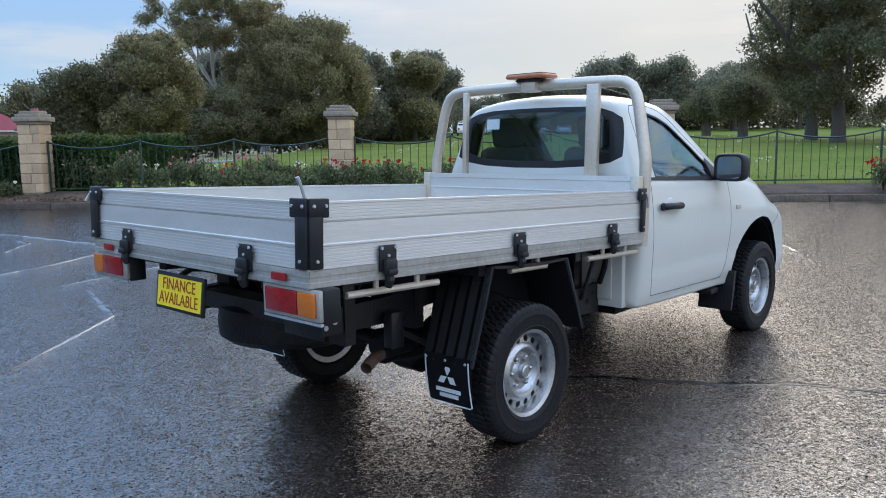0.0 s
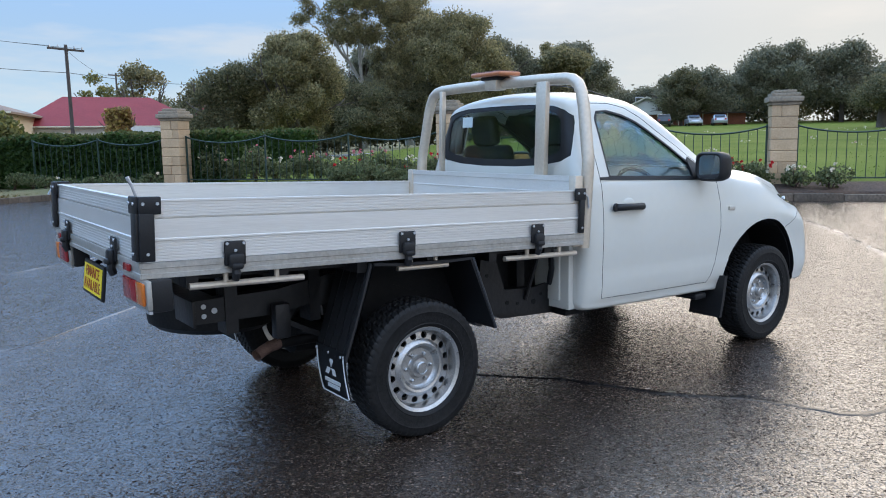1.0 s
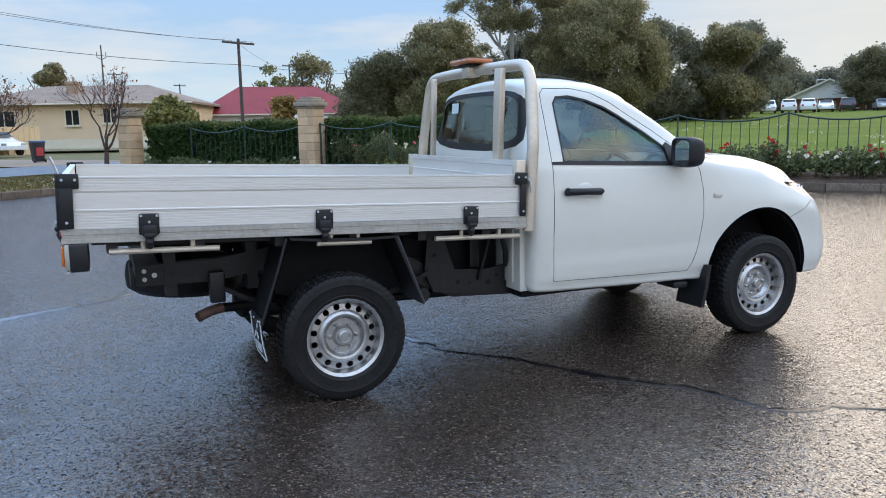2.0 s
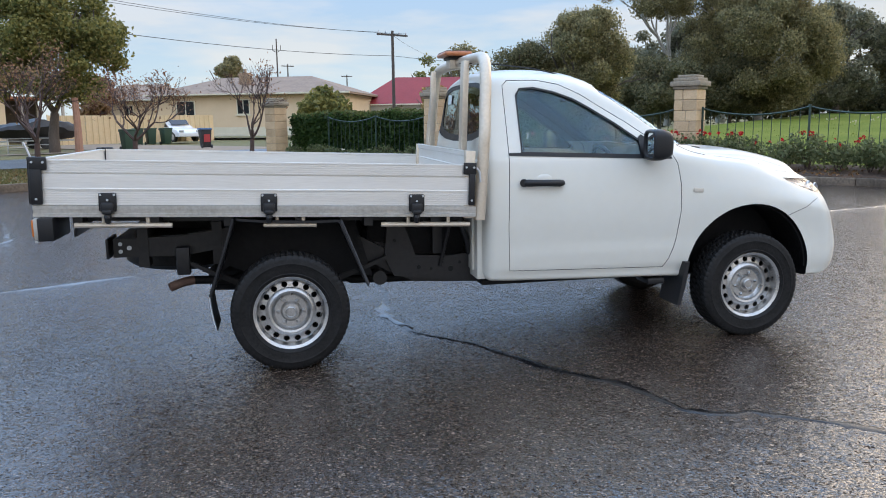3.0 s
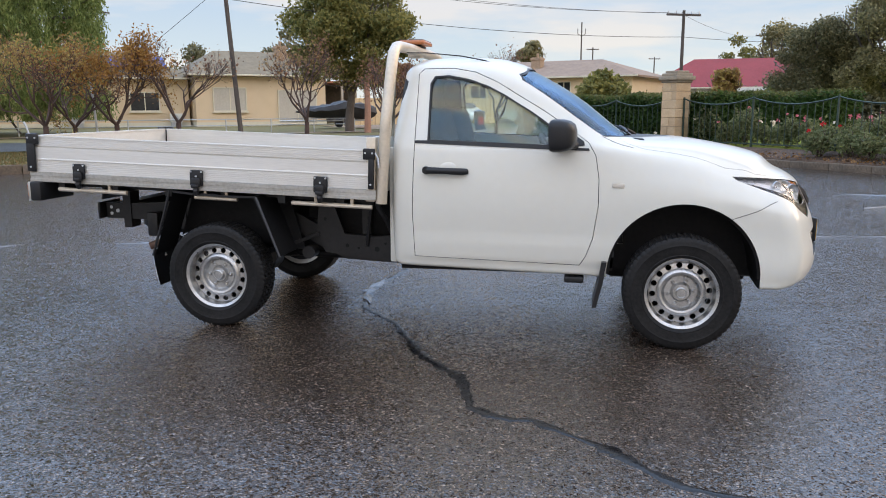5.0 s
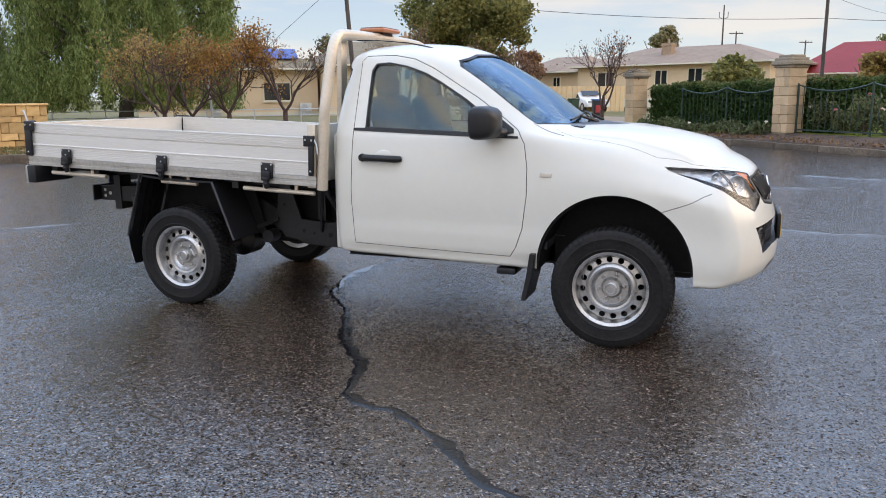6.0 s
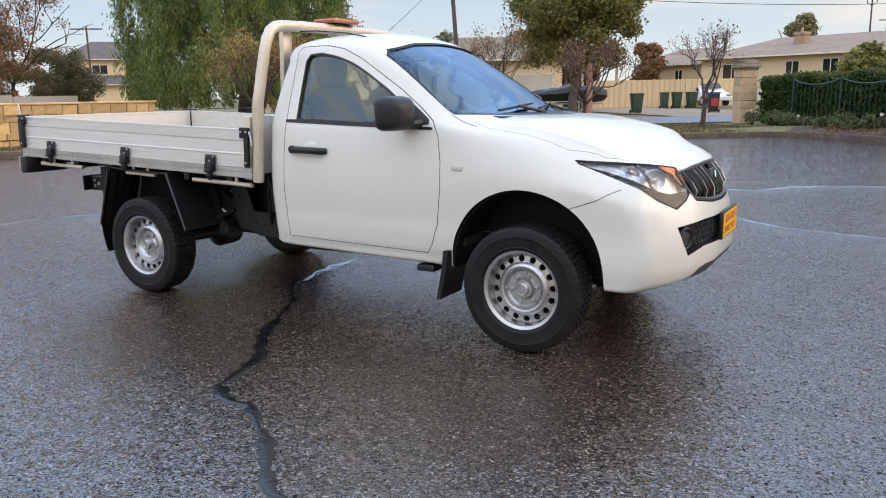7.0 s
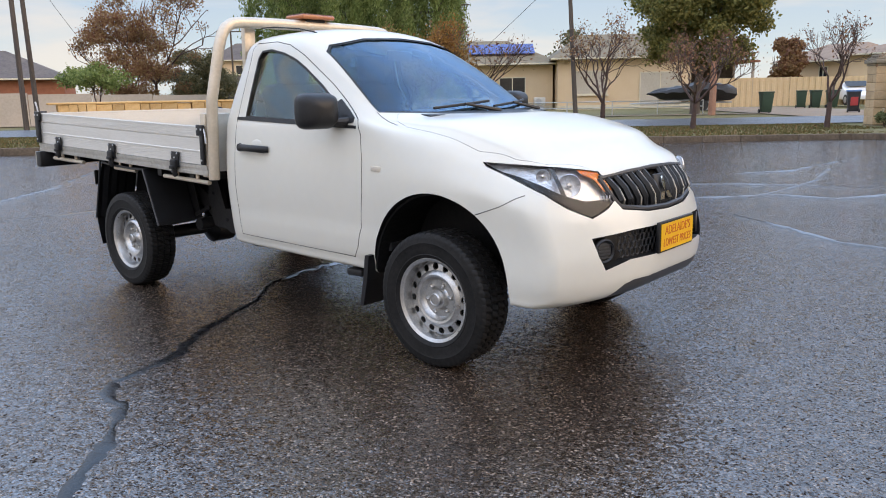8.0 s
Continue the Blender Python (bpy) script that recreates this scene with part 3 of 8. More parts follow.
ribbon("sealed_crack", [(0.2, 5.6), (1.61, 6.04), (2.35, 6.84), (3.04, 6.8), (3.45, 7.52), (5.2, 8.1)], 0.028, seed=8)
ribbon("sealed_crack", [(-4.2, -0.6), (-6.33, 0.58), (-7.3, 1.7), (-10.18, 3.92)], 0.035, seed=9)
ribbon("sealed_crack", [(-3.64, 3.84), (-3.46, 5.47), (-4.3, 7.8)], 0.03, seed=10)
ribbon("sealed_crack", [(11.5, 4.2), (10.74, 3.16), (9.59, 1.98), (7.81, 0.45), (6.6, -0.2)], 0.035, seed=11)
ribbon("sealed_crack", [(-4.41, -0.14), (-4.19, 0.42), (-4.19, 0.99), (-3.4, 2.0)], 0.025, seed=12)

ribbon("sealed_crack", [(4.6, 9.9), (5.6, 9.3), (6.1, 9.4)], 0.02, seed=13)
ribbon("sealed_crack", [(6.4, 8.2), (7.2, 8.0), (7.9, 8.5), (8.8, 9.3)], 0.024, seed=14)
ribbon("sealed_crack", [(6.3, 6.4), (7.0, 6.8), (8.2, 7.4), (9.6, 7.6)], 0.024, seed=15)
ribbon("sealed_crack", [(7.4, 4.3), (8.0, 4.9), (9.4, 5.2), (11.0, 6.4)], 0.022, seed=16)

# ---- fence with stone pillars ----
def pillar(a, base, top, name="stone_pillar"):
    t = thing(name, "square cream sandstone gate pillar with a weathered stepped cap", "pillar", "fence pillars", Matrix.Translation(F(a, 0, base)) @ pose(0, 0, 0, 0, 0, math.degrees(math.atan2(FD.y, FD.x))))
    h = top - base
    r = random.Random(int(a * 10))
    course = 0.235
    k = int((h - 0.34) / course)
    course = (h - 0.34) / k
    half = 0.285
    for i in range(k):
        z0 = i * course
        wide = r.random() < 0.35
        cuts = [(-half, half)] if wide else [(-half, (c := r.uniform(-0.12, 0.12)) - 0.004), (c + 0.004, half)]
        for x0, x1 in cuts:
            d = r.uniform(-0.006, 0.006)
            part("block", new_box(x0 - d, x1 + d, -half - d, half + d, z0 + 0.004, z0 + course - 0.004, bevel=0.012, seg=1), M_SAND, t, smooth=None)
    part("mortar", new_box(-half + 0.02, half - 0.02, -half + 0.02, half - 0.02, -0.3, h - 0.3), M_CAP, t, smooth=None)
    bm = bmesh.new()
    for z0, z1, s in ((h - 0.34, h - 0.27, 0.315), (h - 0.27, h - 0.15, 0.37), (h - 0.15, h - 0.07, 0.31), (h - 0.07, h, 0.24)):
        box(bm, -s, s, -s, s, z0, z1, bevel=0.02)
    part("cap", bm, M_CAP, t, "weathered lichen-stained stepped cap")
    return t


PILLARS = ((-7.75, 0.2, 2.36), (0, 0.38, 2.47), (8.0, 0.36, 2.47), (15.9, 0.34, 2.47), (24.0, 0.34, 2.47), (32.0, 0.34, 2.47))
for a, lo, hi in PILLARS:
    pillar(a, lo, hi)

bar_mesh = mesh_of("bar", tube(bmesh.new(), [(0, 0, 0), (0, 0, 1)], 0.0095, 6), M_IRON, 60)


def fence_run(a0, a1, panels, base, height=1.28):
    t = thing("iron_fence", "green-painted iron fence with thin bars and sagging top rails", "fence", "fence runs", Matrix.Translation(F(a0, 0, base)) @ pose(0, 0, 0, 0, 0, math.degrees(math.atan2(FD.y, FD.x))))
    L = a1 - a0
    for i in range(panels + 1):
        x = L * i / panels
        part("post", new_box(x - 0.022, x + 0.022, -0.022, 0.022, -0.2, height + 0.04, bevel=0.004, seg=1), M_IRON, t, smooth=None)
    for i in range(panels):
        x0, x1 = L * i / panels, L * (i + 1) / panels
        top = lambda u: height - 0.17 * math.sin(math.pi * u) ** 0.8
        part("top_rail", tube(bmesh.new(), [(x0 + (x1 - x0) * u / 12, 0, top(u / 12)) for u in range(13)], 0.021, 6), M_IRON, t, smooth=60)
        part("bottom_rail", new_box(x0 + 0.022, x1 - 0.022, -0.014, 0.014, 0.07, 0.105), M_IRON, t, smooth=None)
        k = round((x1 - x0) / 0.205)
        for j in range(1, k):
            u = j / k
            piece("bar", bar_mesh, t, Matrix.Translation((x0 + (x1 - x0) * u, 0, 0.08)) @ Matrix.Diagonal((1, 1, top(u) - 0.08, 1)))
    return t


for a0, a1, n, base in ((-4.9, -0.33, 2, 0.36), (0.33, 7.67, 3, 0.39), (8.33, 15.57, 3, 0.39), (16.23, 23.67, 3, 0.39), (24.33, 31.67, 3, 0.39)):
    fence_run(a0, a1, n, base)


# ---- planting along the fence ----
def hedge(a0, a1, b0, b1, z0, z1, seed, count, label):
    rng = np.random.default_rng(seed)
    t = thing("hedge", label, "hedge", m=Matrix.Translation(F((a0 + a1) / 2, (b0 + b1) / 2, z0)))
    base = Vector(F((a0 + a1) / 2, (b0 + b1) / 2, z0))
    area = np.array([(a1 - a0) * (z1 - z0), (a1 - a0) * (z1 - z0), (b1 - b0) * (z1 - z0), (b1 - b0) * (z1 - z0), (a1 - a0) * (b1 - b0)])
    side = rng.choice(5, size=count, p=area / area.sum())
    u, v = rng.uniform(size=count), rng.uniform(size=count)
    a = np.where(side < 2, a0 + (a1 - a0) * u, np.where(side == 2, a0, np.where(side == 3, a1, a0 + (a1 - a0) * u)))
    b = np.where(side == 0, b0, np.where(side == 1, b1, b0 + (b1 - b0) * v))
    z = np.where(side < 4, z0 + (z1 - z0) * np.where(side < 2, v, u), z1)
    jit = rng.normal(size=(count, 3)) * 0.05
    jit[:, 2] += 0.05 * np.sin(a * 2.1) + 0.03 * np.sin(a * 5.3 + 1)
    P = np.array(FB)[None] * [[1, 1, 0]] + np.outer(a, FD) + np.outer(b, FN) + np.c_[np.zeros(count), np.zeros(count), z] + jit - np.array(base)
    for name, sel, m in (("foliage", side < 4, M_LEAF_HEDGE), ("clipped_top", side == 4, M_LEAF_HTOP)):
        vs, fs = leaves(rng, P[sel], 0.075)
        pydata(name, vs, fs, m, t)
    c0, ctr = Vector(F(0, 0)), []
    bm = bmesh.new()
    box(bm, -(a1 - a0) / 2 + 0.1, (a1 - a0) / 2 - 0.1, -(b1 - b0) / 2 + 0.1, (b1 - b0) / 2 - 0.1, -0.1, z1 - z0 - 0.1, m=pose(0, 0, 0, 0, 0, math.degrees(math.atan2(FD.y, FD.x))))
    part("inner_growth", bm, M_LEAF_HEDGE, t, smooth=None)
    return t


hedge(-7.3, 1.2, 0.35, 1.6, 0.3, 1.72, 3, 26000, "clipped dark green hedge behind the iron fence")
hedge(-4.6, 1.2, 5.5, 6.8, 0.5, 1.85, 4, 9000, "long clipped hedge with yellowish top across the lawn")


def rose_bush(a, b, z, r, h, petal, blooms, seed, label):
    rng = np.random.default_rng(seed)
    t = thing("rose_bush", label, "rose bush", "roses", Matrix.Translation(F(a, b, z)))
    bm = bmesh.new()
    tips = []
    for i in range(7):
        ang, q = rng.uniform(0, 6.28), rng.uniform(0.3, 0.9)
        tip = Vector((math.cos(ang) * r * q, math.sin(ang) * r * q, h * rng.uniform(0.7, 1.0)))
        tube(bm, [(0, 0, -0.1), tip * 0.5 + Vector((0, 0, 0.05)), tip], [0.012, 0.009, 0.005], 5)
        tips.append(tip)
    part("stem", bm, M_TWIG, t)
    lob = [(p.x * 0.8, p.y * 0.8, p.z * 0.62, r * 0.45, r * 0.45, h * 0.36) for p in tips] + [(0, 0, h * 0.4, r * 0.8, r * 0.8, h * 0.38)]
    P = crown_points(rng, lob, int(900 * r * h / 0.35), 0.35)
    vs, fs = leaves(rng, P, 0.055)
    pydata("foliage", vs, fs, M_LEAF_ROSE, t)
    for i in range(blooms):
        ang, q = rng.uniform(0, 6.28), rng.uniform(0.2, 1.0)
        c = np.array((math.cos(ang) * r * q, math.sin(ang) * r * q, h * (1.02 - 0.45 * q * q * rng.uniform(0.3, 1))))
        s = rng.uniform(0.038, 0.066)
        pv, pf = [tuple(c)], []
        for k in range(12):
            d = rng.normal(size=3) + (0, 0, 0.5)
            d /= np.linalg.norm(d)
            w = np.cross(d, rng.normal(size=3))
            w *= 0.42 / (np.linalg.norm(w) + 1e-9)
            pv += [tuple(c + s * (d * 0.6 + w)), tuple(c + s * d), tuple(c + s * (d * 0.6 - w))]
            pf.append((0, 3 * k + 1, 3 * k + 2, 3 * k + 3))
        pydata("bloom", pv, pf, petal, t)
    return t


r = random.Random(8)
for i in range(11):          # pink bushes inside the fence
    rose_bush(0.9 + i * 0.64, r.uniform(0.35, 0.75), 0.39, 0.42, r.uniform(0.65, 1.05), M_PETAL_PINK if i % 3 else M_PETAL_WHITE, r.randint(2, 6), 100 + i, "straggling rose bush with pink blooms behind the iron fence")
for i in range(17):          # red bushes before the fence
    rose_bush(5.3 + i * 0.62, r.uniform(-0.75, -0.45), 0.31, 0.45, r.uniform(0.55, 0.85), M_PETAL_RED, r.randint(2, 7) if i > 3 else r.randint(0, 3), 200 + i, "dense rose bush with deep red blooms in the mulched bed")
for i in range(14):          # low white bushes past the third pillar, then red again
    red = i > 6
    rose_bush(12.6 + i * 0.7 + (3.4 if red else 0), r.uniform(-0.8, -0.4), 0.30, 0.42, r.uniform(0.4, 0.55) if not red else r.uniform(0.7, 0.95), M_PETAL_RED if red else M_PETAL_WHITE, r.randint(3, 7) if not red else r.randint(6, 10), 300 + i, "red rose bush by the fence" if red else "low grey-green rose bush with white blooms")
for i in range(9):
    rose_bush(-6.0 + i * 0.68, r.uniform(-0.7, -0.35), 0.28, 0.34, r.uniform(0.3, 0.5), M_PETAL_WHITE, 0 if i % 4 else 1, 400 + i, "low straggling shrub at the foot of the fence")

# fallen leaves on the verge
rng = np.random.default_rng(21)
k = 5200
aa, bb = rng.uniform(-9.2, KA - 0.15, k), rng.uniform(-30, -0.5, k)
P = np.array([tuple(F(x, y, 0.19)) for x, y in zip(aa, bb)])
vs, fs = leaves(rng, P, 0.05, long=1.2)
tagged(pydata("fallen_leaves", vs, fs, M_DRYLEAF), "brown fallen leaves strewn on the verge", "leaves", kind="stuff")
# grass blades of the verge, along the kerb and of the lawn next to the fence
k = 26000
aa, bb = rng.uniform(-9.3, KA - 0.1, k), rng.uniform(-36, -1.0, k)
P = np.array([tuple(F(x, y, 0.19)) for x, y in zip(aa, bb)])
vs, fs = leaves(rng, P, 0.035, droop=-1.2, long=2.4)
tagged(pydata("verge_grass", vs, fs, leaf_mat("verge_blade", (0.085, 0.09, 0.03), (0.20, 0.155, 0.065))), "short patchy grass with dry tufts", "grass", kind="stuff")


# ---- trees ----
def grow(rng, bm, p, d, length, rad, depth, tips, spread=0.6, up=0.15, n=5):
    pts, q, v = [p], p, d.normalized()
    for i in range(3):
        v = (v + Vector(rng.normal(size=3)) * 0.16 + Vector((0, 0, up * 0.5))).normalized()
        q = q + v * length / 3
        pts.append(q)
    tube(bm, pts, [rad, rad * 0.88, rad * 0.78, rad * 0.66], n, caps=False)
    tips.append((q, depth))
    if depth <= 0:
        return
    for i in range(rng.integers(2, 4)):
        w = (v + Vector(rng.normal(size=3)) * spread + Vector((0, 0, up))).normalized()
        grow(rng, bm, pts[-1] if i < 2 else pts[2], w, length * rng.uniform(0.62, 0.85), rad * 0.62, depth - 1, tips, spread, up, max(3, n - 1))


def leafy_tree(name, label, x, y, z, height, radius, trunk_h, leaf, bark, count, leafsize, lobes, seed, lobe_size=None, shell=0.45, droop=0.0, forks=2, trunk_r=None, trim=None, limb=0.36):
    rng = np.random.default_rng(seed)
    t = thing(name, label, "tree", m=Matrix.Translation((x, y, z)))
    tr = trunk_r or height * 0.028
    bm, tips = bmesh.new(), []
    tube(bm, [(0, 0, -0.4), (0.1 * tr, 0, trunk_h * 0.5), (tr * 0.6, tr * 0.4, trunk_h)], [tr * 1.25, tr, tr * 0.85], 8, caps=False)
    for i in range(forks + 1):
        a = i * 2 * math.pi / (forks + 1) + rng.uniform(-0.5, 0.5)
        grow(rng, bm, Vector((tr * 0.6, tr * 0.4, trunk_h)), Vector((math.cos(a) * 0.7, math.sin(a) * 0.7, 1)), (height - trunk_h) * limb, tr * 0.6, 2, tips, 0.5, 0.2, 6)
    part("trunk", bm, bark, t, smooth=60)
    L = lobes_of(rng, lobes, 0, 0, trunk_h * 0.7 if trim is None else trim, height, radius, lobe_size or radius * 0.34)
    P = crown_points(rng, L, count, shell)
    vs, fs = leaves(rng, P, leafsize, droop)
    pydata("crown", vs, fs, leaf, t)
    return t


def bare_tree(x, y, z, height, seed, leaf, leafcount, label):
    rng = np.random.default_rng(seed)
    t = thing("street_tree", label, "tree", "verge trees", Matrix.Translation((x, y, z)))
    bm, tips = bmesh.new(), []
    tube(bm, [(0, 0, -0.2), (0.03, 0.02, height * 0.14), (0.05, 0.0, height * 0.24)], [height * 0.03, height * 0.024, height * 0.022], 7, caps=False)
    for i in range(4):
        a = i * 1.57 + rng.uniform(-0.4, 0.4)
        grow(rng, bm, Vector((0.05, 0, height * 0.24)), Vector((math.cos(a) * 0.75, math.sin(a) * 0.75, 0.9)), height * 0.25, height * 0.014, 5, tips, 0.46, 0.16, 5)
    part("trunk", bm, M_TWIG, t, smooth=60)
    ends = np.array([tuple(p) for p, d in tips if d <= 2])
    P = ends[rng.integers(0, len(ends), leafcount)] + rng.normal(size=(leafcount, 3)) * 0.14
    vs, fs = leaves(rng, P, 0.052)
    pydata("crown", vs, fs, leaf, t)
    return t


def fz(x, y):
    """Height of the land behind the fence."""
    b = (Vector((x, y, 0)) - FB).dot(FN)
    return 0.39 + 0.0258 * min(max(b, 0), 130)


leafy_tree("round_tree", "dense rounded dark olive tree on the lawn", 15.5, 33.0, fz(15.5, 33), 6.3, 2.65, 1.0, M_LEAF_OLIVE, M_BARK, 78000, 0.078, 46, 11, lobe_size=0.72, shell=0.25)
leafy_tree("round_tree", "smaller dark evergreen tree beside the round tree", 12.7, 35.2, fz(12.7, 35.2), 5.3, 2.1, 0.6, M_LEAF_DARK, M_BARK, 40000, 0.08, 30, 12, lobe_size=0.7, shell=0.25)
leafy_tree("gum_tree", "tall gum tree with pale forked trunk and loose crown", 27.6, 46.8, fz(28, 46.8), 13.2, 5.2, 4.3, M_LEAF_OLIVE, M_PALEBARK, 52000, 0.085, 84, 13, lobe_size=0.66, forks=3, trunk_r=0.21, trim=6.9, shell=0.1, limb=0.31)
leafy_tree("broad_tree", "broad drooping olive-green tree with low branches", 32.2, 42.8, fz(32.2, 42.8), 9.7, 5.3, 1.2, M_LEAF_OLIVE, M_PALEBARK, 110000, 0.10, 96, 14, lobe_size=1.0, trim=0.3, shell=0.2, droop=0.4)
leafy_tree("broad_tree", "dark spreading shrub tree under the gum", 30.2, 43.0, fz(30.2, 43), 4.4, 3.2, 0.6, M_LEAF_DARK, M_BARK, 36000, 0.10, 34, 15, trim=0.2, lobe_size=0.8, shell=0.2)
leafy_tree("broad_tree", "dark low spreading tree before the gum trunk", 24.6, 42.2, fz(24.6, 42.2), 4.5, 3.3, 0.6, M_LEAF_DARK, M_BARK, 36000, 0.10, 34, 16, trim=0.2, lobe_size=0.8, shell=0.2)
leafy_tree("gum_tree", "tall olive gum tree with a full crown behind the pale gum", 33.5, 49.5, fz(33.5, 49.5), 11.6, 3.7, 2.4, M_LEAF_OLIVE, M_PALEBARK, 60000, 0.10, 80, 17, lobe_size=0.8, trim=2.6, shell=0.15, droop=0.3)
FAR = ((44, 50, 9.0, 4.2), (50, 49, 8.4, 3.9), (56, 53, 9.3, 4.2), (68, 67, 11.0, 4.6), (75, 72, 11.6, 4.6), (40, 56, 10.0, 4.3), (36, 62, 9, 4.5), (30, 66, 8, 4))
for i, (x, y, h, rad) in enumerate(FAR):
    leafy_tree("woodland_tree", "olive-green tree in the far belt behind the lawn", x, y, fz(x, y), h, rad, 1.4, M_LEAF_OLIVE if i % 2 else M_LEAF_HAZE, M_BARK, 30000, 0.15, 40, 30 + i, lobe_size=1.0, trim=0.4, shell=0.25)
leafy_tree("broad_tree", "dark rounded tree standing before the white hall", 89.0, 64.6, fz(89, 64.6), 8.0, 3.4, 0.5, M_LEAF_DARK, M_BARK, 26000, 0.15, 40, 18, lobe_size=1.0, trim=0.3, shell=0.25)
FAR2 = ((108, 52, 11.4), (101, 58, 11.6), (113, 44, 10.5), (118, 36, 12), (95, 66, 8.5), (122, 60, 10), (104, 40, 8.5), (128, 48, 11), (112, 66, 10), (120, 76, 8.5), (106, 84, 6.5), (100, 92, 10))
for i, (x, y, h) in enumerate(FAR2):
    leafy_tree("woodland_tree", "spreading olive tree far behind the lawn, greyed for distance haze", x, y, fz(x, y), h, 7.0, 3.0, M_LEAF_HAZE, M_BARK, 20000, 0.22, 40, 60 + i, lobe_size=1.5, trim=2.2, shell=0.3)
NEAR = ((51, 12, 17, 5.4, 15000), (57, 15.5, 13, 5.2, 12000), (46, 4, 15, 6, 12000), (60, 8, 18, 7, 14000), (66, 24, 5.6, 3, 7000), (72, 30, 5.0, 3, 7000))
for i, (x, y, h, rad, k) in enumerate(NEAR):
    leafy_tree("pine_tree", "tall dark pine with bare lower trunk on the lawn", x, y, fz(x, y), h, rad, 2.6, M_LEAF_DARK, M_BARK, int(k * 3.0), 0.125, 60, 80 + i, lobe_size=1.15, trim=1.5, trunk_r=0.42, shell=0.15)

# a belt of far shrubbery closes the lawn
rng = np.random.default_rng(77)
lob = []
for i in range(260):
    u = i / 259
    ang = math.radians(-25 + 105 * u)
    d = 136 + rng.uniform(-8, 14) - 20 * u
    x, y = d * math.cos(ang) + 4, d * math.sin(ang) + 4
    s = rng.uniform(1.8, 3.4)
    lob.append((x, y, fz(x, y) + s * rng.uniform(0.3, 1.5), s, s, s * 0.8))
vs, fs = leaves(rng, crown_points(rng, lob, 105000, 0.3), 0.34)
tagged(pydata("far_woods", vs, fs, M_LEAF_DARK), "dark belt of far trees and shrubs behind the lawn", "woods", kind="stuff")
# low dark shrubs under the nearer trees
rng = np.random.default_rng(78)
lob = []
for i in range(90):
    u = i / 89
    x, y = 18 + 36 * u, 50 + 6 * math.sin(3.1 * u) + 2 * u + rng.uniform(-2.5, 2.5)
    q = rng.uniform(1.0, 2.0)
    lob.append((x, y, fz(x, y) + q * rng.uniform(0.2, 0.9), q * 1.3, q * 1.3, q * 0.8))
vs, fs = leaves(rng, crown_points(rng, lob, 42000, 0.3), 0.2)
tagged(pydata("shrubbery", vs, fs, M_LEAF_DARK), "dark low shrubs under the trees behind the lawn", "shrubs", kind="stuff")
BARE = ((-6.4, -2.2, 3.2, M_LEAF_PLUM, 260), (-7.2, -6.0, 3.3, M_LEAF_PLUM, 950), (-7.5, -8.8, 3.4, M_LEAF_RUST, 800), (-7.6, -12.8, 3.5, M_LEAF_PLUM, 420), (-8.0, -14.5, 3.3, M_LEAF_ORANGE, 5200), (-7.6, -16.4, 3.3, M_LEAF_YELLOW, 2600), (-8.6, -15.6, 3.0, M_LEAF_PLUM, 1500))
for i, (a, b, h, leaf, k) in enumerate(BARE):
    p = F(a, b, 0.18)
    bare_tree(p.x, p.y, 0.18, h, 140 + i, leaf, k, "small autumn tree with %s on dark twigs" % ("few reddish leaves" if k < 1500 else "dense orange leaves" if leaf is M_LEAF_ORANGE else "sparse yellow and plum leaves"))


# ---- buildings ----
def window(parent, m, w, h, blind=False):
    """A framed window with sill; m puts its centre on the wall, outwards along -y."""
    t = new("window")
    t.parent = parent
    t.matrix_local = m
    bm = bmesh.new()
    for x0, x1, z0, z1 in ((-w / 2, w / 2, h / 2 - 0.07, h / 2), (-w / 2, w / 2, -h / 2, -h / 2 + 0.07), (-w / 2, -w / 2 + 0.07, -h / 2 + 0.07, h / 2 - 0.07), (w / 2 - 0.07, w / 2, -h / 2 + 0.07, h / 2 - 0.07), (-0.03, 0.03, -h / 2 + 0.07, h / 2 - 0.07)):
        box(bm, x0, x1, -0.06, 0.02, z0, z1)
    part("frame", bm, M_CREAMTRIM, t, smooth=None)
    part("pane", new_box(-w / 2 + 0.07, w / 2 - 0.07, -0.02, 0.0, -h / 2 + 0.07, h / 2 - 0.07), M_BLIND if blind else M_DARKWIN, t, smooth=None)
    part("sill", new_box(-w / 2 - 0.08, w / 2 + 0.08, -0.13, 0.0, -h / 2 - 0.09, -h / 2 - 0.002), M_CREAMTRIM, t, smooth=None)
    return t


def hip_roof(bm, x0, x1, y0, y1, z0, z1, over=0.5, thick=0.16):
    """A hipped roof with eaves and fascia."""
    x0, x1, y0, y1 = x0 - over, x1 + over, y0 - over, y1 + over
    run = min((y1 - y0) / 2, 0.27 * (x1 - x0))
    low = [bm.verts.new(p) for p in ((x0, y0, z0), (x1, y0, z0), (x1, y1, z0), (x0, y1, z0))]
    bot = [bm.verts.new((v.co.x, v.co.y, z0 - thick)) for v in low]
    a, b = bm.verts.new((x0 + run, (y0 + y1) / 2, z1)), bm.verts.new((x1 - run, (y0 + y1) / 2, z1))
    for f in ((low[0], low[1], b, a), (low[1], low[2], b), (low[2], low[3], a, b), (low[3], low[0], a)):
        bm.faces.new(f)
    for i in range(4):
        bm.faces.new((bot[i], bot[(i + 1) % 4], low[(i + 1) % 4], low[i]))
    bm.faces.new(bot[::-1])
    bmesh.ops.recalc_face_normals(bm, faces=bm.faces)
    return bm


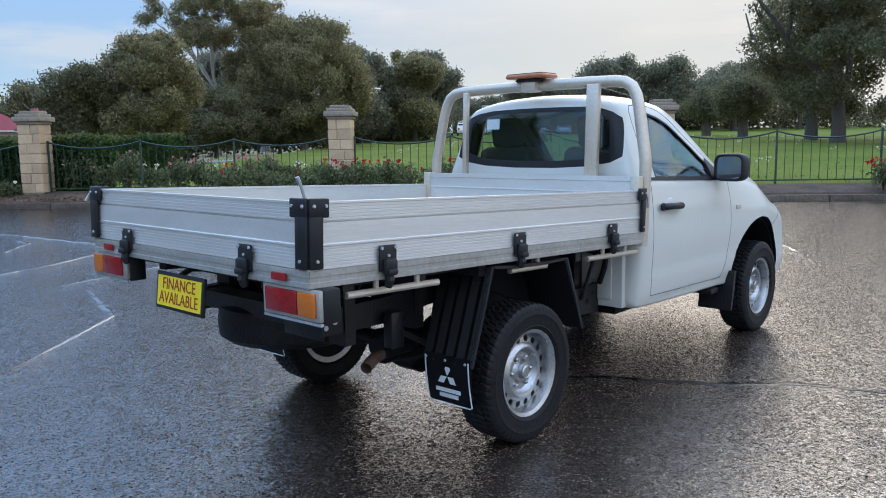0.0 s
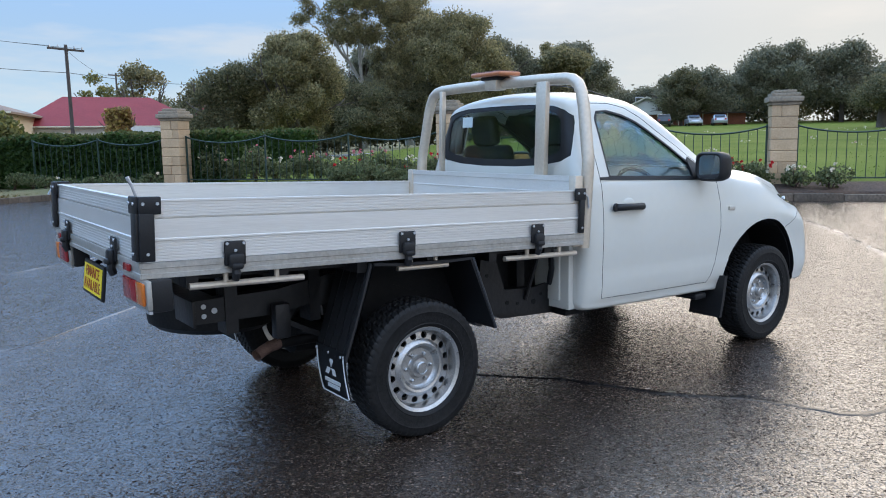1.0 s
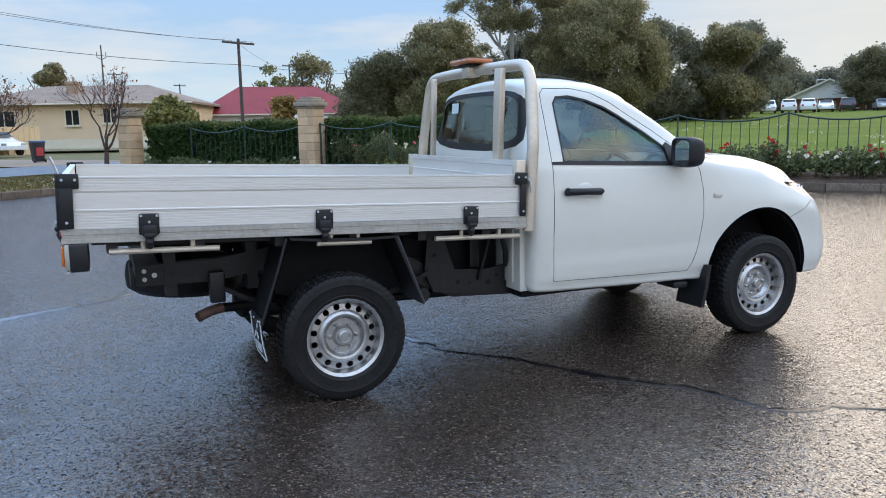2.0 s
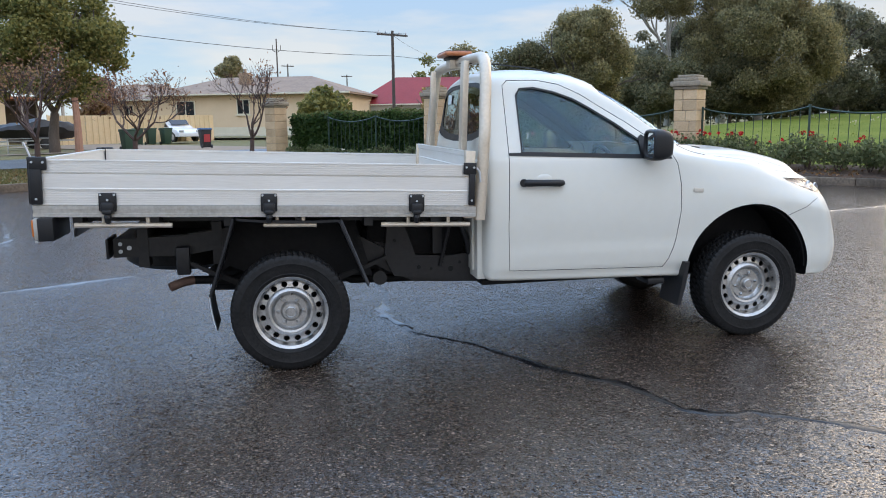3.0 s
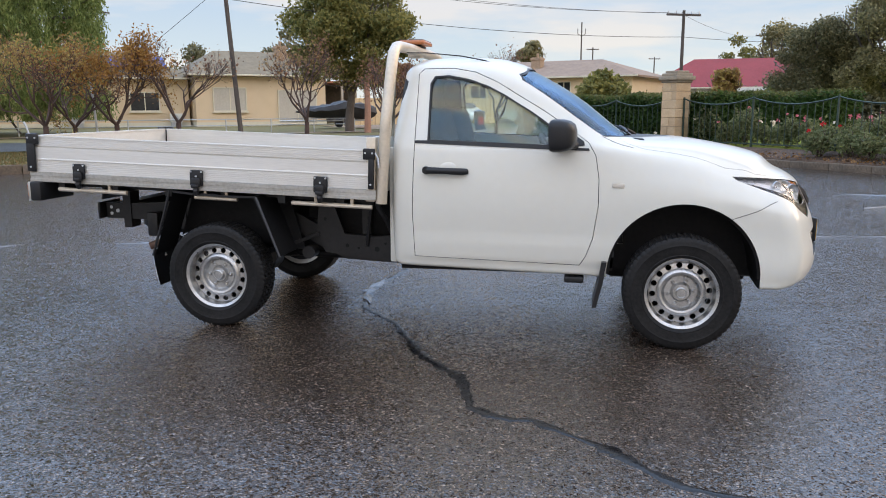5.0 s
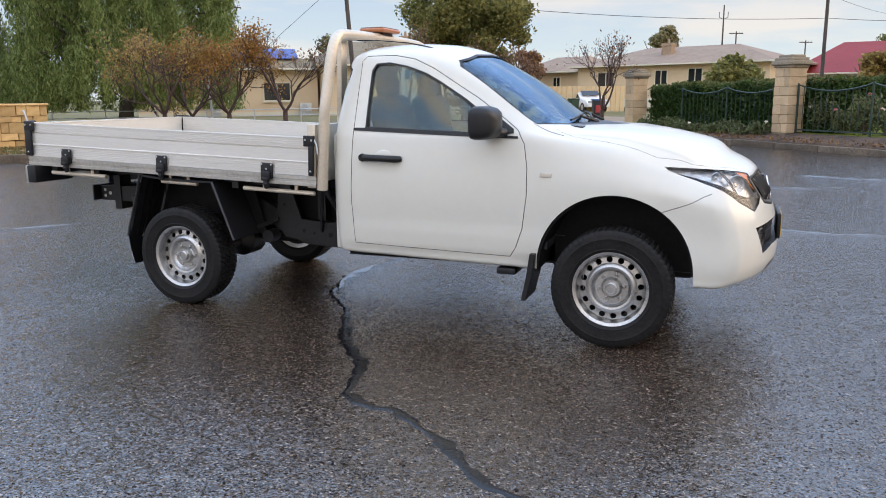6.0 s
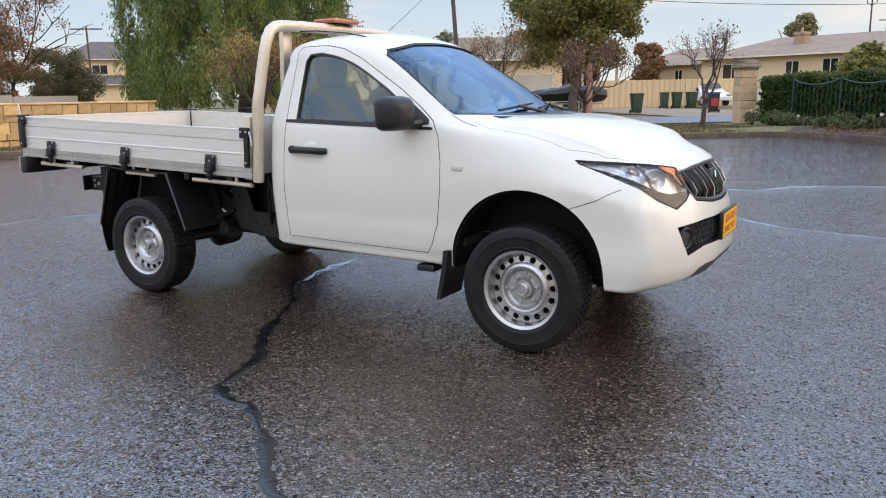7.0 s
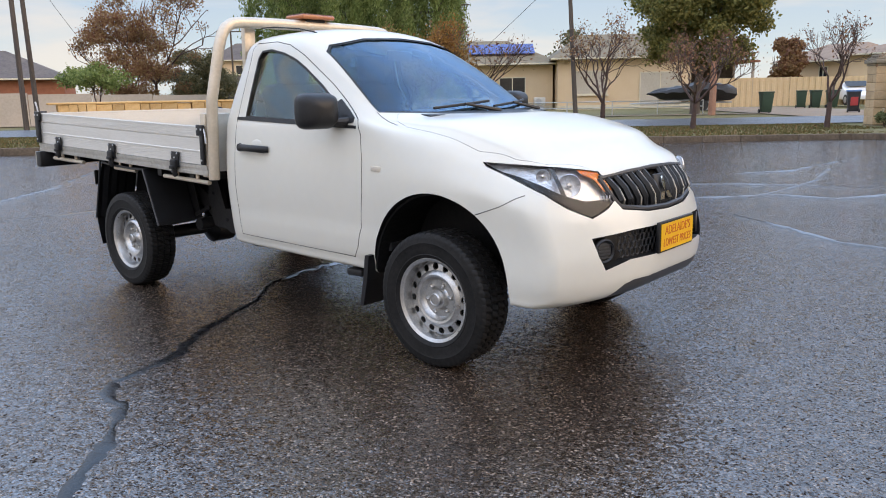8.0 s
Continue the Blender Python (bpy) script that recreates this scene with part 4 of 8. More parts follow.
def house(name, label, m, blocks, wall, roof, windows, chimneys=(), wall_h=3.0):
    """Blocks are (x0, x1, y0, y1, eaves, ridge) in a frame whose -y faces the street."""
    t = thing(name, label, "house", m=m)
    for x0, x1, y0, y1, e, rg in blocks:
        part("wall", new_box(x0, x1, y0, y1, -0.4, e), wall, t, smooth=None)
        part("plinth", new_box(x0 - 0.03, x1 + 0.03, y0 - 0.03, y1 + 0.03, -0.4, 0.3), M_CREAMTRIM, t, smooth=None)
        r = part("roof", hip_roof(bmesh.new(), x0, x1, y0, y1, e + 0.08, rg), roof, t, smooth=None)
        part("gutter", new_box(x0 - 0.56, x1 + 0.56, y0 - 0.62, y0 - 0.5, e - 0.06, e + 0.06, bevel=0.02), M_CREAMTRIM, r, smooth=None)
    for x, y, z, w, h, blind in windows:
        window(t, pose(x, y - 0.01, z), w, h, blind)
    for x, y, z0, z1, s in chimneys:
        bm = new_box(x - s, x + s, y - s, y + s, z0, z1, bevel=0.02)
        box(bm, x - s - 0.06, x + s + 0.06, y - s - 0.06, y + s + 0.06, z1 - 0.22, z1 - 0.06)
        tube(bm, [(x, y, z1), (x, y, z1 + 0.35)], 0.1, 8)
        part("chimney", bm, M_CHIMNEY, t, smooth=None)
    return t


def street_frame(a, b, z):
    """x along the street (away behind the fence line), -y towards the car park."""
    p = F(a, b, z)
    return Matrix.Translation(p) @ pose(0, 0, 0, 0, 0, math.degrees(math.atan2(FN.y, FN.x)))


# in this frame x is b, y is -a
house("cream_house", "long cream rendered bungalow with an ochre tiled hipped roof", street_frame(-40, -16, 0.18),
      [(-3.0, 9.6, 1.4, 9, 3.35, 5.3), (9.8, 19.4, 0, 9.5, 3.6, 5.6)], M_CREAM, M_TILEG,
      [(-0.4, 1.4, 1.75, 2.0, 1.25, False), (3.2, 1.4, 1.75, 1.8, 1.25, False), (6.6, 1.4, 1.75, 2.0, 1.35, False), (12.2, 0, 1.9, 2.4, 1.7, True), (17.2, 0, 1.35, 3.0, 2.5, True)], [(17.0, 3.4, 4.4, 6.0, 0.4)])
house("tan_house", "low cream house with a tan tiled hipped roof and chimney", Matrix.Translation((-4.4, 60.5, 0.9)) @ pose(0, 0, 0, 0, 0, -19.8),
      [(-12.6, -5.9, 1.2, 9, 2.6, 4.1), (-5.7, 10.3, 0, 9.5, 2.9, 4.5)], M_CREAM, M_TILE,
      [(-11.0, 1.2, 1.7, 0.8, 1.0, False), (-8.6, 1.2, 1.7, 0.8, 1.0, False), (-3.0, 0, 1.8, 1.6, 1.3, False), (1.9, 0, 1.9, 1.1, 1.2, False), (4.7, 0, 2.0, 1.2, 1.15, False), (8.9, 0, 2.0, 1.2, 1.1, False)], [(1.2, 2.6, 3.2, 4.7, 0.42)])
house("red_roofed_house", "low white house with a wide red metal roof", Matrix.Translation((15.6, 64.5, 1.0)) @ pose(0, 0, 0, 0, 0, -8),
      [(-8.5, 5.5, 0, 7.0, 2.0, 4.6), (5.7, 10.0, 1.5, 6.5, 1.9, 4.0)], M_WHITEWALL, M_REDROOF, [(-6, 0, 0.9, 1.6, 1.0, False), (-2, 0, 0.9, 1.6, 1.0, False), (5, 1.5, 0.9, 1.8, 1.0, False)])
hall = thing("white_hall", "low brick hall with a wide white gable and pale roof edge", "hall", m=Matrix.Translation((91.4, 72.6, 3.0)) @ pose(0, 0, 0, 0, 0, -50))
part("wall", new_box(-4.5, 14.0, 0.9, 11.0, -0.5, 1.62), M_BRICKRED, hall, "dull red brick wall", smooth=None)
part("gable", prism(bmesh.new(), [(-4.75, 1.66), (4.75, 1.66), (4.75, 1.86), (0, 4.1), (-4.75, 1.86)], "y", 0.0, 0.35), M_WHITEWALL, hall, "white gable panel", smooth=None)
for s_ in (-1, 1):
    part("roof_slope", prism(bmesh.new(), [(s_ * 5.35, 1.58), (s_ * 5.35, 1.74), (0, 4.27), (0, 4.11)], "y", -0.45, 11.3), M_TILED, hall, "grey tiled roof slope", smooth=None)
    part("barge_board", prism(bmesh.new(), [(s_ * 5.4, 1.56), (s_ * 5.4, 1.80), (0, 4.34), (0, 4.10)], "y", -0.52, -0.455), M_CREAMTRIM, hall, "pale barge board", smooth=None)
part("side_roof", prism(bmesh.new(), [(5.2, 1.64), (14.5, 1.64), (14.5, 1.78), (5.2, 1.9)], "y", -0.3, 11.2), M_TILED, hall, "low flat side roof", smooth=None)
for x in (-4.4, -1.4, 1.6, 4.6, 8.0, 11.4):
    part("verandah_post", new_box(x - 0.07, x + 0.07, 0.0, 0.14, -0.5, 1.655), M_CREAMTRIM, hall, smooth=None)
for x in (-2.9, 0.2, 3.1, 7.0):
    window(hall, pose(x, 0.89, 0.75), 1.5, 1.0, False)
vent = part("roof_vent", new_box(-1.65, -0.45, 1.9, 2.9, 4.25, 4.4), M_WHITEWALL, hall, "white box-framed vent on the roof", smooth=None)
part("vent_base", new_box(-1.55, -0.55, 2.0, 2.8, 3.2, 3.72), M_WHITEWALL, vent, smooth=None)
for x in (-1.6, -0.5):
    for y in (1.95, 2.85):
        part("vent_post", new_box(x - 0.05, x + 0.05, y - 0.05, y + 0.05, 3.3, 4.25), M_WHITEWALL, vent, smooth=None)

house("brick_house", "red brick house with a grey tiled roof", Matrix.Translation((-62, 17.0, 0.2)) @ pose(0, 0, 0, 0, 0, 60),
      [(-9, 9, 0, 9, 3.0, 5.4)], M_BRICKRED, M_TILED, [(-5, 0, 1.7, 1.6, 1.4, True), (1, 0, 1.7, 1.6, 1.4, True)])
house("two_storey_house", "cream two-storey house with grey hipped roofs", Matrix.Translation((-77, 58, 0.3)) @ pose(0, 0, 0, 0, 0, 50),
      [(-6, 6, 3, 11, 6.0, 8.4), (-8, 8, 0, 9, 2.9, 4.6)], M_CREAM, M_TILED, [(-2, 3, 4.8, 1.8, 1.2, False), (3, 3, 4.8, 1.2, 1.2, False), (-4, 0, 1.6, 2.0, 1.3, False), (4, 0, 1.6, 2.0, 1.3, False)])

# solar panels on the cream house's roof
solar = thing("solar_array", "dark blue solar panels on the tiled roof", "solar panel", m=street_frame(-40, -16, 0.18) @ pose(7.6, 3.1, 4.50, 23.5, 0, 0))
for i in range(4):
    part("panel", new_box(-4.2 + i * 1.25, -3.0 + i * 1.25, -1.0, 1.0, 0.04, 0.08), M_SOLAR, solar, smooth=None)

# cream ribbed tin fence between the houses
tin = thing("tin_fence", "cream ribbed steel fence between the houses", "fence", m=street_frame(-33, 3.0, 0.3))
rib = []
for i in range(6):
    rib += [(i * 0.38, -0.03), (i * 0.38 + 0.17, -0.03), (i * 0.38 + 0.20, 0.02), (i * 0.38 + 0.36, 0.02)]
bm = prism(bmesh.new(), rib + [(x, y + 0.012) for x, y in rib[::-1]], "z", 0, 1.8)
sheet_mesh = mesh_of("panel", bm, M_TIN)
for i in range(5):
    piece("panel", sheet_mesh, tin, pose(i * 2.34, 0, 0))
    part("post", new_box(i * 2.34 - 0.055, i * 2.34 - 0.005, -0.05, 0.05, 0, 1.84), M_TIN, tin, smooth=None)

# low rail fence before the cream house
rail = thing("rail_fence", "low grey pipe rail fence before the front lawn", "fence", m=street_frame(-24.5, -34, 0.18))
for i in range(15):
    part("post", tube(bmesh.new(), [(i * 2.4, 0, -0.1), (i * 2.4, 0, 0.72)], 0.03, 6), M_GALV, rail)
for z in (0.38, 0.7):
    part("rail", tube(bmesh.new(), [(0, 0, z), (33.6, 0, z)], 0.024, 6), M_GALV, rail)

# stone wall at the end of the verge
wall = thing("stone_wall", "low wall of coursed yellow sandstone blocks", "wall", m=Matrix.Translation((-15.0, 11.7, 0.1)) @ pose(0, 0, 0, 0, 0, 71.6))
r = random.Random(4)
block = mesh_of("block", new_box(-0.5, 0.5, -0.2, 0.2, -0.5, 0.5, bevel=0.03, seg=1), M_SANDWALL)
z0 = 0.0
for row, h in enumerate((0.26, 0.19, 0.30, 0.17, 0.28)):
    x = 0.0
    while x > -5.7:
        w = min(r.uniform(0.16, 0.52), x + 6.0)
        lift = r.uniform(-0.012, 0.012)
        piece("block", block, wall, pose(x - w / 2, r.uniform(-0.03, 0.03), z0 + h / 2 + lift, r.uniform(-2, 2), r.uniform(-2, 2), r.uniform(-2, 2)) @ Matrix.Diagonal((w - 0.006, 1, h - 0.005, 1)))
        x -= w
    z0 += h
part("coping", new_box(-6.1, 0.05, -0.22, 0.22, 1.2, 1.26, bevel=0.02), M_SANDWALL, wall, smooth=None)

# pale garden wall farther off
gw = thing("garden_wall", "pale rendered block wall beside a drive", "wall", m=Matrix.Translation((-35.4, 16.2, 0.15)) @ pose(0, 0, 0, 0, 0, 63))
for i in range(4):
    part("panel", new_box(-6 + i * 3, -3.03 + i * 3, -0.12, 0.12, -0.2, 1.72 - 0.07 * i), M_BLOCKWALL, gw, smooth=None)

# ---- poles and wires ----
def pole(x, y, z, h, arm, turn, name="power_pole", lean=0.0, west=0.0):
    t = thing(name, "weathered timber power pole with a crossarm and insulators", "power pole", "power poles", Matrix.Translation((x, y, z)) @ pose(0, 0, 0, 0, -west, 0) @ pose(0, 0, 0, lean, 0, turn))
    part("shaft", tube(bmesh.new(), [(0, 0, -0.5), (0, 0, h)], [0.125, 0.095], 10), M_POLE, t)
    if arm:
        part("crossarm", new_box(-arm, arm, -0.06, 0.06, h - 0.35, h - 0.22, bevel=0.01), M_POLE, t, smooth=None)
        for s in (-0.9, -0.45, 0.45, 0.9):
            part("insulator", tube(bmesh.new(), [(s * arm, 0, h - 0.22), (s * arm, 0, h - 0.05)], [0.05, 0.035], 8), M_GALV, t)
    return t


pole(8.1, 49.6, 0.6, 7.1, 1.25, 25)
p = F(-21.3, -7.6)
pole(p.x, p.y, 0.15, 8.2, 1.1, 40, west=4.0)
pole(-31.6, 11.2, 0.15, 9.0, 1.1, 40)
pole(-32.9, 12.3, 0.15, 9.0, 0, 40, lean=2)
pole(-70.8, 50, 0.15, 9.0, 1.6, 40)
for x, y, h in ((22, 95, 9.5), (2, 120, 10), (12, 130, 9)):
    pole(x, y, 0.5, h, 1.0, 20)
mast = thing("radio_mast", "thin grey radio mast over the roofs", "mast", m=Matrix.Translation((0.4, 110, 0.5)))
part("shaft", tube(bmesh.new(), [(0, 0, 0), (0, 0, 12.8)], [0.15, 0.08], 8), M_POLE, mast)
part("antenna", tube(bmesh.new(), [(-0.55, 0, 11.9), (-0.55, 0, 11.2), (0, 0, 10.9), (0.55, 0, 11.2), (0.55, 0, 11.9)], 0.05, 6), M_POLE, mast)


def wire(p, q, sag, rad=0.012):
    p, q = Vector(p), Vector(q)
    pts = [p.lerp(q, i / 16) - Vector((0, 0, sag * 4 * (i / 16) * (1 - i / 16))) for i in range(17)]
    tagged(link("power_line", tube(bmesh.new(), pts, rad, 5), M_WIRE), "thin black overhead power line", "power line", "power lines")


pr = F(-21.3, -7.6, 8.2) + Vector((-0.57, 0, 0))
for s in (-0.9, 0.9):
    wire((8.1 + s * 1.1, 49.6 + s * 0.5, 7.55), pr + Vector((s * 0.8, s * 0.7, -0.1)), 0.55)
    wire(pr + Vector((s * 0.8, s * 0.7, -0.1)), (-31.6 + s * 0.8, 11.2 + s * 0.7, 9.0), 0.5)
wire((8.1, 49.6, 6.0), pr + Vector((0, 0, -1.6)), 0.5, 0.016)
wire((8.1, 49.6, 6.0), (30, 64, 7.0), 0.5, 0.016)
wire((8.1, 49.6, 7.4), (22, 95, 9.7), 0.6)
wire(pr + Vector((0, 0, -1.0)), F(-27.5, -16.0, 0.2), 0.0, 0.012)
wire((-31.6, 11.2, 8.6), (-60, 30, 4.0), 0.6)

# ---- trees of the street ----
p = F(-23.2, -2.2)
leafy_tree("broad_tree", "dense evergreen street tree with a full rounded crown", -10.6, 35.4, 0.18, 8.4, 3.8, 1.9, M_LEAF_GREEN, M_BARK, 46000, 0.115, 44, 90, lobe_size=0.95, trim=2.1, shell=0.2)
palm = thing("palm_trunk", "bare reddish tree trunk on the nature strip", "tree", m=Matrix.Translation((-9.2, 34.1, 0.15)))
part("trunk", tube(bmesh.new(), [(0, 0, -0.2), (0.03, 0, 1.2), (0.0, 0.02, 2.6)], [0.19, 0.16, 0.14], 10), mat("red_bark", (0.30, 0.15, 0.10), (0.42, 0.23, 0.16), 3, 0.9, bump=0.5), palm)


def weeping_tree(x, y, z, h, rad, seed, count):
    rng = np.random.default_rng(seed)
    t = thing("pepper_tree", "large weeping pepper tree with hanging light green foliage", "tree", m=Matrix.Translation((x, y, z)))
    bm, tips = bmesh.new(), []
    tube(bm, [(0, 0, -0.3), (0.1, 0.1, 1.4), (0.0, 0.2, 2.6)], [0.42, 0.34, 0.3], 9, caps=False)
    for i in range(4):
        grow(rng, bm, Vector((0, 0.2, 2.5)), Vector((math.cos(i * 1.6), math.sin(i * 1.6), 0.9)), h * 0.33, 0.17, 2, tips, 0.5, 0.15, 6)
    part("trunk", bm, M_BARK, t, smooth=60)
    P = []
    for i in range(900):
        a, q = rng.uniform(0, 6.28), rng.uniform(0.12, 1) ** 0.5
        q *= 1 + 0.06 * math.sin(5 * a + 1) + 0.06 * math.sin(11 * a)
        top = h * (1 - 0.28 * q ** 3) * rng.uniform(0.16, 1.0) + 0.7
        length = rng.uniform(1.2, 3.2)
        k = count // 900
        s = rng.uniform(size=k)
        c = np.array((math.cos(a) * q * rad, math.sin(a) * q * rad, top))
        wid = 0.05 + 0.17 * np.sin(np.pi * np.clip(s, 0.05, 1))[:, None]
        P.append(c + np.c_[rng.normal(size=k), rng.normal(size=k), np.zeros(k)] * wid + np.c_[np.zeros(k), np.zeros(k), -s * length])
    P = np.concatenate(P)
    P = P[P[:, 2] > 0.75]
    vs, fs = leaves(rng, P, 0.062, droop=1.0, long=3.2)
    pydata("crown", vs, fs, M_LEAF_WEEP, t)
    return t


weeping_tree(-27.0, 27.7, 0.15, 11.5, 6.0, 51, 190000)
# far garden trees behind the houses
for i, (x, y, h, rad, leaf) in enumerate(((-26, 66, 8.5, 2.6, M_LEAF_DARK), (-34, 64, 7.5, 3, M_LEAF_DARK), (-5, 85, 8.6, 2.2, M_LEAF_OLIVE), (22, 84, 10, 3.2, M_LEAF_OLIVE), (18, 88, 9, 2.8, M_LEAF_GREEN), (27, 78, 8, 3.5, M_LEAF_DARK), (11.2, 51.1, 3.6, 1.2, M_LEAF_YELLOW), (2.9, 45, 3.5, 1.9, M_LEAF_GREEN), (-14, 62, 5.0, 1.7, M_LEAF_RUST), (21, 57, 3.2, 1.6, M_LEAF_DARK))):
    leafy_tree("garden_tree", "evergreen garden tree behind the houses", x, y, 0.4, h, rad, h * 0.3, leaf, M_BARK, 5000, 0.2, 14, 170 + i, lobe_size=rad * 0.38)
leafy_tree("garden_tree", "small open tree with a flat yellow-green crown by the wall", -28.6, 13.1, 0.2, 3.0, 1.75, 0.9, M_LEAF_WEEP, M_TWIG, 3400, 0.085, 30, 190, lobe_size=0.42, trim=1.5, trunk_r=0.05, shell=0.1)
for i, (x, y, h, rad, leaf, k) in enumerate(((-37.5, 19.3, 6.4, 2.9, M_LEAF_RUST, 15000), (-40, 22.5, 9.8, 3.8, M_LEAF_RUST, 12000), (-41.5, 26.5, 4.6, 3.0, M_LEAF_DARK, 22000), (-55, 46, 5, 3, M_LEAF_DARK, 8000))):
    leafy_tree("garden_tree", "garden tree with %s foliage by the drive" % ("thin rusty autumn" if leaf is M_LEAF_RUST else "green"), x, y, 0.2, h, rad, h * 0.22, leaf, M_TWIG, k, 0.085, 64, 191 + i, lobe_size=rad * 0.2, trunk_r=h * 0.011, shell=0.05, forks=4)


# ---- bins, boat, parked cars ----
def wheelie_bin(x, y, z, turn, body, lid, label):
    t = thing("wheelie_bin", label, "bin", "wheelie bins", Matrix.Translation((x, y, z)) @ pose(0, 0, 0, 0, 0, turn))
    bm = bmesh.new()
    lo = [(-0.22, -0.2), (0.22, -0.2), (0.22, 0.25), (-0.22, 0.25)]
    hi = [(-0.28, -0.33), (0.28, -0.33), (0.28, 0.33), (-0.28, 0.33)]
    a = [bm.verts.new((p, q, 0.05)) for p, q in lo]
    b = [bm.verts.new((p, q, 0.98)) for p, q in hi]
    bm.faces.new(a[::-1]), bm.faces.new(b)
    for i in range(4):
        bm.faces.new((a[i], a[(i + 1) % 4], b[(i + 1) % 4], b[i]))
    bmesh.ops.bevel(bm, geom=list(bm.edges), offset=0.03, segments=2, affect="EDGES", profile=0.5)
    part("body", bm, body, t)
    part("lid", new_box(-0.30, 0.30, -0.36, 0.36, 0.98, 1.06, bevel=0.03), lid, t)
    part("handle", tube(bmesh.new(), [(-0.26, 0.36, 0.95), (-0.26, 0.44, 0.97), (0.26, 0.44, 0.97), (0.26, 0.36, 0.95)], 0.018, 6), body, t)
    for s in (-0.25, 0.25):
        part("wheel", tube(bmesh.new(), [(s - 0.03, 0.27, 0.1), (s + 0.03, 0.27, 0.1)], 0.1, 14), M_TARP, t)
    return t


wheelie_bin(-7.5, 36.8, 0.2, 35, M_BINGREEN, M_BINGREEN, "dark green wheelie bin at the roadside")
b1 = wheelie_bin(-3.8, 37.9, 0.2, 200, M_TARP, M_BINBLUE, "dark wheelie bin with blue lid and red sticker")
part("sticker", new_box(-0.16, 0.16, 0.288, 0.296, 0.35, 0.75, m=pose(0, 0, 0, -6, 0, 0) @ pose(0, 0.03, 0.02)), M_BINRED, b1, "red paper sticker", smooth=None)
for i, (x, y) in enumerate(((-8.6, 46.6), (-7.9, 47.0), (-7.0, 47.2))):
    wheelie_bin(x, y, 0.21, 20 + i * 9, M_BINGREEN, M_BINGREEN, "green wheelie bin beside the tin fence")

def step_up(a, b, x):
    t = max(0.0, min(1.0, (x - a) / (b - a)))
    return t * t * (3 - 2 * t)


boat = thing("covered_boat", "small boat on a trailer under a black cover", "boat", m=street_frame(-30.0, -2.1, 0.2) @ Matrix.Diagonal((0.98, 1, 1.12, 1)))
bm = bmesh.new()
rows = [(0, 0.05, 0.9, 0.95), (0.8, 0.55, 0.65, 1.15), (1.8, 0.85, 0.55, 1.28), (3.0, 0.95, 0.5, 1.32), (4.3, 0.92, 0.5, 1.25), (5.2, 0.85, 0.55, 1.1)]
rings = []
for x, w, z0, z1 in rows:
    rings.append([bm.verts.new((x, w * s, z)) for s, z in ((-0.4, z0), (-1, z0 + (z1 - z0) * 0.55), (-0.8, z1 - 0.08), (0, z1), (0.8, z1 - 0.08), (1, z0 + (z1 - z0) * 0.55), (0.4, z0))])
for a, b in zip(rings, rings[1:]):
    for k in range(7):
        bm.faces.new((a[k], a[(k + 1) % 7], b[(k + 1) % 7], b[k]))
bm.faces.new(rings[0][::-1]), bm.faces.new(rings[-1])
bmesh.ops.recalc_face_normals(bm, faces=bm.faces)
bmesh.ops.subdivide_edges(bm, edges=bm.edges[:], cuts=3, use_grid_fill=True)
for v in bm.verts:
    q = noise.noise(v.co * 1.7) * 0.13 + noise.noise(v.co * 5.0 + Vector((3, 1, 2))) * 0.05
    v.co.z += q + 0.16 * step_up(2.2, 2.9, v.co.x) * (v.co.z > 0.9)
    v.co.y += 0.08 * noise.noise(v.co * 3.0 + Vector((9, 2, 5)))
part("cover", bm, M_TARP, boat)
bm = bmesh.new()
for s in (-0.5, 0.5):
    tube(bm, [(-1.0, s * 0.2, 0.42), (1.0, s, 0.42), (5.0, s, 0.42)], 0.04, 6)
part("trailer_frame", bm, M_GALV, boat)
for s in (-0.85, 0.85):
    part("wheel", tube(bmesh.new(), [(3.2, s - 0.08, 0.28), (3.2, s + 0.08, 0.28)], 0.28, 16), M_TARP, boat)


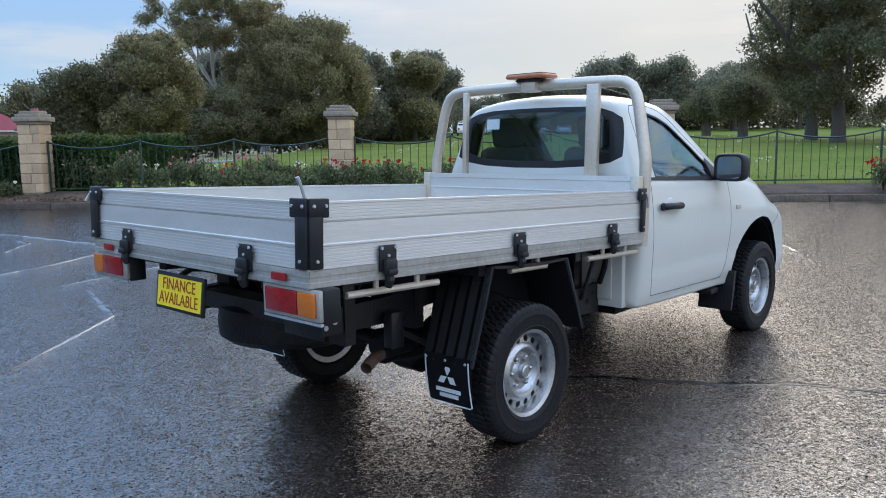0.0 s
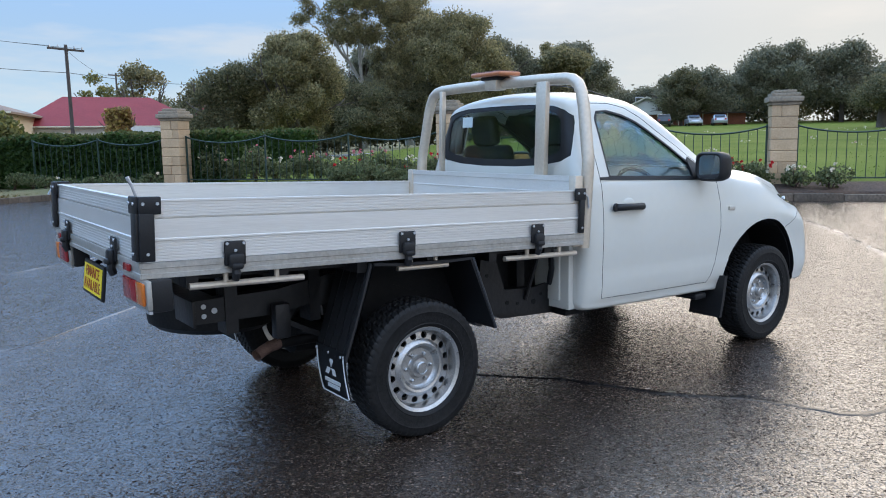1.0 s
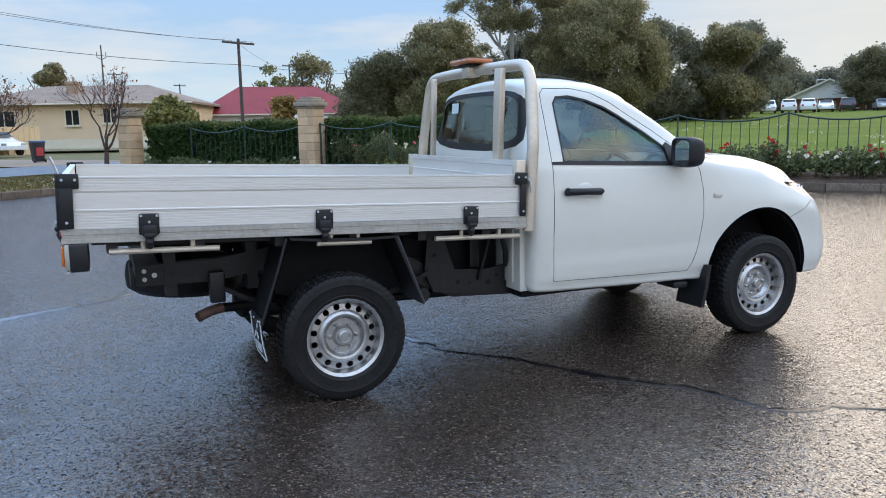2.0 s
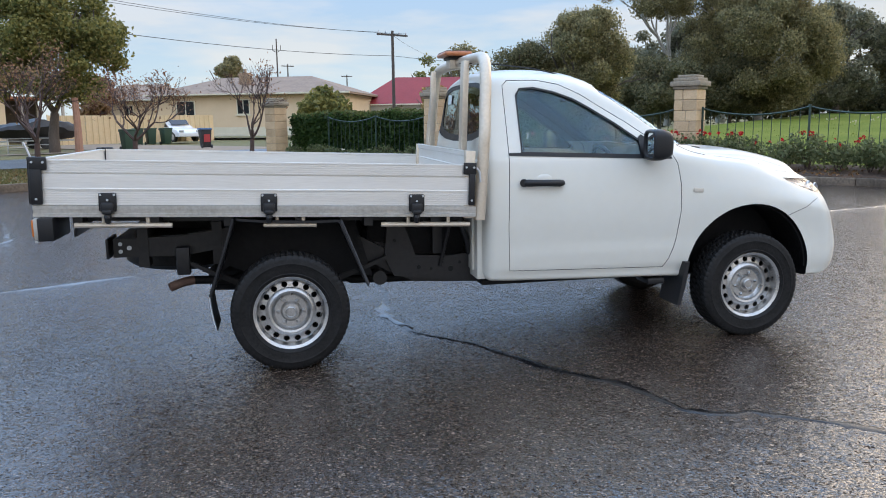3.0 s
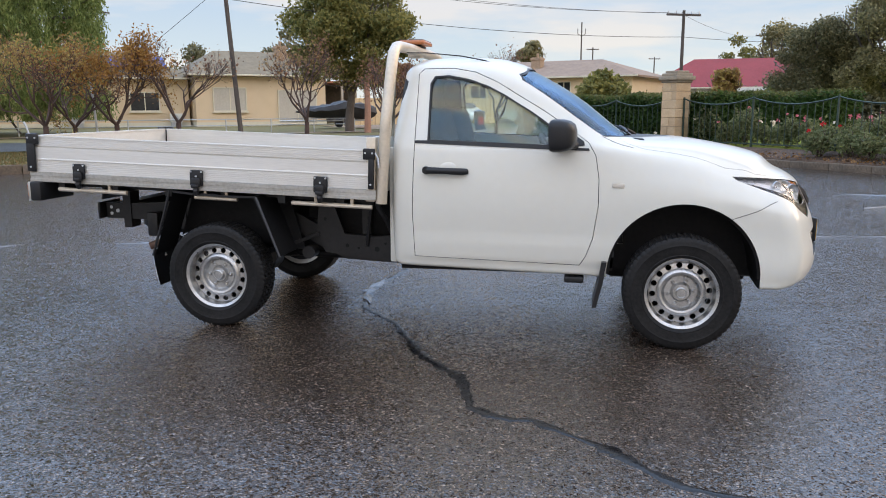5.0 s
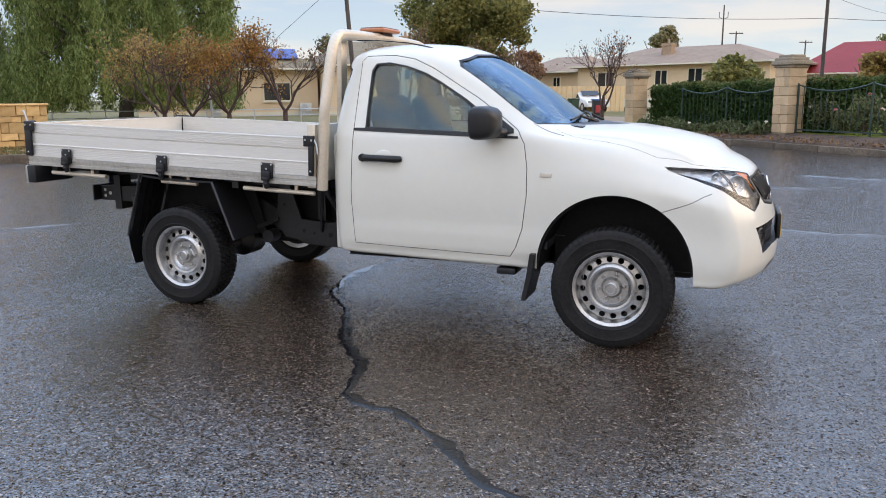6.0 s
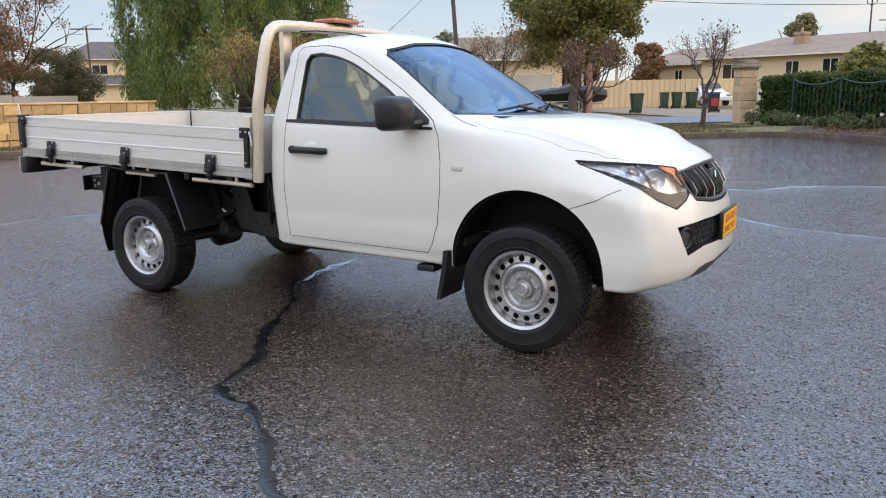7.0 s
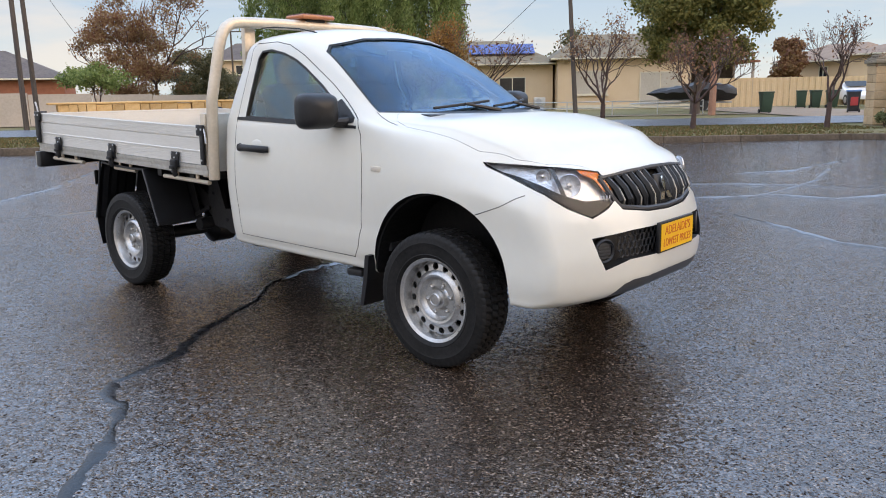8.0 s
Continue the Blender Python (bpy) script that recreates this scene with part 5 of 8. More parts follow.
def parked_car(x, y, z, turn, paint, label, suv=True):
    """Length 4.4 along x."""
    t = thing("parked_car", label, "car", "parked cars", Matrix.Translation((x, y, z)) @ pose(0, 0, 0, 0, 0, turn))
    h = 1.68 if suv else 1.42
    side = [(-2.15, 0.35), (-2.2, 0.75), (-2.1, 1.0), (-1.9, h - 0.08), (-1.6, h), (0.1, h), (0.5, h - 0.08), (1.15, 1.02), (1.95, 0.9), (2.15, 0.7), (2.15, 0.35)] if suv else [(-2.15, 0.35), (-2.2, 0.7), (-2.05, 0.95), (-1.5, 1.0), (-0.95, h), (0.2, h), (1.05, 0.95), (1.9, 0.82), (2.15, 0.62), (2.15, 0.35)]
    bm = prism(bmesh.new(), side, "y", -0.86, 0.86)
    for v in bm.verts:
        if v.co.z > 1.02:
            v.co.y *= 1 - 0.2 * (v.co.z - 1.02) / 0.6
    bmesh.ops.bevel(bm, geom=[e for e in bm.edges], offset=0.04, segments=2, affect="EDGES", profile=0.5)
    body = part("body", bm, paint, t)
    for s in (-1, 1):
        pts = [(-1.75, 1.04), (-1.6, h - 0.1), (0.15, h - 0.1), (0.85, 1.04)] if suv else [(-1.25, 1.0), (-0.85, h - 0.08), (0.15, h - 0.08), (0.8, 1.0)]
        g = prism(bmesh.new(), pts, "y", s * 0.845, s * 0.875)
        for v in g.verts:
            if v.co.z > 1.06:
                v.co.y -= s * 0.86 * 0.2 * (v.co.z - 1.02) / 0.6 - s * 0.01
        part("side_window", g, M_DARKWIN, t, smooth=None)
    for x0, lean in ((-1.98, 12), (0.86, -42)) if suv else ((-1.22, 55), (0.68, -52)):
        part("windscreen", new_box(-0.012, 0.012, -0.66, 0.66, -0.26, 0.26, bevel=0.01, m=pose(x0, 0, 1.02 + 0.3, 0, lean, 0)), M_DARKWIN, t, smooth=None)
    for x0 in (-1.35, 1.35):
        for s in (-1, 1):
            w = part("wheel", tube(bmesh.new(), [(x0, s * 0.68, 0.33), (x0, s * 0.88, 0.33)], 0.33, 20), M_TARP, t)
            part("rim", tube(bmesh.new(), [(x0, s * 0.87, 0.33), (x0, s * 0.89, 0.33)], 0.2, 16), M_CARSILVER, w)
    for s in (-0.62, 0.62):
        part("headlight", new_box(2.08, 2.17, s - 0.16, s + 0.16, 0.66, 0.8, bevel=0.02), M_GALV, t)
        part("tail_light", new_box(-2.22, -2.14, s - 0.12, s + 0.12, 0.75, 0.98, bevel=0.02), M_BINRED, t)
    return t


parked_car(-7.0, 51.5, 0.3, -55, M_CARWHITE, "white sedan parked nose-out on the gravel drive", suv=False)
for i, (x, y, paint, suv, turn) in enumerate(((66.4, 67.6, M_CARSILVER, False, -42), (75.1, 67.6, M_CARWHITE, True, 222), (77.4, 66.5, M_CARWHITE, True, 40), (79.3, 65.5, M_CARWHITE, True, 44), (81.4, 64.6, M_CARWHITE, False, 222), (83.8, 63.5, M_CARDARK, True, 40), (86.8, 61.0, M_CARSILVER, False, 225), (89.6, 59.0, M_CARSILVER, False, 40))):
    parked_car(x, y, fz(x, y) - 0.03, turn, paint, "%s parked beyond the lawn" % ("silver car" if paint is M_CARSILVER else "dark four-wheel drive" if paint is M_CARDARK else "white four-wheel drive" if suv else "white car"), suv)

van = thing("caravan", "pale grey caravan parked before the red-roofed house", "caravan", m=Matrix.Translation((15.0, 60.8, 0.6)) @ pose(0, 0, 0, 0, 0, -12))
bm = prism(bmesh.new(), smooth_loop([(-2.5, 0.55), (2.4, 0.55), (2.6, 1.3), (2.3, 2.25), (-2.3, 2.35), (-2.6, 1.5)], 2), "y", -1.05, 1.05)
part("body", bm, M_WHITEWALL, van)
for x in (-1.3, 0.2, 1.5):
    part("window", new_box(x - 0.4, x + 0.4, -1.07, -1.05, 1.35, 1.85, bevel=0.005), M_DARKWIN, van, smooth=None)
for s_ in (-0.95, 0.95):
    part("wheel", tube(bmesh.new(), [(0.0, s_ - 0.08, 0.33), (0.0, s_ + 0.08, 0.33)], 0.33, 16), M_TARP, van)
part("drawbar", tube(bmesh.new(), [(2.4, 0, 0.5), (3.6, 0, 0.5)], 0.05, 6), M_GALV, van)
part("jockey_leg", tube(bmesh.new(), [(3.5, 0, 0.5), (3.5, 0, -0.1)], 0.03, 6), M_GALV, van)

# lawn tufts and small bunches of flowers set in the lawn
rng = np.random.default_rng(31)
k = 9000
aa, bb = rng.uniform(-4, 40, k), 0.3 + rng.uniform(0, 1, k) ** 2 * 30
P = np.array([tuple(F(x, y, 0.40 + 0.0258 * y)) for x, y in zip(aa, bb)])
vs, fs = leaves(rng, P, 0.026, droop=-1.2, long=2.2)
tagged(pydata("lawn_grass", vs, fs, leaf_mat("lawn_blade", (0.11, 0.155, 0.022), (0.20, 0.24, 0.055))), "tufts of mown green grass", "grass", kind="stuff")
k = 130
aa, bb = rng.uniform(-2, 60, k), rng.uniform(8, 60, k)
P = np.array([tuple(F(x, y, 0.50 + 0.0258 * y)) for x, y in zip(np.round(aa / 2.2) * 2.2, np.round(bb / 5) * 5)])
P = np.repeat(P, 5, axis=0) + rng.normal(size=(k * 5, 3)) * [0.2, 0.2, 0.05]
vs, fs = leaves(rng, P, 0.09, long=1.1)
tagged(pydata("lawn_flowers", vs, fs, leaf_mat("mixed_petal", (0.55, 0.40, 0.34), (0.82, 0.77, 0.64))), "small bunches of cut flowers set in rows on the lawn", "flowers", kind="stuff")

# a pale steel post on the verge, a carport behind the tin fence, cooling units on the cream house
p = F(-8.8, -14.9, 0.15)
post = thing("steel_post", "thin leaning galvanised post among the street trees", "post", m=Matrix.Translation(p))
part("shaft", tube(bmesh.new(), [(0, 0, -0.2), (-0.12, -0.1, 2.75)], 0.035, 8), M_GALV, post)
carport = thing("carport", "open timber carport with a rusty red roof", "carport", m=street_frame(-46, 4.0, 0.3))
for x in (0.0, 3.0, 6.0):
    for y in (0.0, 4.5):
        part("post", new_box(x - 0.09, x + 0.09, y - 0.09, y + 0.09, -0.3, 3.2), M_BLOCKWALL, carport, smooth=None)
part("roof", new_box(-0.4, 6.4, -0.4, 4.9, 3.2, 3.36), M_BRICKRED, carport, smooth=None)
part("rear_wall", new_box(-0.1, 6.1, 4.62, 4.74, -0.3, 3.19), M_TILED, carport, smooth=None)
for x, y in ((2.2, 1.4), (8.6, 1.4)):
    unit = thing("cooling_unit", "white outdoor air-conditioning unit on the house wall", "air conditioner", "cooling units", street_frame(-40, -16, 0.18) @ pose(x, y - 0.25, 0.3))
    part("case", new_box(-0.42, 0.42, -0.16, 0.16, 0.0, 0.62, bevel=0.02), M_WHITEWALL, unit)
    part("fan_grille", tube(bmesh.new(), [(-0.1, -0.165, 0.31), (-0.1, -0.185, 0.31)], 0.24, 20), M_GALV, unit)
    part("foot", new_box(-0.35, 0.35, -0.12, 0.12, -0.45, 0.0), M_GALV, unit, smooth=None)
rng = np.random.default_rng(61)
k = 1500
P = np.array([tuple(F(x, y, 0.24 + 0.1 * max(0, y + 1.2))) for x, y in zip(rng.uniform(-3, 12, k), rng.uniform(-1.15, -0.3, k))])
vs, fs = leaves(rng, P, 0.05, long=1.2)
tagged(pydata("bed_litter", vs, fs, M_DRYLEAF), "brown leaf litter on the mulched bed", "leaves", kind="stuff")

# ---- the utility truck ----
M_PAINT = mat("white_paint", (0.625, 0.605, 0.535), (0.645, 0.625, 0.555), 2.0, 0.32, 0.42, coat=0.65)
M_ALU = mat("brushed_aluminium", (0.68, 0.655, 0.61), (0.80, 0.775, 0.73), 3.0, 0.30, 0.48, metal=0.55, bump=0.05, bscale=60, stretch=(0.2, 1, 4))
M_ALUDULL = mat("weathered_aluminium", (0.36, 0.34, 0.30), (0.54, 0.51, 0.46), 5.0, 0.42, 0.6, metal=0.65, bump=0.06, bscale=50)
M_ALUTUBE = mat("satin_tube", (0.55, 0.47, 0.37), (0.67, 0.575, 0.46), 6.0, 0.36, 0.5, metal=0.6)
M_BLACK = mat("black_plastic", (0.008, 0.008, 0.009), (0.016, 0.016, 0.017), 8, 0.36, 0.5, bump=0.06, bscale=150, spec=0.35)
M_DARKGREY = mat("grey_plastic", (0.03, 0.031, 0.034), (0.045, 0.046, 0.05), 8, 0.4, 0.5)
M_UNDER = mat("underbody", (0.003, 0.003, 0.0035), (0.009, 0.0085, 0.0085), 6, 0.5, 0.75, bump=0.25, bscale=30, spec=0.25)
M_CHASSIS = mat("chassis_black", (0.004, 0.004, 0.005), (0.013, 0.012, 0.012), 5, 0.30, 0.55, bump=0.14, bscale=30, spec=0.4)
M_TYRE = mat("tyre_rubber", (0.004, 0.0039, 0.0038), (0.017, 0.016, 0.0155), 9, 0.42, 0.68, bump=0.12, bscale=60, spec=0.22)
M_RIM = mat("silver_wheel", (0.34, 0.335, 0.325), (0.56, 0.555, 0.545), 14, 0.20, 0.42, metal=0.92, bump=0.04)
M_RUST = mat("exhaust_rust", (0.10, 0.055, 0.04), (0.20, 0.12, 0.09), 12, 0.7, metal=0.3)
M_GLASS = glass("window_glass", (0.92, 0.98, 0.96), 0.95, 1.5)
M_SCREEN = glass("windscreen_glass", (0.70, 0.86, 1.0), 0.84, 1.6)
M_BEZEL = plain("lamp_bezel", (0.008, 0.008, 0.009), 0.42, spec=0.3)
M_LENS = glass("clear_lens", (0.99, 0.99, 0.99), 1.0, 1.14)
M_SILVERED = mat("silvered_glass", (0.62, 0.66, 0.68), (0.66, 0.70, 0.72), 3, 0.02, 0.04, metal=1.0)
M_CHROME = mat("chrome", (0.75, 0.75, 0.76), (0.8, 0.8, 0.8), 3, 0.08, 0.14, metal=1.0)
M_REFLECT = mat("lamp_reflector", (0.45, 0.455, 0.47), (0.78, 0.79, 0.81), 26, 0.26, 0.45, metal=0.75, bump=0.5, bscale=34)
M_AMBER = mat("amber_lens", (0.50, 0.12, 0.012), (0.62, 0.17, 0.025), 30, 0.15)
M_REDLENS = mat("red_lens", (0.20, 0.006, 0.010), (0.34, 0.015, 0.018), 30, 0.14)
M_BEACON = mat("beacon_amber", (0.38, 0.12, 0.045), (0.5, 0.18, 0.07), 30, 0.3)
M_YELLOW = mat("yellow_sign", (0.85, 0.62, 0.01), (0.88, 0.68, 0.02), 4, 0.4)
M_YELLOW2 = mat("orange_yellow_sign", (0.80, 0.42, 0.005), (0.86, 0.48, 0.01), 4, 0.4)
M_BROWNINK = plain("brown_ink", (0.36, 0.03, 0.018), 0.5)
M_ORANGEINK = plain("orange_ink", (0.62, 0.12, 0.02), 0.5)
M_WHITEINK = plain("white_ink", (0.7, 0.72, 0.72), 0.5)
M_SEAT = mat("seat_fabric", (0.014, 0.015, 0.018), (0.03, 0.031, 0.034), 14, 0.9, bump=0.2)
M_DASH = mat("dashboard", (0.022, 0.023, 0.026), (0.035, 0.036, 0.04), 9, 0.6)
M_HEADLINE = mat("grey_headlining", (0.52, 0.52, 0.48), (0.58, 0.58, 0.54), 8, 0.95)

ute = thing("utility_truck", "white single-cab utility truck with an aluminium drop-side tray", "truck", m=Matrix.Identity(4))


def temp_object(bm_or_mesh, material=None):
    me = bm_or_mesh
    if isinstance(me, bmesh.types.BMesh):
        me = bpy.data.meshes.new("work")
        bm_or_mesh.to_mesh(me)
        bm_or_mesh.free()
        if material is not None:
            me.materials.append(material)
    return new("work", me)


def boolean(base, tool, op):
    """Mesh of base (DIFFERENCE or INTERSECT) tool; both are meshes, which stay."""
    a, b = new("work", base), new("work", tool)
    md = a.modifiers.new("cut", "BOOLEAN")
    md.operation, md.object, md.solver = op, b, "EXACT"
    md.material_mode = "TRANSFER"
    dg = bpy.context.evaluated_depsgraph_get()
    out = bpy.data.meshes.new_from_object(a.evaluated_get(dg))
    bpy.data.objects.remove(a)
    bpy.data.objects.remove(b)
    return out


def as_mesh(bm, material):
    me = bpy.data.meshes.new("work")
    bm.to_mesh(me)
    bm.free()
    me.materials.append(material)
    return me


def curve(xs, ys, x):
    """Monotone cubic through knots."""
    xs, ys, x = np.array(xs, float), np.array(ys, float), np.array(x, float)
    h, d = np.diff(xs), np.diff(ys) / np.diff(xs)
    m = np.zeros(len(xs))
    for i in range(1, len(xs) - 1):
        if d[i - 1] * d[i] > 0:
            w1, w2 = 2 * h[i] + h[i - 1], h[i] + 2 * h[i - 1]
            m[i] = (w1 + w2) / (w1 / d[i - 1] + w2 / d[i])
    m[0], m[-1] = d[0], d[-1]
    x = np.clip(x, xs[0], xs[-1])
    i = np.clip(np.searchsorted(xs, x) - 1, 0, len(h) - 1)
    t = (x - xs[i]) / h[i]
    return ys[i] * (1 + 2 * t) * (1 - t) ** 2 + m[i] * h[i] * t * (1 - t) ** 2 + ys[i + 1] * t * t * (3 - 2 * t) + m[i + 1] * h[i] * t * t * (t - 1)


def step(a, b, x):
    t = np.clip((x - a) / (b - a), 0, 1)
    return t * t * (3 - 2 * t)


# knots along the cab and bonnet: sill, widths, belt, roof corner, centre
SX = [1.20, 1.35, 1.60, 1.80, 1.95, 2.10, 2.25, 2.40, 2.52, 2.62, 2.75, 3.00, 3.26, 3.54, 3.70, 3.895]
ZC = [1.665, 1.692, 1.690, 1.668, 1.618, 1.545, 1.458, 1.362, 1.283, 1.240, 1.224, 1.206, 1.166, 1.103, 1.055, 1.000]
WC = [0.585, 0.600, 0.606, 0.610, 0.616, 0.628, 0.643, 0.662, 0.682, 0.698, 0.700, 0.695, 0.685, 0.665, 0.645, 0.610]
Z0 = [1.750, 1.780, 1.788, 1.776, 1.742, 1.672, 1.588, 1.490, 1.395, 1.318, 1.262, 1.250, 1.212, 1.145, 1.092, 1.028]
ZB = [1.235, 1.235, 1.235, 1.235, 1.233, 1.230, 1.226, 1.220, 1.205, 1.190, 1.168, 1.132, 1.085, 1.024, 0.985, 0.945]
WB = [0.758, 0.768, 0.772, 0.774, 0.775, 0.776, 0.778, 0.780, 0.784, 0.788, 0.790, 0.790, 0.775, 0.755, 0.745, 0.735]
WM = [0.795, 0.812, 0.818, 0.820, 0.820, 0.820, 0.820, 0.822, 0.826, 0.834, 0.846, 0.858, 0.856, 0.840, 0.830, 0.820]
WL = [0.775, 0.790, 0.795, 0.797, 0.797, 0.797, 0.797, 0.798, 0.802, 0.812, 0.830, 0.848, 0.848, 0.835, 0.825, 0.815]
ZS = [0.445, 0.440, 0.435, 0.430, 0.426, 0.423, 0.420, 0.417, 0.412, 0.408, 0.405, 0.400, 0.395, 0.385, 0.375, 0.372]
PROF_Z = [0.36, 0.42, 0.50, 0.58, 0.70, 0.78, 0.86, 0.95, 1.02, 1.10]
PROF_X = [0.075, 0.030, 0.004, 0.0, 0.022, 0.045, 0.080, 0.125, 0.165, 0.20]


def section(s):
    """Right half of the cross-section at station s, from under the sill to the top, as (y, z) rows."""
    zc, wc, z0, zb, wb, wm, wl, zs = (float(curve(SX, k, s)) for k in (ZC, WC, Z0, ZB, WB, WM, WL, ZS))
    hi = zc - zb
    zm = min(0.84, zb - 0.17)
    pts = [(0.30, zs + 0.02), (0.62, zs), (wl - 0.035, zs + 0.004), (wl - 0.012, zs + 0.05), (wl, zs + 0.32 * (zm - zs)), (wm - 0.008, zs + 0.66 * (zm - zs)), (wm, zm),
           (wm - 0.006, zm + 0.40 * (zb - zm)), (wb + (wm - wb) * 0.42, zm + 0.82 * (zb - zm)), (wb, zb), (wb + (wc - wb) * 0.34, zb + hi * 0.36), (wb + (wc - wb) * 0.72, zb + hi * 0.74), (wc, zc),
           (wc * 0.86, zc + (z0 - zc) * 0.46), (wc * 0.6, zc + (z0 - zc) * 0.78), (wc * 0.3, zc + (z0 - zc) * 0.95), (0.0, z0)]
    # Catmull-Rom, four steps a span
    P = np.array(pts)
    E = np.vstack([2 * P[0] - P[1], P, (-P[-2][0], P[-2][1])])
    out = []
    for i in range(1, len(E) - 2):
        for t in (0, 0.25, 0.5, 0.75):
            a, b, c, d = E[i - 1], E[i], E[i + 1], E[i + 2]
            out.append(0.5 * (2 * b + (c - a) * t + (2 * a - 5 * b + 4 * c - d) * t * t + (3 * b - a - 3 * c + d) * t ** 3))
    out.append(P[-1])
    out = np.array(out)
    # a shallow step runs low along the door
    low = step(0.655, 0.615, out[:, 1]) * step(0.47, 0.52, out[:, 1]) * (out[:, 0] > 0.7)
    out[:, 0] += 0.008 * low * step(1.25, 1.4, s) * step(2.8, 2.5, s)
    return out


def body_solid():
    bm = bmesh.new()
    rows = []
    stations = np.concatenate([np.linspace(1.20, 1.26, 4), np.linspace(1.29, 3.70, 74), 3.70 + 0.195 * np.sin(np.linspace(0.08, 1, 12) * math.pi / 2)])
    for s in stations:
        q = section(min(s, 3.895))
        k1, k2 = step(2.9, 3.6, s), step(3.45, 3.895, s)
        ins = 0.0
        if s > 3.82:
            ins = 0.05 * (1 - math.sqrt(max(0, 1 - ((s - 3.82) / 0.075) ** 2)))
        if s < 1.26:
            ins = 0.05 * (1 - math.sqrt(max(0, 1 - ((1.26 - s) / 0.06) ** 2)))
        if ins:
            c = np.array((0, 0.75 if s > 3 else 1.05))
            half = np.array((q[:, 0].max(), (q[:, 1].max() - q[:, 1].min()) / 2))
            q = c + (q - c) * (1 - ins / half)
        rows.append((s, q, k1, k2))
    # front and rear are closed by shrinking rings
    s, q, k1, k2 = rows[-1]
    c = np.array((0, 0.70))
    for f in np.linspace(0.95, 0.03, 22):
        rows.append((s, c + (q - c) * f, k1, k2))
    s, q, k1, k2 = rows[0]
    c = np.array((0, 1.05))
    for f in np.linspace(0.95, 0.03, 14):
        rows.insert(0, (s, c + (q - c) * f, k1, k2))
    rings = []
    for s, q, k1, k2 in rows:
        ring = []
        full = np.vstack([q * [-1, 1], (q[:-1])[::-1]])
        for y, z in full:
            x = s - k1 * 0.265 * (abs(y) / 0.85) ** 2.3 - k2 * float(curve(PROF_Z, PROF_X, z))
            x += 0.10 * max(0.0, z - 1.25) * step(1.6, 1.2, s)       # the rear wall leans with the roof
            ring.append(bm.verts.new((x, y, z)))
        rings.append(ring)
    n = len(rings[0])
    for a, b in zip(rings, rings[1:]):
        for k in range(n):
            bm.faces.new((a[k], b[k], b[(k + 1) % n], a[(k + 1) % n]))
    bm.faces.new(rings[0])
    bm.faces.new(rings[-1][::-1])
    bmesh.ops.recalc_face_normals(bm, faces=bm.faces)
    return bm


def inset_mesh(depth, material):
    bm = body_solid()
    bm.normal_update()
    move = [(v, v.normal.copy()) for v in bm.verts]
    for v, nn in move:
        v.co -= nn * depth
    return as_mesh(bm, material)


from mathutils.bvhtree import BVHTree
solid = body_solid()
solid.normal_update()
solid_tree = BVHTree.FromBMesh(solid)
solid.faces.ensure_lookup_table()


def body_normals(me, depth=0.0):
    """Smooth normals of the uncut body on the faces that lie on it."""
    out = []
    me.polygons.foreach_set("use_smooth", [True] * len(me.polygons))
    for p in me.polygons:
        hit = solid_tree.find_nearest(p.center)
        on = hit[0] is not None and hit[3] < depth + 0.012 and abs(hit[1].dot(p.normal)) > 0.8
        sign = 1 if on and hit[1].dot(p.normal) > 0 else -1
        for li in p.loop_indices:
            nrm = p.normal
            if on:
                co = me.vertices[me.loops[li].vertex_index].co
                loc, fn, fi, dist = solid_tree.find_nearest(co)
                if loc is not None:
                    f = solid.faces[fi]
                    ws = [1 / ((v.co - co).length + 1e-5) ** 2 for v in f.verts]
                    nn = sum((v.normal * w for v, w in zip(f.verts, ws)), Vector()) / sum(ws) * sign
                    if nn.dot(p.normal) > 0.6:
                        nrm = nn.normalized()
            out.append(nrm)
    me.normals_split_custom_set([tuple(v) for v in out])


def body_part(name, me, material, label="", depth=0.0, parent=None):
    body_normals(me, depth)
    if material is not None:
        me.materials.clear()
        me.materials.append(material)
    ob = new(name, me)
    ob.parent = parent or ute
    if label:
        ob["label"] = label
    return ob


def joined(*bms):
    out = bmesh.new()
    for b in bms:
        me = bpy.data.meshes.new("work")
        b.to_mesh(me)
        b.free()
        out.from_mesh(me)
        bpy.data.meshes.remove(me)
    return out


def mirrored(pts):
    return [(-y, z) for y, z in pts][::-1]


WIN = [(1.435, 1.245), (1.432, 1.60), (1.46, 1.642), (1.55, 1.648), (1.68, 1.622), (1.80, 1.580), (1.90, 1.528), (2.08, 1.420), (2.24, 1.308), (2.355, 1.218), (2.30, 1.208)]
DOOR = [(1.352, 0.512), (1.340, 0.80), (1.352, 1.235), (1.352, 1.66), (1.385, 1.693), (1.58, 1.694), (1.72, 1.668), (1.86, 1.605), (2.00, 1.520), (2.16, 1.425), (2.30, 1.330), (2.43, 1.238), (2.475, 1.16), (2.497, 1.02), (2.497, 0.86), (2.470, 0.66), (2.43, 0.545), (2.392, 0.486)]
REAR = smooth_loop([(-0.66, 1.305), (0.66, 1.305), (0.655, 1.50), (0.595, 1.685), (0.0, 1.70), (-0.595, 1.685), (-0.655, 1.50)], 2)
FRONT = [(-0.70, 1.270), (-0.40, 1.256), (0.0, 1.252), (0.40, 1.256), (0.70, 1.270), (0.655, 1.42), (0.597, 1.615), (0.55, 1.655), (0.30, 1.70), (0.0, 1.712), (-0.30, 1.70), (-0.55, 1.655), (-0.597, 1.615), (-0.655, 1.42)]
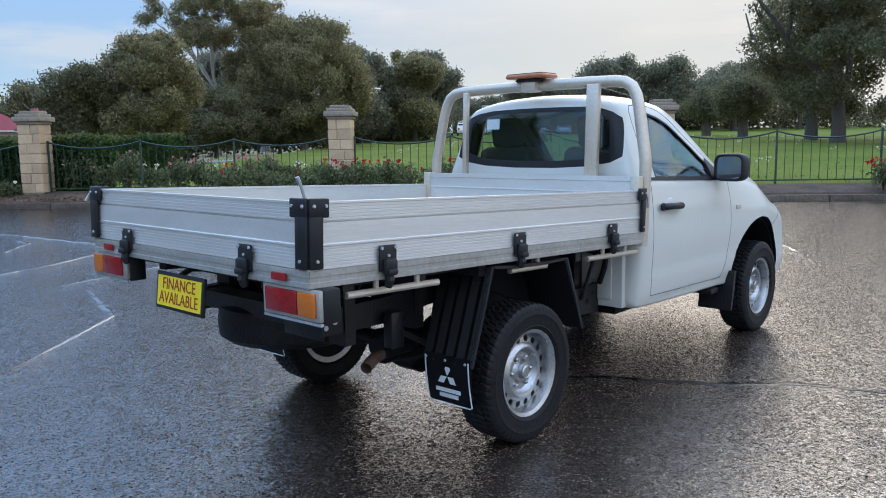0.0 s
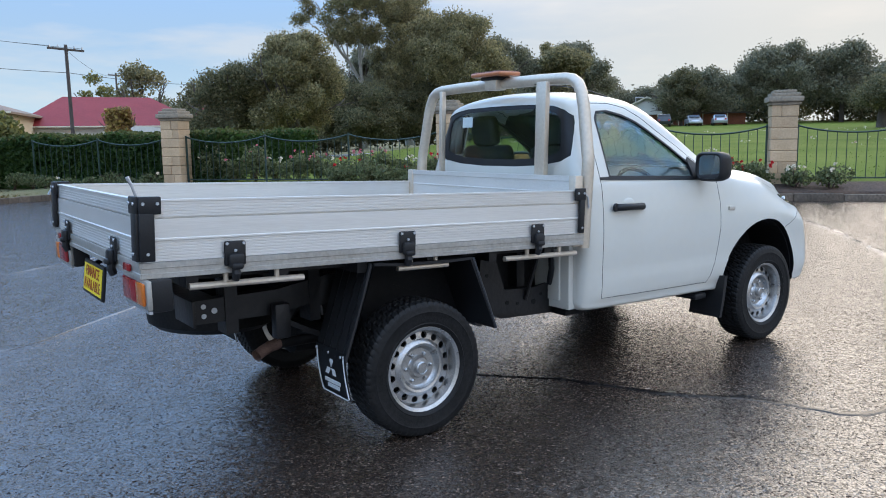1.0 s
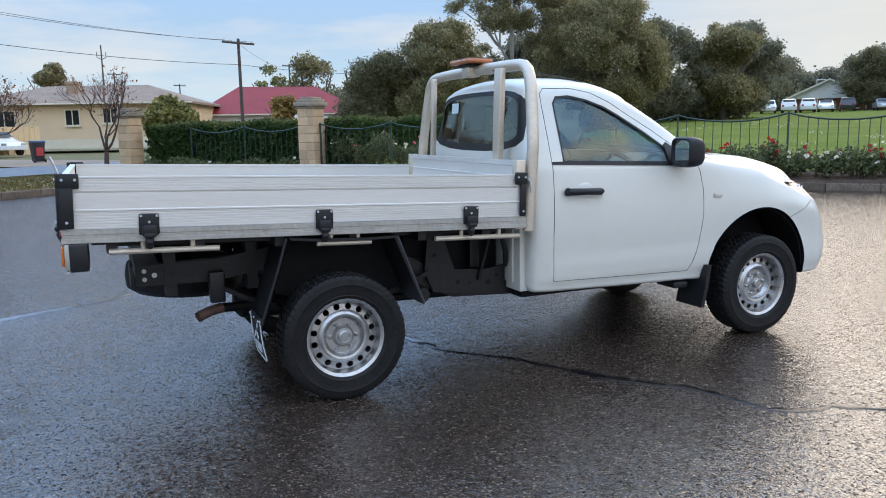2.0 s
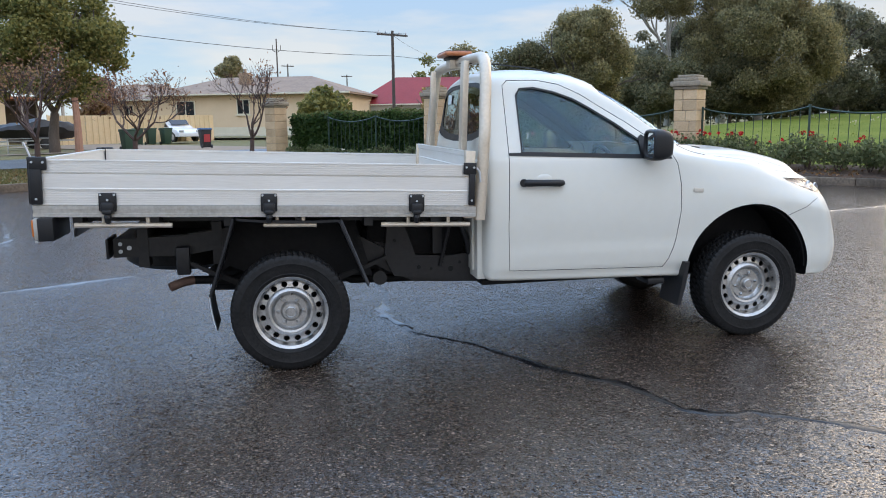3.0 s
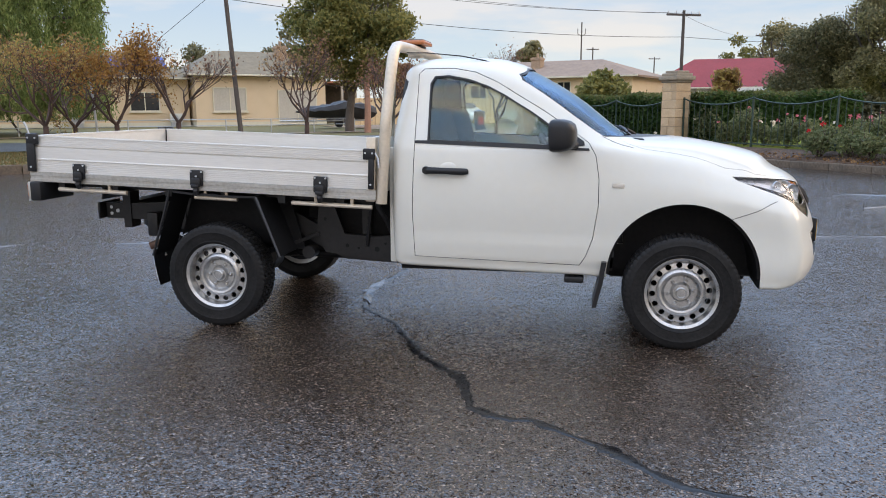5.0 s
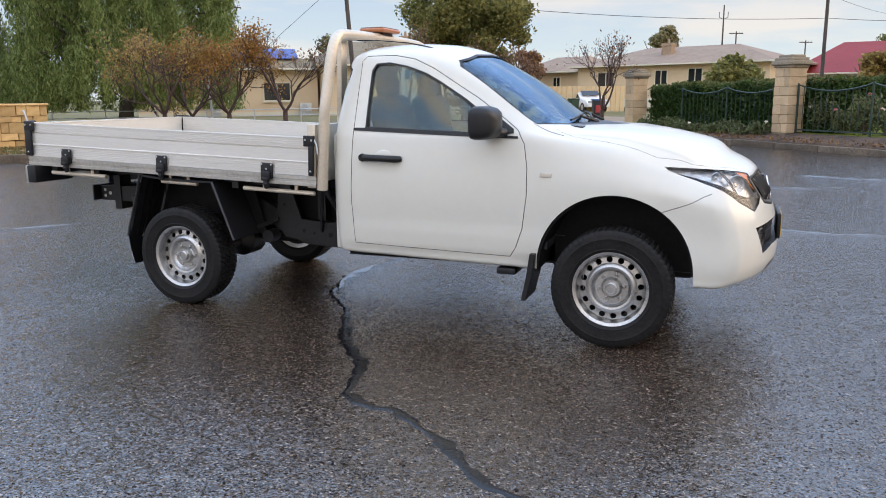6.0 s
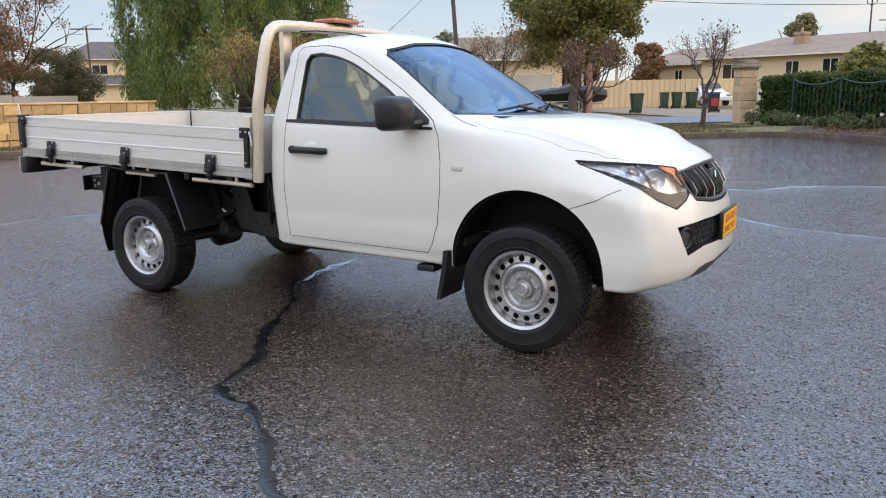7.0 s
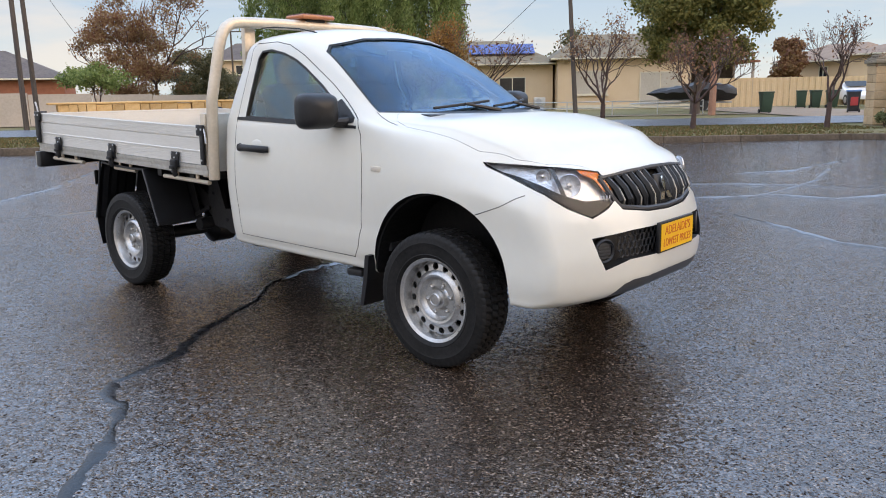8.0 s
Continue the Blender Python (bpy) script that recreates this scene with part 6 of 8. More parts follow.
LAMP = [(2.150, 1.043), (2.336, 1.030), (2.492, 1.018), (2.60, 1.005), (2.690, 0.990), (2.735, 0.94), (2.778, 0.868), (2.730, 0.822), (2.650, 0.786), (2.53, 0.838), (2.424, 0.905), (2.280, 0.972), (2.165, 1.022)]
GRILLE = [(-0.452, 0.965), (-0.25, 0.985), (0.0, 0.992), (0.25, 0.985), (0.452, 0.965), (0.425, 0.872), (0.385, 0.812), (0.20, 0.785), (0.0, 0.778), (-0.20, 0.785), (-0.385, 0.812), (-0.425, 0.872)]
INTAKE = [(-0.600, 0.700), (-0.35, 0.715), (0.35, 0.715), (0.600, 0.700), (0.578, 0.61), (0.545, 0.548), (0.40, 0.582), (-0.40, 0.582), (-0.545, 0.548), (-0.578, 0.61)]
SKID = [(-0.50, 0.40), (-0.42, 0.462), (-0.36, 0.478), (0.36, 0.478), (0.42, 0.462), (0.50, 0.40), (0.56, 0.30), (-0.56, 0.30)]
LD = Vector((0.6, -0.8, 0))
LE = Vector((0.8, 0.6, 0))


def lamp_prism(outline, side, lo=2.15, hi=3.2):
    """A prism along the lamp's own way; outline in (along, z). side 1: the driver's side."""
    bm = prism(bmesh.new(), [(u, z) for u, z in outline], "y", lo, hi)
    for v in bm.verts:
        p = LE * v.co.x + LD * v.co.y
        v.co = Vector((p.x, p.y * side, v.co.z))
    bmesh.ops.recalc_face_normals(bm, faces=bm.faces)
    return bm


def side_prism(outline, side, lo=0.42, hi=1.2):
    return prism(bmesh.new(), outline, "y", *((-hi, -lo) if side > 0 else (lo, hi)))


def shrink(outline, d):
    """Moves an outline inwards by about d."""
    cx, cy = sum(p[0] for p in outline) / len(outline), sum(p[1] for p in outline) / len(outline)
    out, k = [], len(outline)
    area = sum(outline[i][0] * outline[(i + 1) % k][1] - outline[(i + 1) % k][0] * outline[i][1] for i in range(k))
    sgn = 1 if area > 0 else -1
    for i in range(k):
        a, b, c = Vector(outline[i - 1]), Vector(outline[i]), Vector(outline[(i + 1) % k])
        n1, n2 = Vector((-(b - a).y, (b - a).x)).normalized(), Vector((-(c - b).y, (c - b).x)).normalized()
        m = (n1 + n2).normalized() * sgn
        out.append((b.x + m.x * d, b.y + m.y * d))
    return out


B0 = as_mesh(body_solid(), M_PAINT)
B1, B2 = inset_mesh(0.010, M_GLASS), inset_mesh(0.017, M_GLASS)


def shifted(v, material):
    """The uncut body, moved back into itself."""
    bm = body_solid()
    bmesh.ops.translate(bm, verts=bm.verts, vec=v)
    return as_mesh(bm, material)


def lamp_shift(depth, side, material):
    return shifted((-LD.x * depth, -LD.y * depth * side, 0), material)


BACK = shifted((-0.06, 0, 0), M_BLACK)

# recesses of lamps, grille and air intake
recesses = [boolean(as_mesh(lamp_prism(LAMP, q), M_BLACK), lamp_shift(0.07, q, M_BLACK), "DIFFERENCE") for q in (1, -1)]
recesses += [boolean(as_mesh(prism(bmesh.new(), q, "x", 3.4, 4.2), M_BLACK), BACK, "DIFFERENCE") for q in (GRILLE, INTAKE)]
# wheel arches
arches = bmesh.new()
for s in (-1, 1):
    ring = [(3.0 + 0.445 * math.cos(a), 0.44 + 0.445 * math.sin(a)) for a in np.linspace(0, math.pi, 40)] + [(2.545, 0.2), (3.455, 0.2)]
    prism(arches, ring, "y", *((-1.2, -0.50) if s < 0 else (0.50, 1.2)))
# the inside of the cab
cabin = bmesh.new()
inner = []
for s in np.linspace(1.26, 2.66, 24):
    q = section(s)
    keep = q[q[:, 1] > 0.56]
    keep = np.c_[keep[:, 0] * 0.93, keep[:, 1] - 0.04 * step(1.1, 1.3, keep[:, 1])]
    idx = np.linspace(0, len(keep) - 1, 30)
    keep = np.c_[np.interp(idx, range(len(keep)), keep[:, 0]), np.interp(idx, range(len(keep)), keep[:, 1])]
    full = np.vstack([keep * [-1, 1], keep[:-1][::-1]])
    inner.append([cabin.verts.new((s + 0.06 * max(0.0, z - 1.3) * step(1.45, 1.26, s), y, z)) for y, z in full])
for a, b in zip(inner, inner[1:]):
    for k in range(len(a)):
        cabin.faces.new((a[k], b[k], b[(k + 1) % len(a)], a[(k + 1) % len(a)]))
cabin.faces.new(inner[0])
cabin.faces.new(inner[-1][::-1])
bmesh.ops.recalc_face_normals(cabin, faces=cabin.faces)

shell = boolean(B0, as_mesh(cabin, M_HEADLINE), "DIFFERENCE")
for q in recesses:
    shell = boolean(shell, q, "DIFFERENCE")
shell = boolean(shell, as_mesh(arches, M_UNDER), "DIFFERENCE")
for q in (side_prism(WIN, 1), side_prism(WIN, -1), prism(bmesh.new(), REAR, "x", 0.9, 1.42), prism(bmesh.new(), FRONT, "x", 1.78, 3.0)):
    shell = boolean(shell, as_mesh(q, M_BLACK), "DIFFERENCE")
skid_tool = as_mesh(prism(bmesh.new(), SKID, "x", 3.2, 4.2), M_DARKGREY)

doors = []
for side in (1, -1):
    doors.append(boolean(shell, as_mesh(side_prism(shrink(DOOR, 0.0042), side, 0.52), M_BLACK), "INTERSECT"))
shell = boolean(shell, as_mesh(joined(side_prism(DOOR, 1, 0.52), side_prism(DOOR, -1, 0.52)), M_BLACK), "DIFFERENCE")
# bonnet
BON = [(2.615, -0.655), (2.66, -0.712), (2.76, -0.742), (3.0, -0.752), (3.22, -0.742), (3.40, -0.690), (3.52, -0.62), (3.62, -0.50), (3.74, -0.40), (3.95, -0.40)]
BON = BON + [(x, -y) for x, y in BON[::-1]]
bonnet = boolean(shell, as_mesh(prism(bmesh.new(), shrink(BON, 0.0012), "z", 1.0, 1.6), M_BLACK), "INTERSECT")
shell = boolean(shell, as_mesh(prism(bmesh.new(), BON, "z", 1.0, 1.6), M_BLACK), "DIFFERENCE")
skid = boolean(shell, skid_tool, "INTERSECT")
shell = boolean(shell, skid_tool, "DIFFERENCE")
body_part("cab_body", shell, None, "white painted cab body and front bumper")
for me in doors:
    d = body_part("door", me, None, "white door with black waist trim")
body_part("bonnet", bonnet, None)
body_part("skid_trim", skid, M_DARKGREY, "dark grey lower bumper trim")

# glass
for tool, name, m in ((side_prism(shrink(WIN, 0.002), 1), "side_window", M_GLASS), (side_prism(shrink(WIN, 0.002), -1), "side_window", M_GLASS), (prism(bmesh.new(), shrink(REAR, 0.002), "x", 0.9, 1.42), "rear_window", M_GLASS), (prism(bmesh.new(), shrink(FRONT, 0.002), "x", 1.78, 3.0), "windscreen", M_SCREEN)):
    t = as_mesh(tool, m)
    pane = boolean(boolean(B1, t, "INTERSECT"), B2, "DIFFERENCE")
    g = body_part(name, pane, m, "tinted glass pane", depth=0.02)
    g.visible_shadow = False

# black ceramic band round the rear window and waist trim under the side windows
for side in (1, -1):
    strip = [(1.352, 1.230), (1.352, 1.247), (1.435, 1.247), (2.31, 1.209), (2.43, 1.204), (2.435, 1.189), (2.30, 1.192)]
    t = as_mesh(side_prism(strip, side), M_BLACK)
    out4 = inset_mesh(-0.004, M_BLACK)
    body_part("waist_trim", boolean(boolean(out4, t, "INTERSECT"), B2, "DIFFERENCE"), M_BLACK, "thin black waist strip", depth=0.02)
    rim_in = shrink(WIN, 0.010)
    t = boolean(as_mesh(side_prism(shrink(WIN, -0.002), side), M_BLACK), as_mesh(side_prism(rim_in, side, 0.3, 1.4), M_BLACK), "DIFFERENCE")
    body_part("window_seal", boolean(boolean(inset_mesh(-0.0025, M_BLACK), t, "INTERSECT"), B2, "DIFFERENCE"), M_BLACK, "black rubber window seal", depth=0.02)
band = boolean(as_mesh(prism(bmesh.new(), REAR, "x", 0.9, 1.42), M_BLACK), as_mesh(prism(bmesh.new(), smooth_loop([(-0.56, 1.35), (0.56, 1.35), (0.565, 1.50), (0.535, 1.66), (0.0, 1.672), (-0.535, 1.66), (-0.565, 1.50)], 2), "x", 0.8, 1.5), M_BLACK), "DIFFERENCE")
body_part("window_band", boolean(boolean(inset_mesh(0.006, M_BLACK), band, "INTERSECT"), B1, "DIFFERENCE"), M_BLACK, "black printed window edge", depth=0.02)
band = boolean(as_mesh(prism(bmesh.new(), FRONT, "x", 1.78, 3.0), M_BLACK), as_mesh(prism(bmesh.new(), shrink(FRONT, 0.011), "x", 1.7, 3.1), M_BLACK), "DIFFERENCE")
body_part("windscreen_seal", boolean(boolean(inset_mesh(0.004, M_BLACK), band, "INTERSECT"), B1, "DIFFERENCE"), M_BLACK, "black windscreen edge", depth=0.02)


# headlights
def lamp_layer(outline, side, d0, d1, material, name, parent, label=""):
    """A sheet of the lamp between two depths."""
    sheet_mesh2 = boolean(boolean(lamp_shift(d0, side, material), as_mesh(lamp_prism(outline, side), material), "INTERSECT"), lamp_shift(d1, side, material), "DIFFERENCE")
    return body_part(name, sheet_mesh2, material, label, depth=0.08, parent=parent)


for side in (1, -1):
    lamp = new("headlight")
    lamp.parent = ute
    lamp["label"] = "clear wraparound headlight with amber corner"
    lamp_layer(shrink(LAMP, 0.004), side, 0.003, 0.007, M_LENS, "lens", lamp).visible_shadow = False
    lamp_layer(shrink(LAMP, 0.006), side, 0.050, 0.060, M_REFLECT, "reflector", lamp)
    low = [(2.205, 1.006), (2.31, 0.980), (2.42, 0.940), (2.52, 0.892), (2.62, 0.862), (2.71, 0.862), (2.768, 0.872), (2.730, 0.828), (2.650, 0.793), (2.53, 0.845), (2.424, 0.912), (2.28, 0.978)]
    lamp_layer([(2.455, 1.014), (2.475, 1.012), (2.53, 0.890), (2.505, 0.897)], side, 0.012, 0.020, M_DARKGREY, "divider", lamp, "dark divider")
    lamp_layer(low, side, 0.014, 0.022, M_BEZEL, "lower_bezel", lamp, "black lower bezel")
    lamp_layer([(2.585, 1.001), (2.684, 0.985), (2.730, 0.938), (2.757, 0.900), (2.715, 0.897), (2.665, 0.955), (2.60, 0.985)], side, 0.013, 0.021, M_AMBER, "indicator", lamp, "amber indicator")
    # two reflector bowls with a bulb, and upright ribs of the inner lamp
    aim = Matrix.Rotation(math.atan2(LD.y * side, LD.x), 4, "Z")
    for u, z, rr in ((2.545, 0.935, 0.050), (2.425, 0.978, 0.030)):
        hit = solid_tree.ray_cast(Vector((LE.x * u + LD.x * 4, (LE.y * u + LD.y * 4) * side, z)), Vector((-LD.x, -LD.y * side, 0)))
        at = Matrix.Translation(hit[0] + Vector((-LD.x, -LD.y * side, 0)) * 0.024) @ aim
        bowl = part("bowl", spin(bmesh.new(), [(rr, 0.0), (rr * 1.06, 0.004), (rr * 1.1, -0.004), (rr * 0.92, -0.010), (rr * 0.62, -0.020), (rr * 0.2, -0.026), (0.001, -0.026)], 28, "x"), M_REFLECT, lamp, "bright reflector bowl", smooth=50)
        bowl.matrix_local = at
        bulb = part("bulb_lens", spin(bmesh.new(), [(0.001, 0.0), (rr * 0.24, -0.002), (rr * 0.27, -0.012), (rr * 0.27, -0.026)], 16, "x"), M_CHROME, lamp, "round bulb cover", smooth=50)
        bulb.matrix_local = at
    for k in range(5):
        u = 2.700 + k * 0.014
        hit = solid_tree.ray_cast(Vector((LE.x * u + LD.x * 4, (LE.y * u + LD.y * 4) * side, 0.85)), Vector((-LD.x, -LD.y * side, 0)))
        c = hit[0] + Vector((-LD.x, -LD.y * side, 0)) * 0.02
        part("rib", tube(bmesh.new(), [(c.x, c.y, 0.882), (c.x, c.y, 0.832 - 0.004 * k + 0.012)], 0.004, 6), M_CHROME, lamp, "bright lamp rib")


def resampled(pts, k):
    """k points evenly along a polyline."""
    P = np.array(pts)
    d = np.r_[0, np.cumsum(np.linalg.norm(np.diff(P, axis=0), axis=1))]
    q = np.linspace(0, d[-1], k)
    return [tuple(np.interp(v, d, P[:, j]) for j in range(3)) for v in q]


# shut line between front guard and bumper, and a crease of the bonnet
for side in (1, -1):
    pts = []
    for x, y, z in resampled(((3.262, -0.85, 0.797), (3.32, -0.84, 0.818), (3.383, -0.82, 0.841), (3.445, -0.79, 0.861), (3.508, -0.76, 0.882)), 26):
        h = solid_tree.find_nearest(Vector((x, y * side, z)))
        pts.append(h[0] + h[1] * 0.0004)
    part("shut_line", tube(bmesh.new(), pts, 0.0018, 5), M_BLACK, ute, "fine dark panel gap")
    pts = []
    for x, y, z in resampled(((2.50, -0.69, 1.26), (2.56, -0.71, 1.235), (2.62, -0.726, 1.215), (2.69, -0.736, 1.197)), 26):
        h = solid_tree.find_nearest(Vector((x, y * side, z)))
        pts.append(h[0] + h[1] * 0.0004)
    part("shut_line", tube(bmesh.new(), pts, 0.0018, 5), M_BLACK, ute, "fine dark panel gap")

# grille bars, emblem, plate, fog lamps
def front_x(y, z):
    h = solid_tree.ray_cast(Vector((5, y, z)), Vector((-1, 0, 0)))
    return h[0].x if h[0] is not None else 3.7


grille = new("grille")
grille.parent = ute
grille["label"] = "black grille of paired upright bars"
part("frame", tube(bmesh.new(), [(front_x(y, z) - 0.012, y, z) for y, z in shrink(GRILLE, 0.012) + [shrink(GRILLE, 0.012)[0]]], 0.014, 8), M_DARKGREY, grille)
for i in range(-6, 7):
    y = i * 0.062
    if abs(i) < 1:
        continue
    top, bot = 0.972 - 0.10 * abs(y) ** 1.6, 0.800 + 0.14 * abs(y) ** 1.5
    bm = bmesh.new()
    sl = 0.02 * (1 if y > 0 else -1)
    pts = [(front_x(y, top) - 0.020, y + sl, top), (front_x(y, 0.90) - 0.004, y + sl * 0.4, 0.905), (front_x(y, 0.86) + 0.002, y, 0.855), (front_x(y, bot) - 0.022, y - sl * 0.3, bot)]
    tube(bm, pts, [0.016, 0.019, 0.019, 0.013], 6)
    part("bar", bm, M_BLACK, grille)
    if abs(i) % 2 == 0:
        part("bar_edge", tube(bmesh.new(), [(p[0] + 0.014, p[1] + 0.012, p[2]) for p in pts], 0.0045, 5), M_ALUDULL, grille, "bright edge strip")
part("centre_panel", new_box(-0.01, 0.012, -0.06, 0.06, -0.075, 0.075, bevel=0.01, m=pose(front_x(0, 0.87) - 0.012, 0, 0.875, 0, -14, 0)), M_BLACK, grille)


def diamonds(parent, m, size, material):
    """Three plain rhombi meeting in a point."""
    for k in range(3):
        a = math.pi / 2 + k * 2 * math.pi / 3
        d, s = Vector((0, math.cos(a), math.sin(a))), Vector((0, -math.sin(a), math.cos(a)))
        bm = bmesh.new()
        f = [bm.verts.new(v) for v in (d * 0.04 * size, d * 0.54 * size + s * 0.29 * size, d * 1.04 * size, d * 0.54 * size - s * 0.29 * size)]
        face = bm.faces.new(f)
        ext = bmesh.ops.extrude_face_region(bm, geom=[face])
        bmesh.ops.translate(bm, verts=[v for v in ext["geom"] if isinstance(v, bmesh.types.BMVert)], vec=(0.08 * size, 0, 0))
        bmesh.ops.recalc_face_normals(bm, faces=bm.faces)
        bmesh.ops.transform(bm, matrix=m, verts=bm.verts)
        part("rhombus", bm, material, parent, smooth=None)


emblem = new("emblem")
emblem.parent = ute
diamonds(emblem, pose(front_x(0, 0.87) + 0.012, 0, 0.862, 0, -14, 0), 0.074, M_CHROME)

# hexagon mesh and fog lamps of the air intake
mesh_insert = bmesh.new()
rr = 0.021
for i in range(-12, 13):
    for j in range(4):
        y, z = i * rr * 1.732 + (j % 2) * rr * 0.866, 0.605 + j * rr * 1.5
        if abs(y) > 0.43:
            continue
        ring = [(front_x(max(-0.6, min(0.6, y)), 0.65) - 0.035, y + rr * math.cos(math.pi / 6 + k * math.pi / 3), z + rr * math.sin(math.pi / 6 + k * math.pi / 3)) for k in range(7)]
        tube(mesh_insert, ring, 0.0032, 4, caps=False)
part("hexagon_mesh", mesh_insert, M_DARKGREY, ute, "black hexagon mesh insert")
for side in (1, -1):
    fx = front_x(-0.520 * side, 0.63)
    fog = new("fog_lamp")
    fog.parent = ute
    m = pose(fx - 0.035, -0.520 * side, 0.632, 0, 0, -22 * side)
    part("bezel", spin(bmesh.new(), [(0.060, -0.02), (0.060, 0.012), (0.052, 0.02), (0.044, 0.012), (0.044, -0.02)], 28, "x"), M_BLACK, fog).matrix_local = m
    bm = spin(bmesh.new(), [(0.045, 0.004), (0.03, 0.008), (0.001, 0.009)], 24, "x")
    for k in range(-2, 3):
        box(bm, 0.008, 0.014, -0.034, 0.034, k * 0.015 - 0.003, k * 0.015 + 0.003)
    part("cover", bm, M_DARKGREY, fog).matrix_local = m
    part("surround", new_box(-0.03, -0.02, -0.085, 0.095, -0.075, 0.075, bevel=0.004), M_BLACK, fog).matrix_local = m


def lettering(parent, name, text, size, m, material, label="", stretch=1.0):
    cu = bpy.data.curves.new("words", "FONT")
    cu.body, cu.size, cu.align_x, cu.align_y, cu.extrude = text, size, "CENTER", "CENTER", 0.0006
    tmp = new("work", cu)
    dg = bpy.context.evaluated_depsgraph_get()
    me = bpy.data.meshes.new_from_object(tmp.evaluated_get(dg))
    bpy.data.objects.remove(tmp)
    me.materials.clear()
    me.materials.append(material)
    ob = new(name, me)
    ob.parent = parent
    ob.matrix_local = m @ Matrix.Diagonal((stretch, 1, 1, 1))
    if label:
        ob["label"] = label
    return ob


fp = new("front_plate")
fp.parent = ute
fp["label"] = "orange-yellow dealer sign in a black holder"
px = front_x(0, 0.65)
FPM = pose(px + 0.014, 0.0, 0.655, 90, 0, 90)
part("holder", new_box(-0.197, 0.197, -0.076, 0.076, -0.02, 0.0, bevel=0.004), M_BLACK, fp).matrix_local = FPM
part("sheet", new_box(-0.186, 0.186, -0.066, 0.066, 0.001, 0.004), M_YELLOW2, fp).matrix_local = FPM
lettering(fp, "wording", "ADELAIDE'S", 0.062, FPM @ pose(0, 0.029, 0.005), M_ORANGEINK, "orange capitals", 0.92)
lettering(fp, "wording", "LOWEST PRICES", 0.056, FPM @ pose(0, -0.030, 0.005), M_ORANGEINK, "orange capitals", 0.80)

# door handles, side repeaters, mirrors, roof fittings, wipers
def surface_y(x, z, side):
    h = solid_tree.ray_cast(Vector((x, -2 * side, z)), Vector((0, side, 0)))
    return (h[0].y if h[0] is not None else -0.8 * side), h[1]


for side in (1, -1):
    y, _ = surface_y(1.56, 1.062, side)
    h = new("door_handle")
    h.parent = ute
    h["label"] = "black pull handle over a shallow dish"
    bm = tube(bmesh.new(), [(1.435, y - 0.004 * side, 1.064), (1.455, y - 0.030 * side, 1.064), (1.56, y - 0.036 * side, 1.062), (1.665, y - 0.030 * side, 1.058), (1.690, y - 0.002 * side, 1.057)], [0.019, 0.022, 0.020, 0.022, 0.018], 10)
    part("grip", bm, M_BLACK, h, smooth=60)
    part("lock_cover", spin(bmesh.new(), [(0.001, 0.0), (0.023, 0.0), (0.026, 0.014)], 16, "y"), M_BLACK, h).matrix_local = pose(1.435, y - 0.03 * side, 1.064)
    dish = bmesh.new()
    bmesh.ops.create_uvsphere(dish, u_segments=24, v_segments=12, radius=1, matrix=Matrix.LocRotScale((1.575, y + 0.010 * side, 1.066), None, (0.072, 0.0135, 0.05)))
    part("dish", dish, M_PAINT, h, "white finger dish")
    y, _ = surface_y(2.61, 0.985, side)
    part("side_repeater", new_box(-0.035, 0.035, -0.006, 0.006, -0.014, 0.014, bevel=0.005), mat("repeater_lens", (0.50, 0.45, 0.38), (0.6, 0.54, 0.46), 30, 0.12), ute, "small clear side repeater").matrix_local = pose(2.61, y - 0.002 * side, 0.985, 0, 3, 0)
    mirror = new("wing_mirror")
    mirror.parent = ute
    mirror["label"] = "large black wing mirror"
    bm, loops = bmesh.new(), []
    for x, hy, hz in ((-0.066, 0.094, 0.074), (-0.079, 0.097, 0.077), (-0.082, 0.103, 0.084), (-0.078, 0.110, 0.091), (-0.062, 0.115, 0.096), (-0.02, 0.114, 0.095), (0.02, 0.103, 0.086), (0.045, 0.083, 0.069), (0.06, 0.045, 0.038), (0.063, 0.01, 0.01)):
        loops.append([bm.verts.new((x, hy * math.copysign(abs(math.cos(q)) ** 0.45, math.cos(q)), hz * math.copysign(abs(math.sin(q)) ** 0.45, math.sin(q)))) for q in (2 * math.pi * k / 28 for k in range(28))])
    for p, q in zip(loops, loops[1:]):
        for k in range(28):
            bm.faces.new((p[k], p[(k + 1) % 28], q[(k + 1) % 28], q[k]))
    bm.faces.new(loops[-1])
    plate = bmesh.new()
    rim = [[plate.verts.new((x, 0.094 * math.copysign(abs(math.cos(q)) ** 0.45, math.cos(q)), 0.074 * math.copysign(abs(math.sin(q)) ** 0.45, math.sin(q)))) for q in (2 * math.pi * k / 28 for k in range(28))] for x in (-0.068, -0.064)]
    plate.faces.new(rim[0]), plate.faces.new(rim[1][::-1])
    for k in range(28):
        plate.faces.new((rim[0][k], rim[0][(k + 1) % 28], rim[1][(k + 1) % 28], rim[1][k]))
    for q in (bm, plate):
        bmesh.ops.recalc_face_normals(q, faces=q.faces)
    part("housing", bm, M_BLACK, mirror, smooth=50).matrix_local = pose(2.295, -0.915 * side, 1.283, 0, 0, -9 * side)
    part("mirror_glass", plate, M_SILVERED, mirror, "silvered mirror glass", smooth=None).matrix_local = pose(2.295, -0.915 * side, 1.283, 0, 0, -9 * side)
    part("arm", tube(bmesh.new(), [(2.355, -0.72 * side, 1.225), (2.34, -0.80 * side, 1.222), (2.31, -0.86 * side, 1.22)], [0.03, 0.026, 0.024], 10), M_BLACK, mirror)
